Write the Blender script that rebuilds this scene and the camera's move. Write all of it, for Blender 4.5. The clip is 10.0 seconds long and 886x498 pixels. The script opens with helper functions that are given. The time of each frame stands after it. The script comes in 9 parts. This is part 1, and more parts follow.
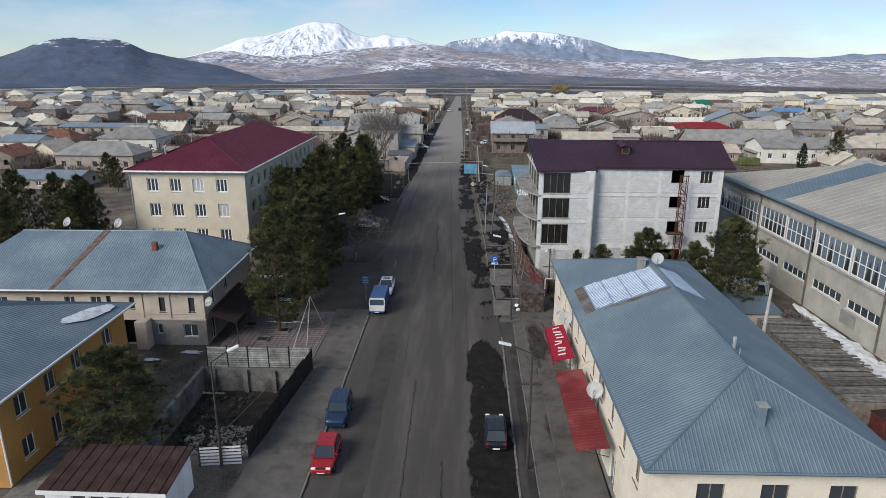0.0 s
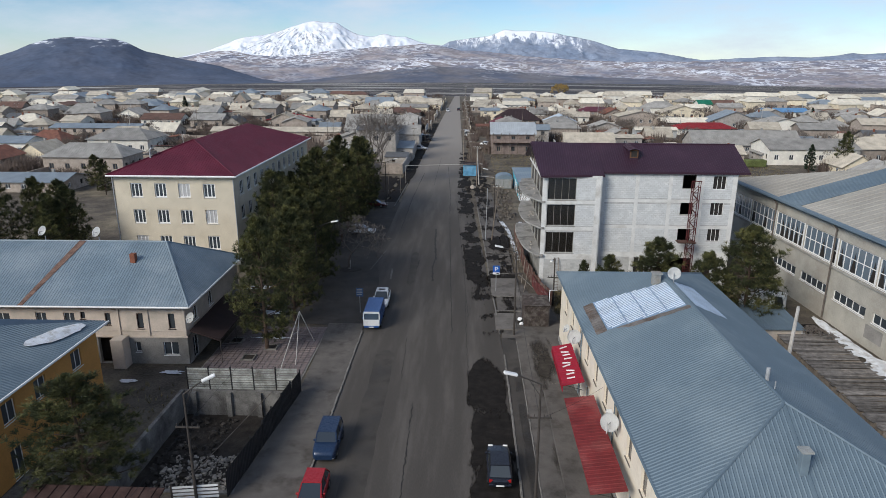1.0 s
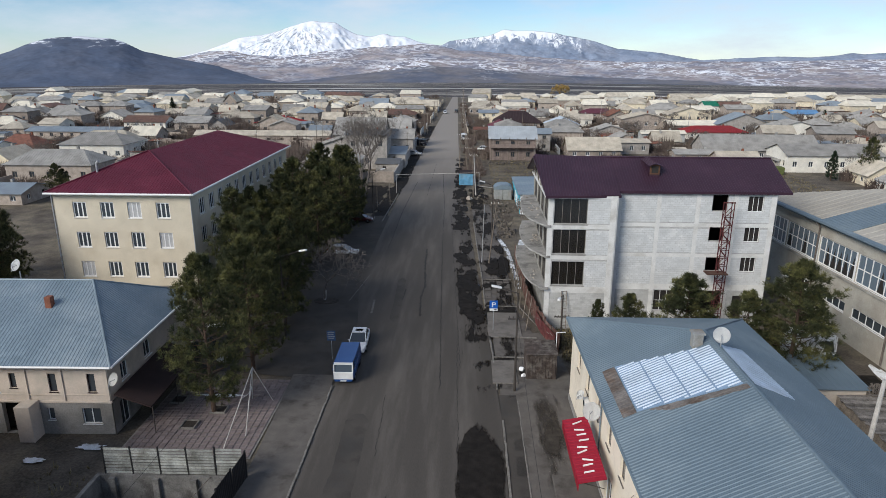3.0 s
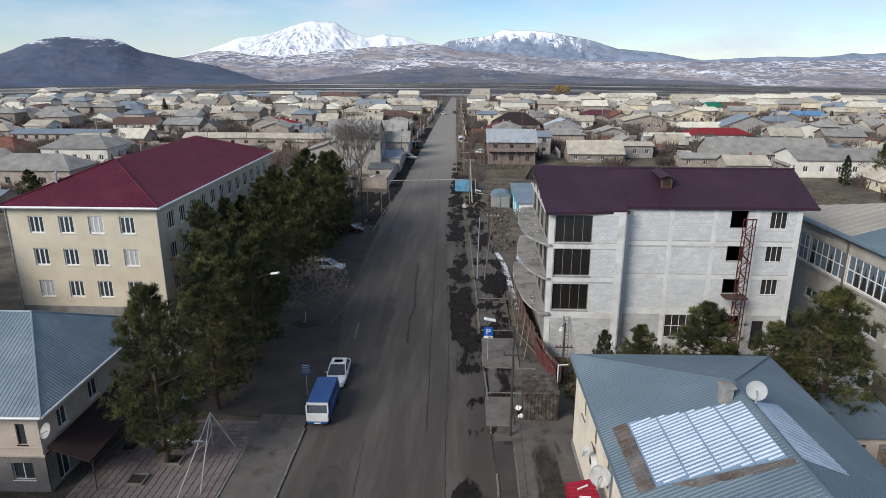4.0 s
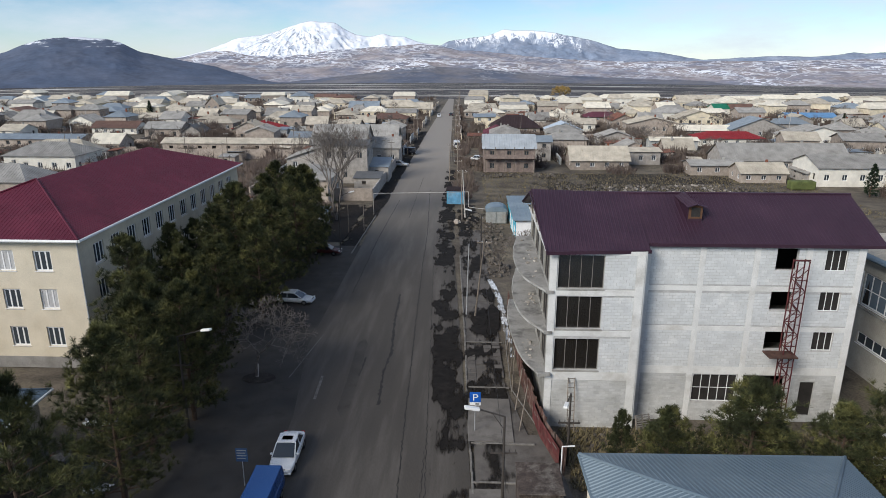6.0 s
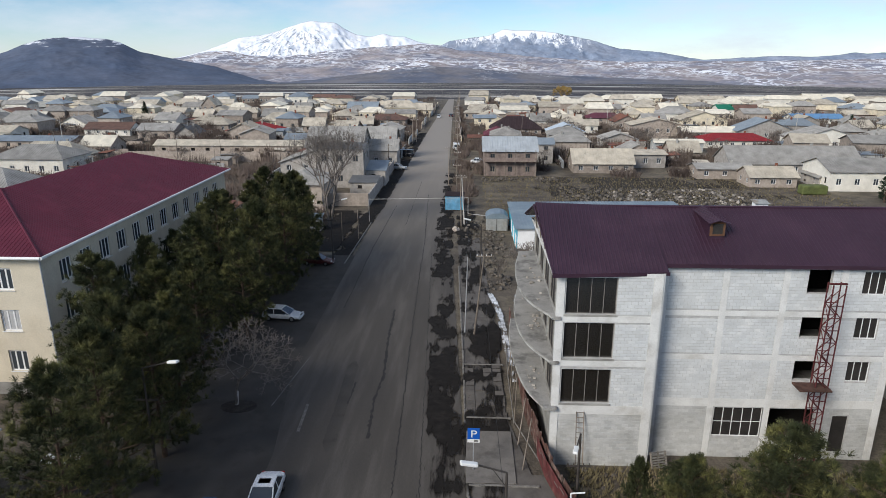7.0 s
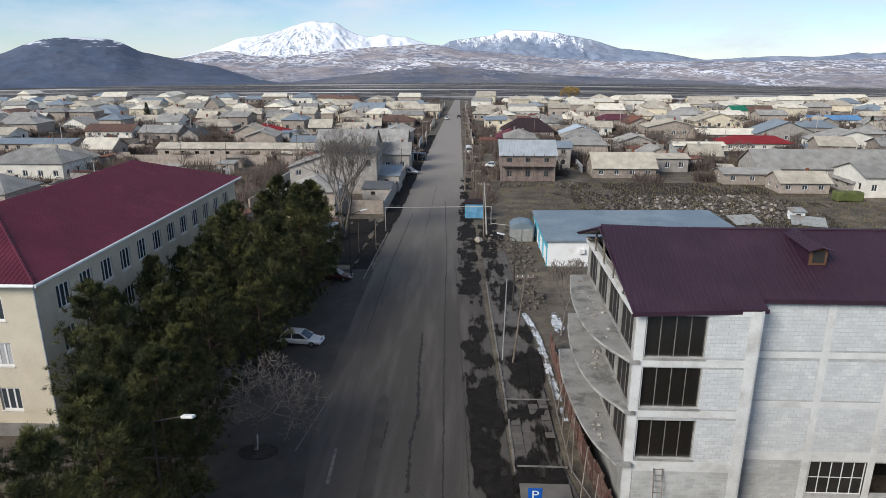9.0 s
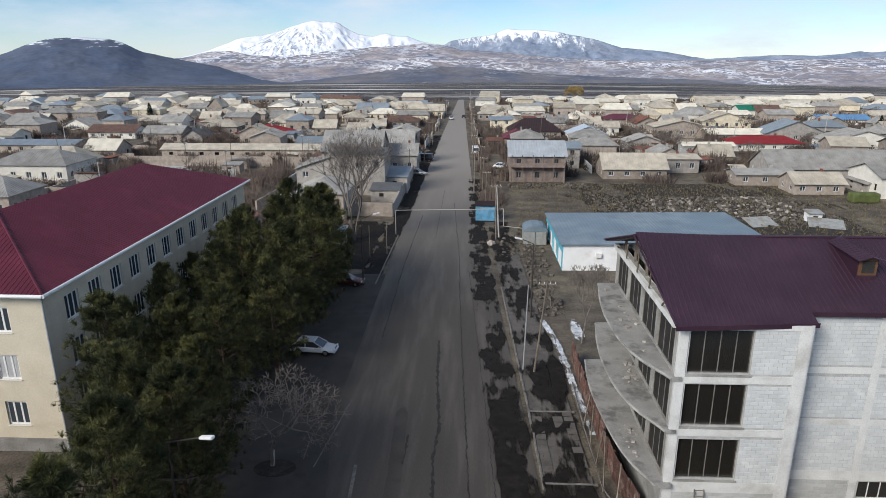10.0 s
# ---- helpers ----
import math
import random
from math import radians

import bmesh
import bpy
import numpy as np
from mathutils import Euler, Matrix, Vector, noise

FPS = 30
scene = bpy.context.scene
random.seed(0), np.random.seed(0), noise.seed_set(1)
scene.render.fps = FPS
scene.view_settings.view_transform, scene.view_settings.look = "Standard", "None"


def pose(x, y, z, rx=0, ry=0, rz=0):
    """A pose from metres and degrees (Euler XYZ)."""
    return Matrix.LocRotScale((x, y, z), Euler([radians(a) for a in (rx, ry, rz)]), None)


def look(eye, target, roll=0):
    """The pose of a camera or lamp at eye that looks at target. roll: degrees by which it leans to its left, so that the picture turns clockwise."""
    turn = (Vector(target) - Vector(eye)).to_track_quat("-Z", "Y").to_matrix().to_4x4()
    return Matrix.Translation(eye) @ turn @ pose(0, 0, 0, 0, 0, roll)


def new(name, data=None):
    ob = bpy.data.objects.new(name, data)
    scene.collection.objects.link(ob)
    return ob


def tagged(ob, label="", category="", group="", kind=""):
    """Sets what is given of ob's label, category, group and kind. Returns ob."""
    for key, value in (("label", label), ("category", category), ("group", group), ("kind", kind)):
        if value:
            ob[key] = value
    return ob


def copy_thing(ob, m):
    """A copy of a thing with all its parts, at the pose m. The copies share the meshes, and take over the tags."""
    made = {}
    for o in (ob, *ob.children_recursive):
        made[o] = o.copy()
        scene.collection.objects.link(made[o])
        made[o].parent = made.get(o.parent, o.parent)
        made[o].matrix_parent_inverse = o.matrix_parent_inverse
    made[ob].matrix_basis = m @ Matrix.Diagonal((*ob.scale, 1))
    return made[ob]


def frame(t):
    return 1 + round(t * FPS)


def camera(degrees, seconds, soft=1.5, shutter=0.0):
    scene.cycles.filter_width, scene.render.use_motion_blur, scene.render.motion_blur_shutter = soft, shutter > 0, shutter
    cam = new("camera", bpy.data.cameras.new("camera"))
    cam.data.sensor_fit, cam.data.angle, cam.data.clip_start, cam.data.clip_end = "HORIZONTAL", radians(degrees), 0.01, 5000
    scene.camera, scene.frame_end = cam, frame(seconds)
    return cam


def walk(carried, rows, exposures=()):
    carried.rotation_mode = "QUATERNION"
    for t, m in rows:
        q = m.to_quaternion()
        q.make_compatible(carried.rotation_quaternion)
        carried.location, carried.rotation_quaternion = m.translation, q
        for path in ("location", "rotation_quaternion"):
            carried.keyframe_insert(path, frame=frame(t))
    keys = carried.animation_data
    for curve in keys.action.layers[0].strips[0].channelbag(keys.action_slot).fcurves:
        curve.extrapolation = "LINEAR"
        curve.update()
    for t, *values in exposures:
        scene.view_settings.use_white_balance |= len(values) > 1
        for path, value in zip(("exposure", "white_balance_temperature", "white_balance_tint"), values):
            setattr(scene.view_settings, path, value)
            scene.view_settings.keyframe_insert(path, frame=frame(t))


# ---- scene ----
cam = camera(68.6, 10.0, soft=0.75)
PATH = [
    (0, (2.357, 3.718, 27.68), (2.276, 5.633, 27.109), 0.1),
    (0.5, (2.263, 5.525, 27.625), (2.183, 7.44, 27.054), 0.1),
    (1, (2.179, 8.155, 27.549), (2.102, 10.07, 26.977), 0.1),
    (1.5, (2.294, 10.798, 27.487), (2.217, 12.713, 26.915), 0.1),
    (2, (2.437, 13.916, 27.462), (2.361, 15.831, 26.89), 0.1),
    (3.5, (3.161, 23.248, 27.469), (3.086, 25.163, 26.897), 0.1),
    (4, (3.57, 26.744, 27.491), (3.495, 28.659, 26.919), 0.1),
    (4.5, (3.942, 29.892, 27.487), (3.867, 31.807, 26.915), 0.1),
    (5, (4.379, 33.329, 27.494), (4.304, 35.244, 26.922), -0.0),
    (5.5, (4.688, 36.125, 27.515), (4.613, 38.04, 26.943), 0.0),
    (7, (5.074, 43.729, 27.51), (4.997, 45.644, 26.938), -0.0),
    (7.5, (4.759, 45.56, 27.499), (4.683, 47.475, 26.927), 0.0),
    (8, (3.946, 47.254, 27.495), (3.869, 49.169, 26.923), -0.0),
    (8.5, (2.851, 48.574, 27.525), (2.773, 50.488, 26.953), -0.0),
    (9, (1.554, 49.902, 27.528), (1.475, 51.817, 26.956), -0.0),
    (9.5, (0.642, 50.972, 27.546), (0.563, 52.887, 26.974), -0.1),
    (10, (-0.101, 51.786, 27.552), (-0.184, 53.7, 26.979), -0.1),
]
walk(cam, [(t, look(eye, target, roll)) for t, eye, target, roll in PATH], [(0.0, -0.02, 6250, 10), (6.0, 0.10, 6350, 10), (10.0, 0.12, 6350, 10)])

# ---- world, sun, exposure ----
SUN_AZ, SUN_EL = 224.0, 33.0      # compass bearing (from +y towards +x) and height of the sun
world = bpy.data.worlds.new("sky")
scene.world = world
world.use_nodes = True
wn, wl = world.node_tree.nodes, world.node_tree.links
wn.clear()
w_out = wn.new("ShaderNodeOutputWorld")
w_bg = wn.new("ShaderNodeBackground")
w_sky = wn.new("ShaderNodeTexSky")
w_sky.sky_type = "NISHITA"
w_sky.sun_disc = False
w_sky.sun_elevation = radians(SUN_EL)
w_sky.sun_rotation = radians(SUN_AZ)
w_sky.altitude = 1900
w_sky.air_density = 1.0
w_sky.dust_density = 0.2
w_sky.ozone_density = 2.5
w_coord = wn.new("ShaderNodeTexCoord")
w_map = wn.new("ShaderNodeMapping")
w_map.inputs["Scale"].default_value = (1.0, 1.0, 3.2)
w_noise = wn.new("ShaderNodeTexNoise")
w_noise.inputs["Scale"].default_value = 4.2
w_noise.inputs["Detail"].default_value = 9
w_noise.inputs["Roughness"].default_value = 0.6
w_ramp = wn.new("ShaderNodeValToRGB")
w_ramp.color_ramp.elements[0].position, w_ramp.color_ramp.elements[0].color = 0.40, (0, 0, 0, 1)
w_ramp.color_ramp.elements[1].position, w_ramp.color_ramp.elements[1].color = 0.74, (1, 1, 1, 1)
w_mix = wn.new("ShaderNodeMix")
w_mix.data_type = "RGBA"
w_mix.inputs["B"].default_value = (6.9, 7.5, 8.3, 1)
wl.new(w_coord.outputs["Generated"], w_map.inputs["Vector"])
wl.new(w_map.outputs["Vector"], w_noise.inputs["Vector"])
wl.new(w_noise.outputs["Fac"], w_ramp.inputs["Fac"])
wl.new(w_ramp.outputs["Color"], w_mix.inputs["Factor"])
w_tint = wn.new("ShaderNodeMix")
w_tint.data_type, w_tint.blend_type = "RGBA", "MULTIPLY"
w_tint.inputs["Factor"].default_value = 1.0
w_tint.inputs["B"].default_value = (0.90, 1.0, 1.10, 1)
wl.new(w_sky.outputs["Color"], w_tint.inputs["A"])
wl.new(w_tint.outputs["Result"], w_mix.inputs["A"])
wl.new(w_mix.outputs["Result"], w_bg.inputs["Color"])
wl.new(w_bg.outputs["Background"], w_out.inputs["Surface"])
w_bg.inputs["Strength"].default_value = 0.10

sun = new("sun", bpy.data.lights.new("sun", "SUN"))
sun.data.energy, sun.data.angle, sun.data.color = 3.4, radians(26.0), (1.0, 0.93, 0.82)
_a, _e = radians(SUN_AZ), radians(SUN_EL)
sun.matrix_world = look((math.sin(_a) * math.cos(_e) * 90, math.cos(_a) * math.cos(_e) * 90, math.sin(_e) * 90), (0, 0, 0))
scene.view_settings.exposure = 0.0

# ---- materials ----
MATS = {}


def mat(name, color, rough=0.8, metal=0.0, amp=0.18, scale=2.0, fine=14.0, bump=0.15, dist=0.02, stain=None, stain_amt=0.5,
        stain_scale=0.35, rand=0.0, stretch=(1, 1, 1), island=False, spec=0.35):
    """Procedural surface: base colour varied at two scales, an optional second colour in stains, bump and per-object variation."""
    m = bpy.data.materials.new(name)
    m.use_nodes = True
    n, l = m.node_tree.nodes, m.node_tree.links
    b = n["Principled BSDF"]
    b.inputs["Metallic"].default_value = metal
    b.inputs["Specular IOR Level"].default_value = spec
    geo = n.new("ShaderNodeNewGeometry")
    mp = n.new("ShaderNodeMapping")
    mp.inputs["Scale"].default_value = stretch
    l.new(geo.outputs["Position"], mp.inputs["Vector"])
    n1 = n.new("ShaderNodeTexNoise")
    n1.inputs["Scale"].default_value = scale
    n1.inputs["Detail"].default_value = 5
    n2 = n.new("ShaderNodeTexNoise")
    n2.inputs["Scale"].default_value = fine
    n2.inputs["Detail"].default_value = 3
    for k in (n1, n2):
        l.new(mp.outputs["Vector"], k.inputs["Vector"])
    add = n.new("ShaderNodeMath")
    add.operation = "MULTIPLY_ADD"
    l.new(n1.outputs["Fac"], add.inputs[0])
    add.inputs[1].default_value = 1.2
    l.new(n2.outputs["Fac"], add.inputs[2])
    rng = n.new("ShaderNodeMapRange")
    rng.inputs["From Min"].default_value, rng.inputs["From Max"].default_value = 0.75, 1.45
    rng.inputs["To Min"].default_value, rng.inputs["To Max"].default_value = 1 - amp * 1.6, 1 + amp * 1.6
    l.new(add.outputs[0], rng.inputs["Value"])
    val = rng.outputs["Result"]
    if rand:
        if island:
            src = geo.outputs["Random Per Island"]
        else:
            oi = n.new("ShaderNodeObjectInfo")
            src = oi.outputs["Random"]
        r2 = n.new("ShaderNodeMapRange")
        r2.inputs["To Min"].default_value, r2.inputs["To Max"].default_value = 1 - rand, 1 + rand
        l.new(src, r2.inputs["Value"])
        mul = n.new("ShaderNodeMath")
        mul.operation = "MULTIPLY"
        l.new(val, mul.inputs[0])
        l.new(r2.outputs["Result"], mul.inputs[1])
        val = mul.outputs[0]
    base = None
    if stain:
        n3 = n.new("ShaderNodeTexNoise")
        n3.inputs["Scale"].default_value = stain_scale
        n3.inputs["Detail"].default_value = 7
        n3.inputs["Roughness"].default_value = 0.65
        l.new(mp.outputs["Vector"], n3.inputs["Vector"])
        rp = n.new("ShaderNodeMapRange")
        rp.inputs["From Min"].default_value, rp.inputs["From Max"].default_value = 0.62 - stain_amt * 0.25, 0.74 - stain_amt * 0.18
        l.new(n3.outputs["Fac"], rp.inputs["Value"])
        mx = n.new("ShaderNodeMix")
        mx.data_type = "RGBA"
        mx.inputs["A"].default_value = (*color, 1)
        mx.inputs["B"].default_value = (*stain, 1)
        l.new(rp.outputs["Result"], mx.inputs["Factor"])
        base = mx.outputs["Result"]
    vm = n.new("ShaderNodeVectorMath")
    vm.operation = "SCALE"
    if base:
        l.new(base, vm.inputs[0])
    else:
        vm.inputs[0].default_value = color
    l.new(val, vm.inputs["Scale"])
    l.new(vm.outputs["Vector"], b.inputs["Base Color"])
    rr = n.new("ShaderNodeMapRange")
    rr.inputs["To Min"].default_value, rr.inputs["To Max"].default_value = max(0.03, rough - 0.1), min(1, rough + 0.1)
    l.new(n2.outputs["Fac"], rr.inputs["Value"])
    l.new(rr.outputs["Result"], b.inputs["Roughness"])
    if bump:
        bp = n.new("ShaderNodeBump")
        bp.inputs["Strength"].default_value = bump
        bp.inputs["Distance"].default_value = dist
        l.new(add.outputs[0], bp.inputs["Height"])
        l.new(bp.outputs["Normal"], b.inputs["Normal"])
    MATS[name] = m
    return m


asphalt = mat("asphalt", (0.072, 0.064, 0.056), 0.88, amp=0.15, scale=0.5, fine=30, bump=0.25, stain=(0.094, 0.084, 0.074), stain_amt=0.55, stain_scale=0.5, stretch=(1, 0.10, 1))
def sunlit_dust_over(m, dusty, y0, y1):
    """Pale dust and sunlight, both put into the colour, growing along the street towards its far end."""
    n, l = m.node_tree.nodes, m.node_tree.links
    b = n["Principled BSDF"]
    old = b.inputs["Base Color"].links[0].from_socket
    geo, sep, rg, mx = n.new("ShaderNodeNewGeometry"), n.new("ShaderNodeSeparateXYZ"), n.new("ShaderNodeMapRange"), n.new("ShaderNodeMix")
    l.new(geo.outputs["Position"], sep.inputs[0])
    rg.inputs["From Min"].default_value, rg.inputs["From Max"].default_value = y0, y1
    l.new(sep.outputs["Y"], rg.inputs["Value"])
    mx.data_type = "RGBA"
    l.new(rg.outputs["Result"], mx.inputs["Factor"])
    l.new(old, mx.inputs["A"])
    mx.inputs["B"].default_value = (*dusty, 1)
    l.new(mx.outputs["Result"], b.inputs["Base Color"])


sunlit_dust_over(asphalt, (0.27, 0.245, 0.215), 120, 225)
asphalt_old = mat("asphalt_worn", (0.064, 0.057, 0.050), 0.9, amp=0.25, scale=0.8, fine=30, bump=0.3, stain=(0.042, 0.039, 0.036), stain_amt=0.6, stain_scale=0.4)
tar = mat("tar", (0.028, 0.026, 0.024), 0.8, amp=0.3, scale=3)
mud = mat("mud", (0.026, 0.021, 0.017), 0.8, amp=0.4, scale=1.5, fine=12, bump=0.6, dist=0.06, stain=(0.040, 0.034, 0.028), stain_amt=0.5, stain_scale=0.8)
pave = mat("pavement", (0.115, 0.104, 0.094), 0.9, amp=0.16, scale=0.9, fine=20, bump=0.3, stain=(0.066, 0.058, 0.051), stain_amt=0.42, stain_scale=0.5)
pave_pale = mat("pale_paving", (0.155, 0.143, 0.130), 0.9, amp=0.14, scale=0.8, fine=18, bump=0.25, stain=(0.10, 0.09, 0.08), stain_amt=0.45, stain_scale=0.6)
kerb_m = mat("kerb_stone", (0.17, 0.16, 0.145), 0.9, amp=0.3, scale=2)
earth = mat("earth", (0.105, 0.088, 0.068), 0.95, amp=0.35, scale=0.5, fine=9, bump=0.7, dist=0.1, stain=(0.17, 0.145, 0.095), stain_amt=0.6, stain_scale=0.12)
rubble_m = mat("rubble", (0.105, 0.092, 0.078), 0.95, amp=0.4, scale=2, fine=10, bump=0.5, rand=0.35, island=True)
rubble_dark = mat("dark_rubble", (0.05, 0.044, 0.038), 0.95, amp=0.4, scale=2, fine=10, bump=0.5, rand=0.6, island=True)
stone_mid = mat("field_stone", (0.26, 0.235, 0.205), 0.92, amp=0.3, scale=1.2, rand=0.5, island=True)
stone_pale = mat("pale_stone", (0.36, 0.33, 0.29), 0.9, amp=0.25, scale=1.5, rand=0.25, island=True)
snow_m = mat("snow", (0.74, 0.76, 0.78), 0.7, amp=0.1, scale=1.5, bump=0.3, dist=0.05, stain=(0.45, 0.43, 0.40), stain_amt=0.5, stain_scale=1.2)
plaster_cream = mat("cream_plaster", (0.61, 0.545, 0.425), 0.9, amp=0.07, scale=0.6, fine=8, stain=(0.57, 0.50, 0.38), stain_amt=0.5, stain_scale=0.35)
plaster_pale = mat("pale_plaster", (0.54, 0.465, 0.395), 0.9, amp=0.08, scale=0.7, fine=8, stain=(0.44, 0.39, 0.33), stain_amt=0.6, stain_scale=0.5)
plaster_light = mat("light_cream_plaster", (0.78, 0.70, 0.57), 0.9, amp=0.05, scale=0.6, fine=8, stain=(0.68, 0.60, 0.48), stain_amt=0.45, stain_scale=0.4)
plaster_ochre = mat("ochre_plaster", (0.50, 0.255, 0.075), 0.9, amp=0.08, scale=0.7, fine=8, stain=(0.37, 0.205, 0.06), stain_amt=0.5)
plaster_grey = mat("grey_plaster", (0.26, 0.25, 0.235), 0.92, amp=0.15, scale=0.8, fine=9, stain=(0.18, 0.17, 0.155), stain_amt=0.6)
hall_plaster = mat("hall_plaster", (0.40, 0.385, 0.34), 0.92, amp=0.12, scale=0.6, fine=9, stain=(0.35, 0.325, 0.28), stain_amt=0.6, stain_scale=0.25)
concrete = mat("concrete", (0.33, 0.325, 0.30), 0.92, amp=0.18, scale=0.9, fine=12, bump=0.3, stain=(0.22, 0.21, 0.19), stain_amt=0.65, stain_scale=0.5)
block_m = mat("block", (0.575, 0.585, 0.58), 0.93, amp=0.05, scale=1.2, fine=25, bump=0.3, rand=0.06, stain=(0.63, 0.63, 0.615), stain_amt=0.35, stain_scale=0.6)
block_j = mat("block_joined", (0.575, 0.585, 0.58), 0.93, amp=0.05, scale=1.2, fine=25, bump=0.3, rand=0.06, island=True, stain=(0.63, 0.63, 0.615), stain_amt=0.35, stain_scale=0.6)
slab_m = mat("balcony_concrete", (0.30, 0.29, 0.27), 0.93, amp=0.14, scale=0.8, fine=14, bump=0.3, stain=(0.15, 0.145, 0.135), stain_amt=0.5, stain_scale=0.7)
block_g = mat("grey_block", (0.50, 0.50, 0.485), 0.93, amp=0.10, scale=1.0, fine=20, bump=0.3, rand=0.10, island=True, stain=(0.36, 0.355, 0.335), stain_amt=0.55, stain_scale=0.5)
concrete_pale = mat("pale_concrete", (0.65, 0.645, 0.62), 0.92, amp=0.08, scale=0.9, fine=12, bump=0.3, stain=(0.52, 0.505, 0.47), stain_amt=0.45, stain_scale=0.5)
mortar = mat("mortar", (0.44, 0.435, 0.42), 0.95, amp=0.15)
roof_blue = mat("blue_grey_metal", (0.126, 0.172, 0.210), 0.5, 0.15, amp=0.05, scale=0.3, fine=3, bump=0.05, stain=(0.155, 0.20, 0.232), stain_amt=0.6, stain_scale=0.15)
roof_bluel = mat("light_blue_metal", (0.185, 0.24, 0.28), 0.5, 0.15, amp=0.10, scale=0.3, fine=3, bump=0.05, stain=(0.23, 0.275, 0.305), stain_amt=0.6, stain_scale=0.15)
roof_red = mat("wine_red_metal", (0.0986, 0.0123, 0.0264), 0.5, 0.1, amp=0.10, scale=0.3, fine=4, bump=0.05, stain=(0.128, 0.020, 0.037), stain_amt=0.5)
roof_plum = mat("plum_metal", (0.043, 0.020, 0.034), 0.45, 0.1, amp=0.10, scale=0.3, fine=4, bump=0.05, stain=(0.052, 0.025, 0.040), stain_amt=0.5)
rust_run = mat("rust_run", (0.12, 0.068, 0.05), 0.8, 0.1, amp=0.3, scale=1.5, fine=9, stain=(0.21, 0.13, 0.10), stain_amt=0.6, stain_scale=0.8)
roof_rust = mat("rusty_sheet", (0.045, 0.022, 0.018), 0.85, 0.1, amp=0.35, scale=1.2, fine=9, stain=(0.05, 0.03, 0.025), stain_amt=0.7, stain_scale=0.6)
patched_sheet = mat("patched_sheet", (0.15, 0.135, 0.125), 0.8, 0.1, amp=0.3, scale=0.8, fine=6, stain=(0.12, 0.085, 0.065), stain_amt=0.5, stain_scale=0.6)
fence_m = mat("faded_fence", (0.10, 0.052, 0.042), 0.85, amp=0.35, scale=2, fine=14, rand=0.3, stain=(0.19, 0.15, 0.13), stain_amt=0.45, stain_scale=1.5)
garage_m = mat("weathered_garage", (0.075, 0.058, 0.050), 0.85, 0.1, amp=0.3, scale=2, fine=12, stain=(0.13, 0.115, 0.10), stain_amt=0.6, stain_scale=1.0)
rust = mat("rust", (0.095, 0.052, 0.040), 0.85, 0.2, amp=0.35, scale=2, fine=14, rand=0.2)
red_steel = mat("red_oxide_steel", (0.095, 0.024, 0.024), 0.7, 0.2, amp=0.25, scale=3)
awning_red = mat("faded_red_sheet", (0.17, 0.022, 0.022), 0.6, 0.0, amp=0.2, scale=0.8, fine=8, stain=(0.22, 0.055, 0.05), stain_amt=0.5)
banner_red = mat("red_banner", (0.30, 0.009, 0.025), 0.5, amp=0.08)
rib_sheet = mat("pale_plastic_rib", (0.66, 0.73, 0.82), 0.35, 0.0, amp=0.10, scale=0.8, spec=0.5)
weathered_poly = mat("weathered_plastic", (0.36, 0.44, 0.54), 0.4, 0.0, amp=0.15, scale=0.8, spec=0.5)
poly_sheet = mat("translucent_sheet", (0.20, 0.285, 0.40), 0.3, 0.0, amp=0.08, scale=0.8, spec=0.6)
white_paint = mat("white_paint", (0.74, 0.74, 0.72), 0.6, amp=0.06, scale=2)
white_wall = mat("white_render", (0.82, 0.83, 0.83), 0.85, amp=0.06, scale=0.7, stain=(0.66, 0.65, 0.63), stain_amt=0.35)
turquoise = mat("turquoise_paint", (0.10, 0.42, 0.55), 0.6, amp=0.12, scale=1.5)
sky_paint = mat("sky_blue_sheet", (0.13, 0.34, 0.52), 0.6, amp=0.18, scale=1.5, stain=(0.22, 0.38, 0.5), stain_amt=0.5)
pvc = mat("white_frame", (0.75, 0.75, 0.74), 0.5, amp=0.04)
# Room shade put into the colour of filler blocks, panes and doorways.
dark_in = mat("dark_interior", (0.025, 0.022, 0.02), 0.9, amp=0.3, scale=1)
board_pale = mat("weathered_board", (0.30, 0.31, 0.29), 0.9, amp=0.25, scale=1.5, fine=10, rand=0.25, stain=(0.19, 0.19, 0.17), stain_amt=0.5, stain_scale=1.0)
lot_wall_m = mat("stained_concrete", (0.20, 0.195, 0.185), 0.93, amp=0.25, scale=0.9, fine=10, bump=0.4, stain=(0.10, 0.095, 0.09), stain_amt=0.7, stain_scale=0.6)
black_sheet = mat("black_sheet", (0.018, 0.018, 0.019), 0.7, amp=0.3, scale=1.5)
brown_sheet = mat("dark_brown_sheet", (0.024, 0.013, 0.012), 0.85, amp=0.2, scale=1)
grey_paint = mat("grey_sheet", (0.30, 0.31, 0.30), 0.7, amp=0.15, scale=1.5, stain=(0.22, 0.18, 0.14), stain_amt=0.4)
steel = mat("galvanised_steel", (0.36, 0.37, 0.38), 0.5, 0.1, amp=0.15, scale=3)
pipe_m = mat("dull_brown_pipe", (0.13, 0.11, 0.095), 0.7, 0.1, amp=0.25, scale=3)
pole_m = mat("grey_pole", (0.062, 0.054, 0.048), 0.7, 0.2, amp=0.2, scale=3)
plank_m = mat("old_planks", (0.165, 0.15, 0.135), 0.95, amp=0.35, scale=2, fine=15, rand=0.4)
wood_grey = mat("weathered_wood", (0.20, 0.17, 0.14), 0.9, amp=0.3, scale=2, fine=15, rand=0.3)
brick_red = mat("red_brick", (0.20, 0.075, 0.045), 0.9, amp=0.2, scale=3)
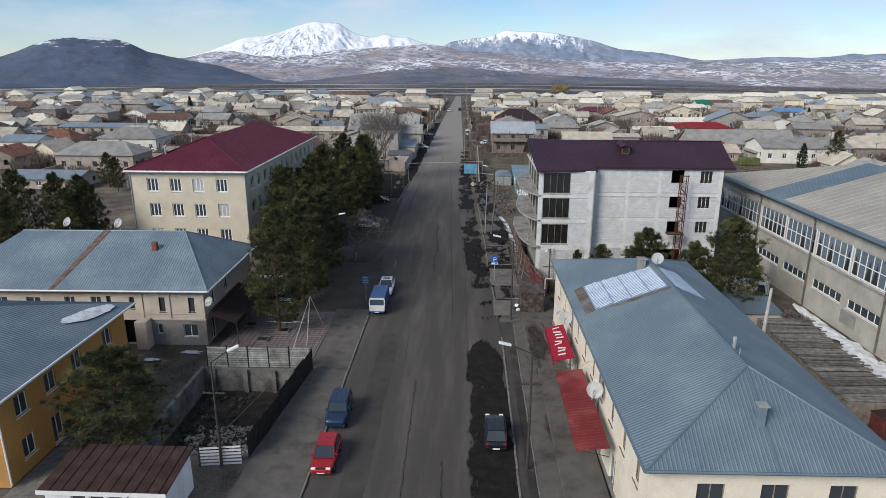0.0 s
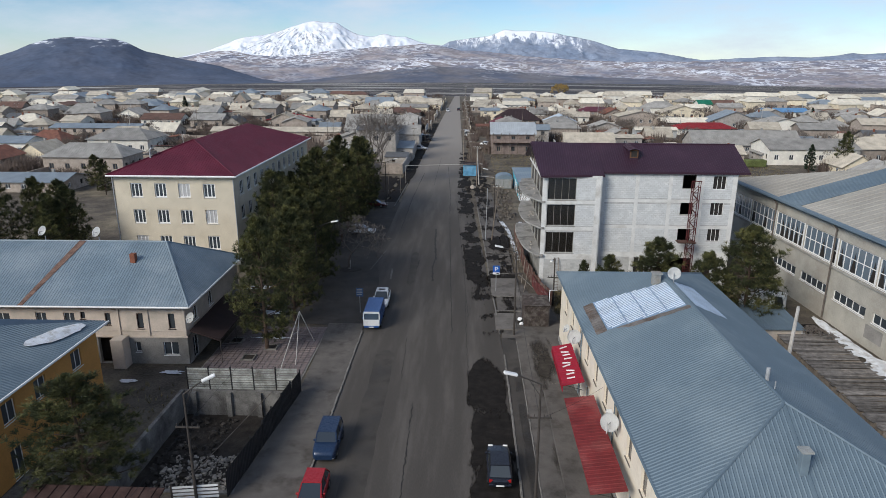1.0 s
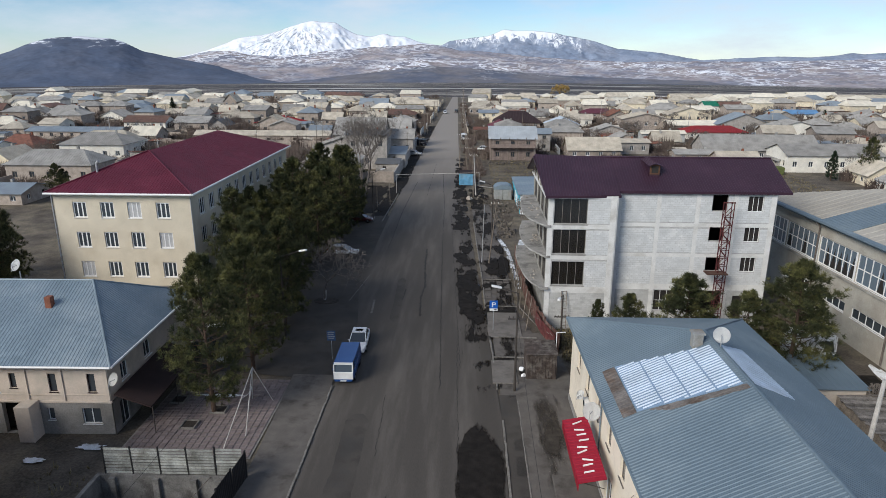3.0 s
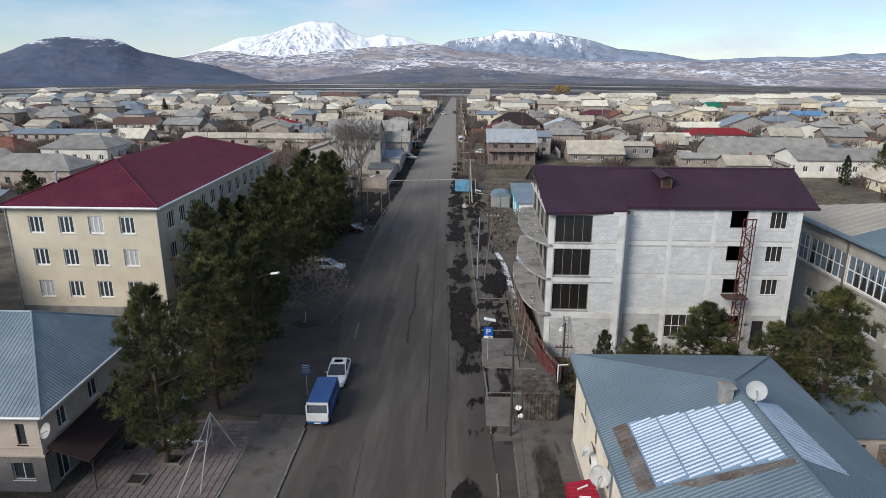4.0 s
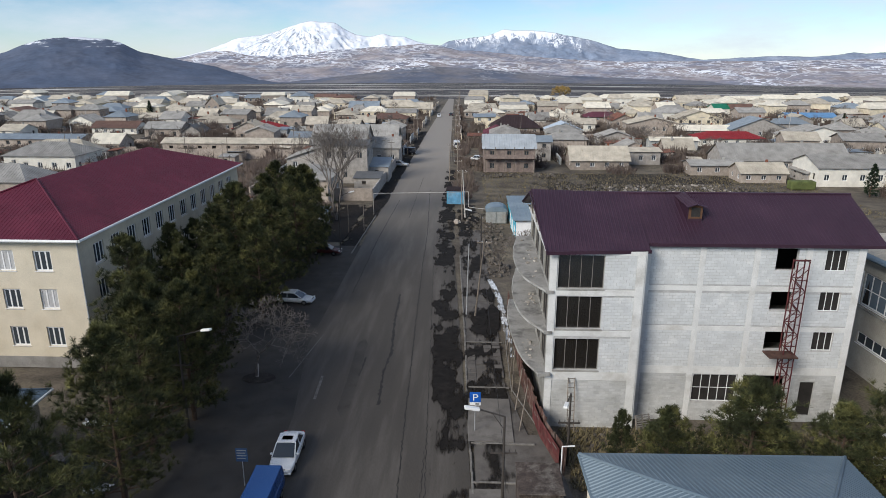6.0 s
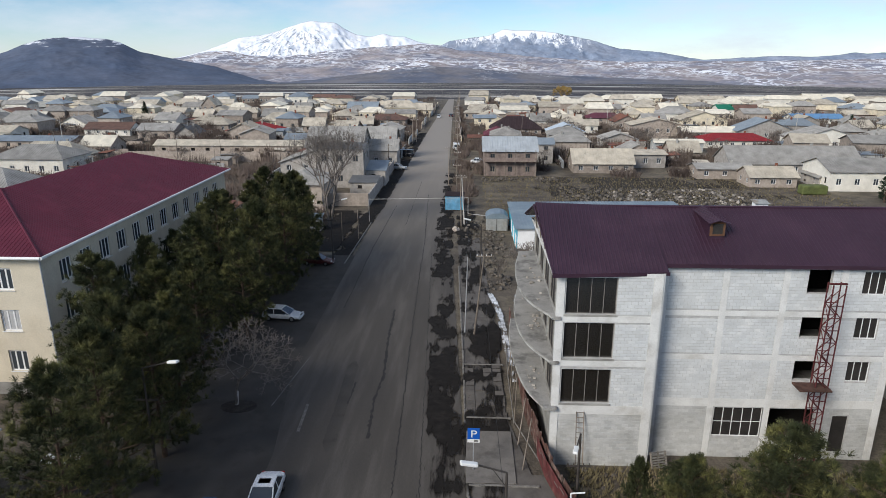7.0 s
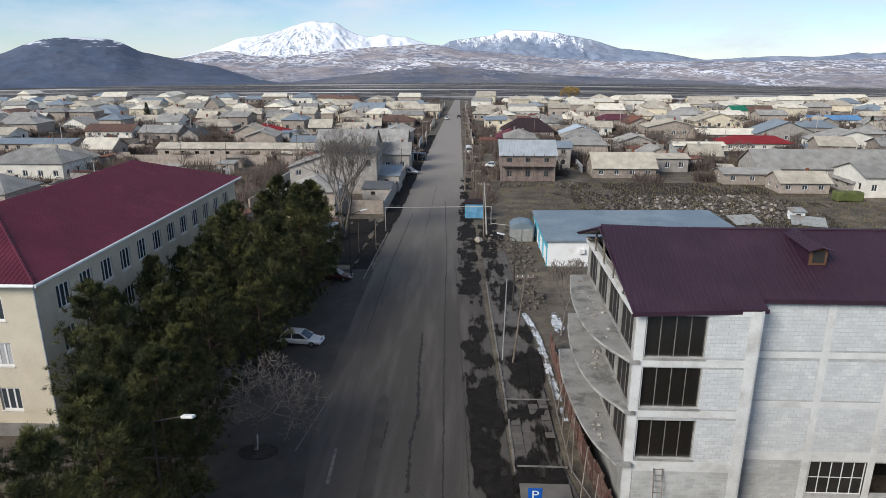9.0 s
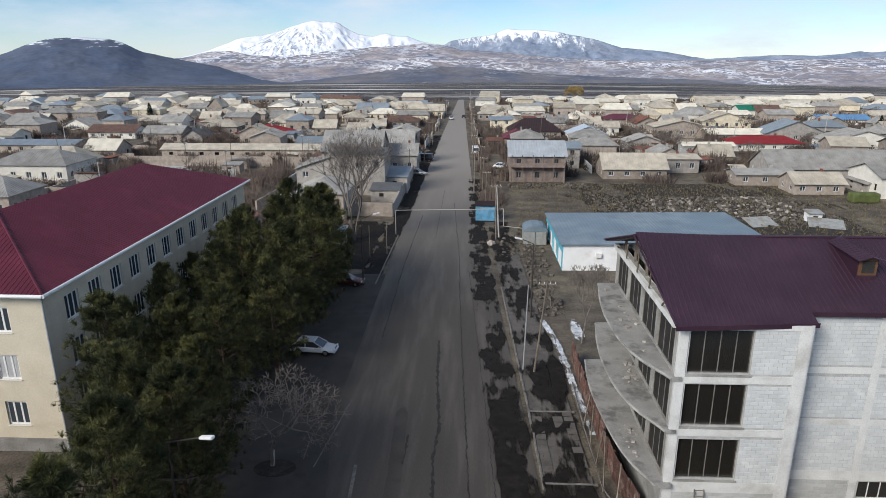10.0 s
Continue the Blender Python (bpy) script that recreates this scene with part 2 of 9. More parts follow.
road_paint = mat("worn_road_paint", (0.14, 0.13, 0.12), 0.9, amp=0.4, scale=2, fine=10)
joint_m = mat("sandy_joint", (0.22, 0.20, 0.18), 0.95, amp=0.2, scale=2)
tile_pink = mat("paving_tile", (0.175, 0.142, 0.138), 0.9, amp=0.15, scale=1.5, rand=0.12, island=True)
bark_pine = mat("pine_bark", (0.075, 0.05, 0.036), 0.95, amp=0.3, scale=5, bump=0.6)
bark_twig = mat("pale_twigs", (0.19, 0.165, 0.145), 0.95, amp=0.25, scale=5)
bark_grey = mat("grey_bark", (0.15, 0.13, 0.115), 0.95, amp=0.3, scale=5, bump=0.5)
lime = mat("limewash", (0.45, 0.43, 0.40), 0.9, amp=0.15)
needles = mat("pine_needles", (0.034, 0.041, 0.015), 0.75, amp=0.35, scale=0.7, fine=6, bump=0, rand=0.35, island=True, stain=(0.155, 0.150, 0.052), stain_amt=0.6, stain_scale=0.6)
spruce = mat("spruce_needles", (0.022, 0.040, 0.020), 0.75, amp=0.3, scale=1, bump=0, rand=0.3, island=True)
willow = mat("yellow_twigs", (0.36, 0.25, 0.09), 0.9, amp=0.25, scale=1, bump=0, rand=0.2, island=True)
drygrass = mat("dry_grass", (0.20, 0.165, 0.09), 0.95, amp=0.3, scale=1, bump=0, rand=0.3, island=True)
tyre_m = mat("tyre_rubber", (0.018, 0.018, 0.018), 0.85, amp=0.2, scale=5)
rim_m = mat("wheel_rim", (0.35, 0.35, 0.36), 0.35, 0.8, amp=0.1)
chrome = mat("chrome", (0.55, 0.55, 0.56), 0.15, 1.0, amp=0.05)
lamp_white = mat("lamp_head", (0.78, 0.78, 0.76), 0.4, amp=0.04)
faded_blue = mat("faded_blue", (0.03, 0.07, 0.15), 0.6, amp=0.15)
sign_blue = mat("sign_blue", (0.010, 0.095, 0.42), 0.4, amp=0.04)
tail_red = mat("tail_lamp_red", (0.35, 0.012, 0.012), 0.25, amp=0.05)
paints = {k: mat("car_paint_" + k, c, 0.28, 0.1, amp=0.05, scale=2, bump=0, spec=0.6) for k, c in {
    "white": (0.72, 0.73, 0.73), "red": (0.33, 0.012, 0.018), "navy": (0.014, 0.032, 0.075), "black": (0.012, 0.014, 0.022),
    "blue": (0.012, 0.070, 0.24), "maroon": (0.075, 0.014, 0.014), "silver": (0.38, 0.39, 0.40)}.items()}


def glass_mat(name, tint, rough=0.08):
    m = bpy.data.materials.new(name)
    m.use_nodes = True
    b = m.node_tree.nodes["Principled BSDF"]
    b.inputs["Base Color"].default_value = (*tint, 1)
    b.inputs["Roughness"].default_value = rough
    b.inputs["Specular IOR Level"].default_value = 0.9
    return m


glass = glass_mat("window_glass", (0.045, 0.055, 0.065))
glass_shell = glass_mat("unwashed_dark_glass", (0.016, 0.014, 0.012), 0.25)
glass_blue = glass_mat("bluish_window_glass", (0.13, 0.17, 0.21), 0.1)
glass_car = glass_mat("car_glass", (0.035, 0.042, 0.048))
curtain = mat("net_curtain", (0.42, 0.42, 0.42), 0.9, amp=0.15, scale=3, stretch=(6, 6, 0.5))


# ---- mesh helpers ----
def part(name, bm, material, parent=None, label=""):
    """Links a bmesh as one mesh object under a thing or a part. material: one, or a list for several slots."""
    me = bpy.data.meshes.new(name)
    bm.to_mesh(me)
    bm.free()
    for m in (material if isinstance(material, (list, tuple)) else [material]):
        me.materials.append(m)
    ob = new(name, me)
    if parent:
        ob.parent = parent
    if label:
        ob["label"] = label
    return ob


def thing(name, m, label, category, group="", kind=""):
    e = new(name)
    e.empty_display_size = 0.3
    e.matrix_world = m
    return tagged(e, label, category, group, kind)


def mesh(verts, faces):
    """A bmesh from vertices and faces."""
    bm = bmesh.new()
    vs = [bm.verts.new(v) for v in verts]
    for f in faces:
        try:
            bm.faces.new([vs[i] for i in f])
        except ValueError:
            pass
    return bm


def box(bm, x0, x1, y0, y1, z0, z1, mi=0, m=None):
    c = [(x, y, z) for z in (z0, z1) for y in (y0, y1) for x in (x0, x1)]
    vs = [bm.verts.new(m @ Vector(p) if m else p) for p in c]
    for f in ((0, 2, 3, 1), (4, 5, 7, 6), (0, 1, 5, 4), (2, 6, 7, 3), (0, 4, 6, 2), (1, 3, 7, 5)):
        bm.faces.new([vs[i] for i in f]).material_index = mi
    return vs


def boxed(*a, **k):
    bm = bmesh.new()
    box(bm, *a, **k)
    return bm


def rbox(x0, x1, y0, y1, z0, z1, r=0.03, seg=1):
    """A box with rounded edges."""
    bm = boxed(x0, x1, y0, y1, z0, z1)
    bmesh.ops.bevel(bm, geom=bm.edges[:], offset=r, segments=seg, affect="EDGES", profile=0.6)
    return bm


def tube(bm, p0, p1, r0, r1=None, n=8, mi=0, caps=True):
    """A tapered tube from p0 to p1."""
    p0, p1 = Vector(p0), Vector(p1)
    r1 = r0 if r1 is None else r1
    d = (p1 - p0)
    if d.length < 1e-6:
        return
    q = d.to_track_quat("Z", "Y").to_matrix()
    a, b = [], []
    for i in range(n):
        c = Vector((math.cos(2 * math.pi * i / n), math.sin(2 * math.pi * i / n), 0))
        a.append(bm.verts.new(p0 + q @ (c * r0)))
        b.append(bm.verts.new(p1 + q @ (c * r1)))
    for i in range(n):
        bm.faces.new((a[i], a[(i + 1) % n], b[(i + 1) % n], b[i])).material_index = mi
    if caps:
        bm.faces.new(a[::-1]).material_index = mi
        bm.faces.new(b).material_index = mi


def tubed(*a, **k):
    bm = bmesh.new()
    tube(bm, *a, **k)
    return bm


def prism(pts, z0, z1):
    """An upright prism over a plan polygon (counter-clockwise)."""
    n = len(pts)
    v = [(x, y, z0) for x, y in pts] + [(x, y, z1) for x, y in pts]
    return mesh(v, [tuple(range(n))[::-1], tuple(range(n, 2 * n))] + [(i, (i + 1) % n, n + (i + 1) % n, n + i) for i in range(n)])


def slab(bm, poly, t=0.08, mi=0):
    """A sloping plate: the polygon and its copy pushed down by t."""
    poly = [Vector(p) for p in poly]
    nrm = (poly[1] - poly[0]).cross(poly[2] - poly[0]).normalized()
    if nrm.z < 0:
        poly, nrm = poly[::-1], -nrm
    a = [bm.verts.new(p) for p in poly]
    b = [bm.verts.new(p - Vector((0, 0, t))) for p in poly]
    bm.faces.new(a).material_index = mi
    bm.faces.new(b[::-1]).material_index = mi
    n = len(a)
    for i in range(n):
        bm.faces.new((a[i], b[i], b[(i + 1) % n], a[(i + 1) % n])).material_index = mi


def ribbed(bm, poly, fall, step=0.3, h=0.035, w=0.05, t=0.1, mi=0):
    """A profiled metal sheet over a convex roof slope: one closed shell whose seams run along fall (a direction in plan)."""
    poly = [Vector(p) for p in poly]
    nrm = (poly[1] - poly[0]).cross(poly[2] - poly[0]).normalized()
    if nrm.z < 0:
        nrm = -nrm
    v = Vector((fall[0], fall[1], 0))
    v = (v - nrm * v.dot(nrm)).normalized()
    u = nrm.cross(v)
    o = poly[0]
    p2 = [((p - o).dot(u), (p - o).dot(v)) for p in poly]
    lo, hi = min(p[0] for p in p2), max(p[0] for p in p2)
    cuts = {round(p[0], 4): 0.0 for p in p2}
    k = math.ceil((lo + w) / step)
    while k * step < hi - w:
        c = k * step
        for q, e in ((c - w / 2, 0.0), (c, h), (c + w / 2, 0.0)):
            cuts[round(q, 4)] = e
        k += 1
    top, low = [], []
    for c in sorted(cuts):
        cc = min(max(c, lo + 1e-4), hi - 1e-4)
        hit = []
        for (a0, b0), (a1, b1) in zip(p2, p2[1:] + p2[:1]):
            if (a0 - cc) * (a1 - cc) <= 0 and abs(a1 - a0) > 1e-9:
                hit.append(b0 + (b1 - b0) * (cc - a0) / (a1 - a0))
        if len(hit) < 2:
            continue
        row = [o + u * c + v * bb for bb in (min(hit), max(hit))]
        top.append([bm.verts.new(p + nrm * cuts[c]) for p in row])
        low.append([bm.verts.new(p - Vector((0, 0, t))) for p in row])
    for i in range(len(top) - 1):
        for q in ((top[i][0], top[i + 1][0], top[i + 1][1], top[i][1]), (low[i][0], low[i][1], low[i + 1][1], low[i + 1][0]),
                  (top[i][0], low[i][0], low[i + 1][0], top[i + 1][0]), (top[i][1], top[i + 1][1], low[i + 1][1], low[i][1])):
            bm.faces.new(q).material_index = mi
    for i in (0, -1):
        bm.faces.new((top[i][0], top[i][1], low[i][1], low[i][0])).material_index = mi


def roof_part(parent, slopes, material, step=0.3, h=0.035, w=0.05, t=0.1, name="roof"):
    """One roof mesh of several slopes [(polygon, fall direction)], with raised seams."""
    bm = bmesh.new()
    for poly, fall in slopes:
        if step:
            ribbed(bm, poly, fall, step, h, w, t)
        else:
            slab(bm, poly, t)
    bmesh.ops.remove_doubles(bm, verts=bm.verts, dist=0.004)
    bmesh.ops.recalc_face_normals(bm, faces=bm.faces)
    return part(name, bm, material, parent)


def hip(parent, x0, x1, y0, y1, z, rz, e0, e1, axis, material, step=0.3, **k):
    """Hip roof over a rectangle with its ridge along axis ('x' or 'y'); e0, e1: run of the hips at both ends (0: gable)."""
    if axis == "y":
        c = (x0 + x1) / 2
        A, B = (c, y0 + e0, rz), (c, y1 - e1, rz)
        s = [([(x0, y0, z), A, B, (x0, y1, z)], (-1, 0)), ([(x1, y0, z), (x1, y1, z), B, A], (1, 0))]
        if e0:
            s.append(([(x0, y0, z), (x1, y0, z), A], (0, -1)))
        if e1:
            s.append(([(x1, y1, z), (x0, y1, z), B], (0, 1)))
    else:
        c = (y0 + y1) / 2
        A, B = (x0 + e0, c, rz), (x1 - e1, c, rz)
        s = [([(x0, y0, z), (x1, y0, z), B, A], (0, -1)), ([(x0, y1, z), A, B, (x1, y1, z)], (0, 1))]
        if e0:
            s.append(([(x0, y1, z), (x0, y0, z), A], (-1, 0)))
        if e1:
            s.append(([(x1, y0, z), (x1, y1, z), B], (1, 0)))
    return roof_part(parent, s, material, step, **k)


def pierced(bm, length, z0, z1, thick, holes, m, mi=0):
    """A wall along local x from 0 to length, its outer face at local y = 0, with openings (u0, u1, z0, z1) cut through, open at its ends where the next wall meets it."""
    us = sorted({0.0, length, *[round(min(max(h[i], 0), length), 4) for h in holes for i in (0, 1)]})
    zs = sorted({z0, z1, *[round(min(max(h[i], z0), z1), 4) for h in holes for i in (2, 3)]})
    nu, nz = len(us) - 1, len(zs) - 1
    full = [[not any(h[0] < (us[i] + us[i + 1]) / 2 < h[1] and h[2] < (zs[j] + zs[j + 1]) / 2 < h[3] for h in holes) for j in range(nz)] for i in range(nu)]
    solid = lambda i, j: 0 <= i < nu and 0 <= j < nz and full[i][j]
    g = {}

    def v(i, j, k):
        if (i, j, k) not in g:
            g[(i, j, k)] = bm.verts.new(m @ Vector((us[i], thick * k, zs[j])))
        return g[(i, j, k)]

    for i in range(nu):
        for j in range(nz):
            if not full[i][j]:
                continue
            bm.faces.new([v(i, j, 0), v(i + 1, j, 0), v(i + 1, j + 1, 0), v(i, j + 1, 0)]).material_index = mi
            bm.faces.new([v(i, j + 1, 1), v(i + 1, j + 1, 1), v(i + 1, j, 1), v(i, j, 1)]).material_index = mi
            for di, dj, p, q in ((-1, 0, (i, j), (i, j + 1)), (1, 0, (i + 1, j + 1), (i + 1, j)), (0, -1, (i + 1, j), (i, j)), (0, 1, (i, j + 1), (i + 1, j + 1))):
                if not solid(i + di, j + dj) and 0 <= i + di < nu:
                    bm.faces.new([v(*p, 0), v(*q, 0), v(*q, 1), v(*p, 1)]).material_index = mi


def facing(x, y, deg):
    """The frame of a wall that starts at (x, y) and runs along deg (0: towards +x, outside towards -y)."""
    return pose(x, y, 0, 0, 0, deg)


def window(parent, m, u0, u1, z0, z1, cols=2, rows=1, frame_m=None, pane_m=None, depth=0.12, bar=0.06, sill=True, name="window", flat=False):
    """A window in an opening: one frame with its bars, a pane set back, and a sill; m is the wall's frame. flat: pane and frame in one mesh, for far houses."""
    frame_m, pane_m = frame_m or pvc, pane_m or glass
    us, zs = [u0, u0 + bar], [z0, z0 + bar]
    for i in range(1, cols):
        c = u0 + (u1 - u0) * i / cols
        us += [c - bar * 0.5, c + bar * 0.5]
    for i in range(1, rows):
        c = z0 + (z1 - z0) * i / rows
        zs += [c - bar * 0.4, c + bar * 0.4]
    us += [u1 - bar, u1]
    zs += [z1 - bar, z1]
    fr = bmesh.new()
    grid = {(i, j, k): fr.verts.new(m @ Vector((u, depth + 0.07 * k, z))) for i, u in enumerate(us) for j, z in enumerate(zs) for k in (0, 1)}
    solid = lambda i, j: 0 <= i < len(us) - 1 and 0 <= j < len(zs) - 1 and (i % 2 == 0 or j % 2 == 0)
    for i in range(len(us) - 1):
        for j in range(len(zs) - 1):
            if solid(i, j):
                fr.faces.new([grid[q] for q in ((i, j, 0), (i + 1, j, 0), (i + 1, j + 1, 0), (i, j + 1, 0))])
                for di, dj, a, b in ((-1, 0, (i, j), (i, j + 1)), (1, 0, (i + 1, j + 1), (i + 1, j)), (0, -1, (i + 1, j), (i, j)), (0, 1, (i, j + 1), (i + 1, j + 1))):
                    if not solid(i + di, j + dj):
                        fr.faces.new([grid[(*a, 0)], grid[(*b, 0)], grid[(*b, 1)], grid[(*a, 1)]])
    loose = [v for v in fr.verts if not v.link_faces]
    bmesh.ops.delete(fr, geom=loose, context="VERTS")
    if flat:
        box(fr, u0 + bar * 0.5, u1 - bar * 0.5, depth + 0.03, depth + 0.045, z0 + bar * 0.5, z1 - bar * 0.5, 1, m)
        return part(name, fr, [frame_m, pane_m], parent)
    w = part(name, fr, frame_m, parent)
    pb = bmesh.new()
    box(pb, u0 + bar * 0.5, u1 - bar * 0.5, depth + 0.03, depth + 0.045, z0 + bar * 0.5, z1 - bar * 0.5, 0, m)
    part("pane", pb, pane_m, w)
    if sill:
        part("sill", boxed(u0 - 0.06, u1 + 0.06, -0.07, depth, z0 - 0.05, z0 - 0.002, 0, m), frame_m, w)
    return w


def cable(a, b, sag, r=0.012, n=14):
    bm = bmesh.new()
    a, b = Vector(a), Vector(b)
    p = [a.lerp(b, i / n) - Vector((0, 0, sag * 4 * (i / n) * (1 - i / n))) for i in range(n + 1)]
    for q0, q1 in zip(p, p[1:]):
        tube(bm, q0, q1, r, n=4, caps=False)
    return bm

# ---- land: ground, far plain, mountains ----
EYE_Z = 27.5
PIT = (-21.9, -13.25, 44.0, 56.9)      # plan of the excavated lot


def land_z(d):
    """Height of the land at a distance from the town's middle street: level in town, falling gently beyond."""
    if d < 480:
        return 0.0
    return EYE_Z - d * math.tan(radians(2.1 + 1.18 * (480 / d) ** 1.3))


def build_ground():
    ds = list(range(-60, 480, 20)) + [480, 500, 530, 570, 620, 690, 780, 900, 1050, 1250, 1500, 1850, 2300, 2900, 3600, 4300, 4850]
    bm = bmesh.new()
    rows = []
    for d in ds:
        row = []
        for i in range(-30, 31):
            s = (i / 30)
            x = math.copysign(abs(s) ** 1.5, s) * (420 + max(0, d) * 0.95)
            z = land_z(math.hypot(x, d)) if d > 300 else land_z(abs(x) + 40)
            row.append(bm.verts.new((x, d, z - 0.06)))
        rows.append(row)
    for a, b in zip(rows, rows[1:]):
        for i in range(60):
            bm.faces.new((a[i], a[i + 1], b[i + 1], b[i]))
    # the vacant lot is an old excavation: cut its outline out of the ground
    x0, x1, y0, y1 = PIT
    for co, no in (((x0, 0, 0), (1, 0, 0)), ((x1, 0, 0), (1, 0, 0)), ((0, y0, 0), (0, 1, 0)), ((0, y1, 0), (0, 1, 0))):
        near = [f for f in bm.faces if abs(f.calc_center_median().x) < 80 and 0 < f.calc_center_median().y < 120]
        geom = set(near) | {e for f in near for e in f.edges} | {v for f in near for v in f.verts}
        bmesh.ops.bisect_plane(bm, geom=list(geom), plane_co=co, plane_no=no)
    bmesh.ops.delete(bm, geom=[f for f in bm.faces if x0 < f.calc_center_median().x < x1 and y0 < f.calc_center_median().y < y1], context="FACES")
    return bm


def ground_material():
    """Town earth near, and beyond the town long strips of ploughed land, stubble and old snow."""
    m = mat("open_ground", (0.098, 0.082, 0.064), 0.95, amp=0.35, scale=0.35, fine=6, bump=0.6, dist=0.1, stain=(0.165, 0.14, 0.10), stain_amt=0.6, stain_scale=0.09)
    n, l = m.node_tree.nodes, m.node_tree.links
    b = n["Principled BSDF"]
    old = b.inputs["Base Color"].links[0].from_socket
    geo = n.new("ShaderNodeNewGeometry")
    sep = n.new("ShaderNodeSeparateXYZ")
    l.new(geo.outputs["Position"], sep.inputs[0])
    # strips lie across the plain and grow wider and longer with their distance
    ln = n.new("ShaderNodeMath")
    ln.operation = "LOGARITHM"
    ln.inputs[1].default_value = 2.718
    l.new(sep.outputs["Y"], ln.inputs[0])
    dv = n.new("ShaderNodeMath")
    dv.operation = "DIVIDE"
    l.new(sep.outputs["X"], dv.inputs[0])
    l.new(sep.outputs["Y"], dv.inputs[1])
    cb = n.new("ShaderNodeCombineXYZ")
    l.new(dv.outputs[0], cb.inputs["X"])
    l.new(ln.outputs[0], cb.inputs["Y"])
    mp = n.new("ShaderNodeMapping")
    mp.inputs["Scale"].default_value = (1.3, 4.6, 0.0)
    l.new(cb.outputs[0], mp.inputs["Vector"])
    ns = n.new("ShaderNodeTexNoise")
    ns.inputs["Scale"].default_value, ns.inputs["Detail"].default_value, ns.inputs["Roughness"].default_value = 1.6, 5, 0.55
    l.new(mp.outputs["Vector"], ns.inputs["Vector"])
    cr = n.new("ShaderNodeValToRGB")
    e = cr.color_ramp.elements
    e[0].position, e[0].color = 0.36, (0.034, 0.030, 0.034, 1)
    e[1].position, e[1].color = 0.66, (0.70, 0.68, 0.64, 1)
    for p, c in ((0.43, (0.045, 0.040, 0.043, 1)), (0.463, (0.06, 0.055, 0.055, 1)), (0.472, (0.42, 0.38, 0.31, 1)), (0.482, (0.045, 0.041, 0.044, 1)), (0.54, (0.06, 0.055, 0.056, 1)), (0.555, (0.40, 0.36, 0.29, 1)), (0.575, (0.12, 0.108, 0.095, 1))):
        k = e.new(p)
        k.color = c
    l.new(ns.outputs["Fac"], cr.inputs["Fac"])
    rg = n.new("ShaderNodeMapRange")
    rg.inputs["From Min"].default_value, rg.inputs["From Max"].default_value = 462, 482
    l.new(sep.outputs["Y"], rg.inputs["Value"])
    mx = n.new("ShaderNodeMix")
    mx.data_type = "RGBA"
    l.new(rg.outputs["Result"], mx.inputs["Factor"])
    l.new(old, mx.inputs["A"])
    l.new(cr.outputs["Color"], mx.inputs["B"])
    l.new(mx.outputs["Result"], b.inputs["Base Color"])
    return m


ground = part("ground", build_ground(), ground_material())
tagged(ground, "bare brown earth of the town and striped fields beyond it", "ground", kind="structure")


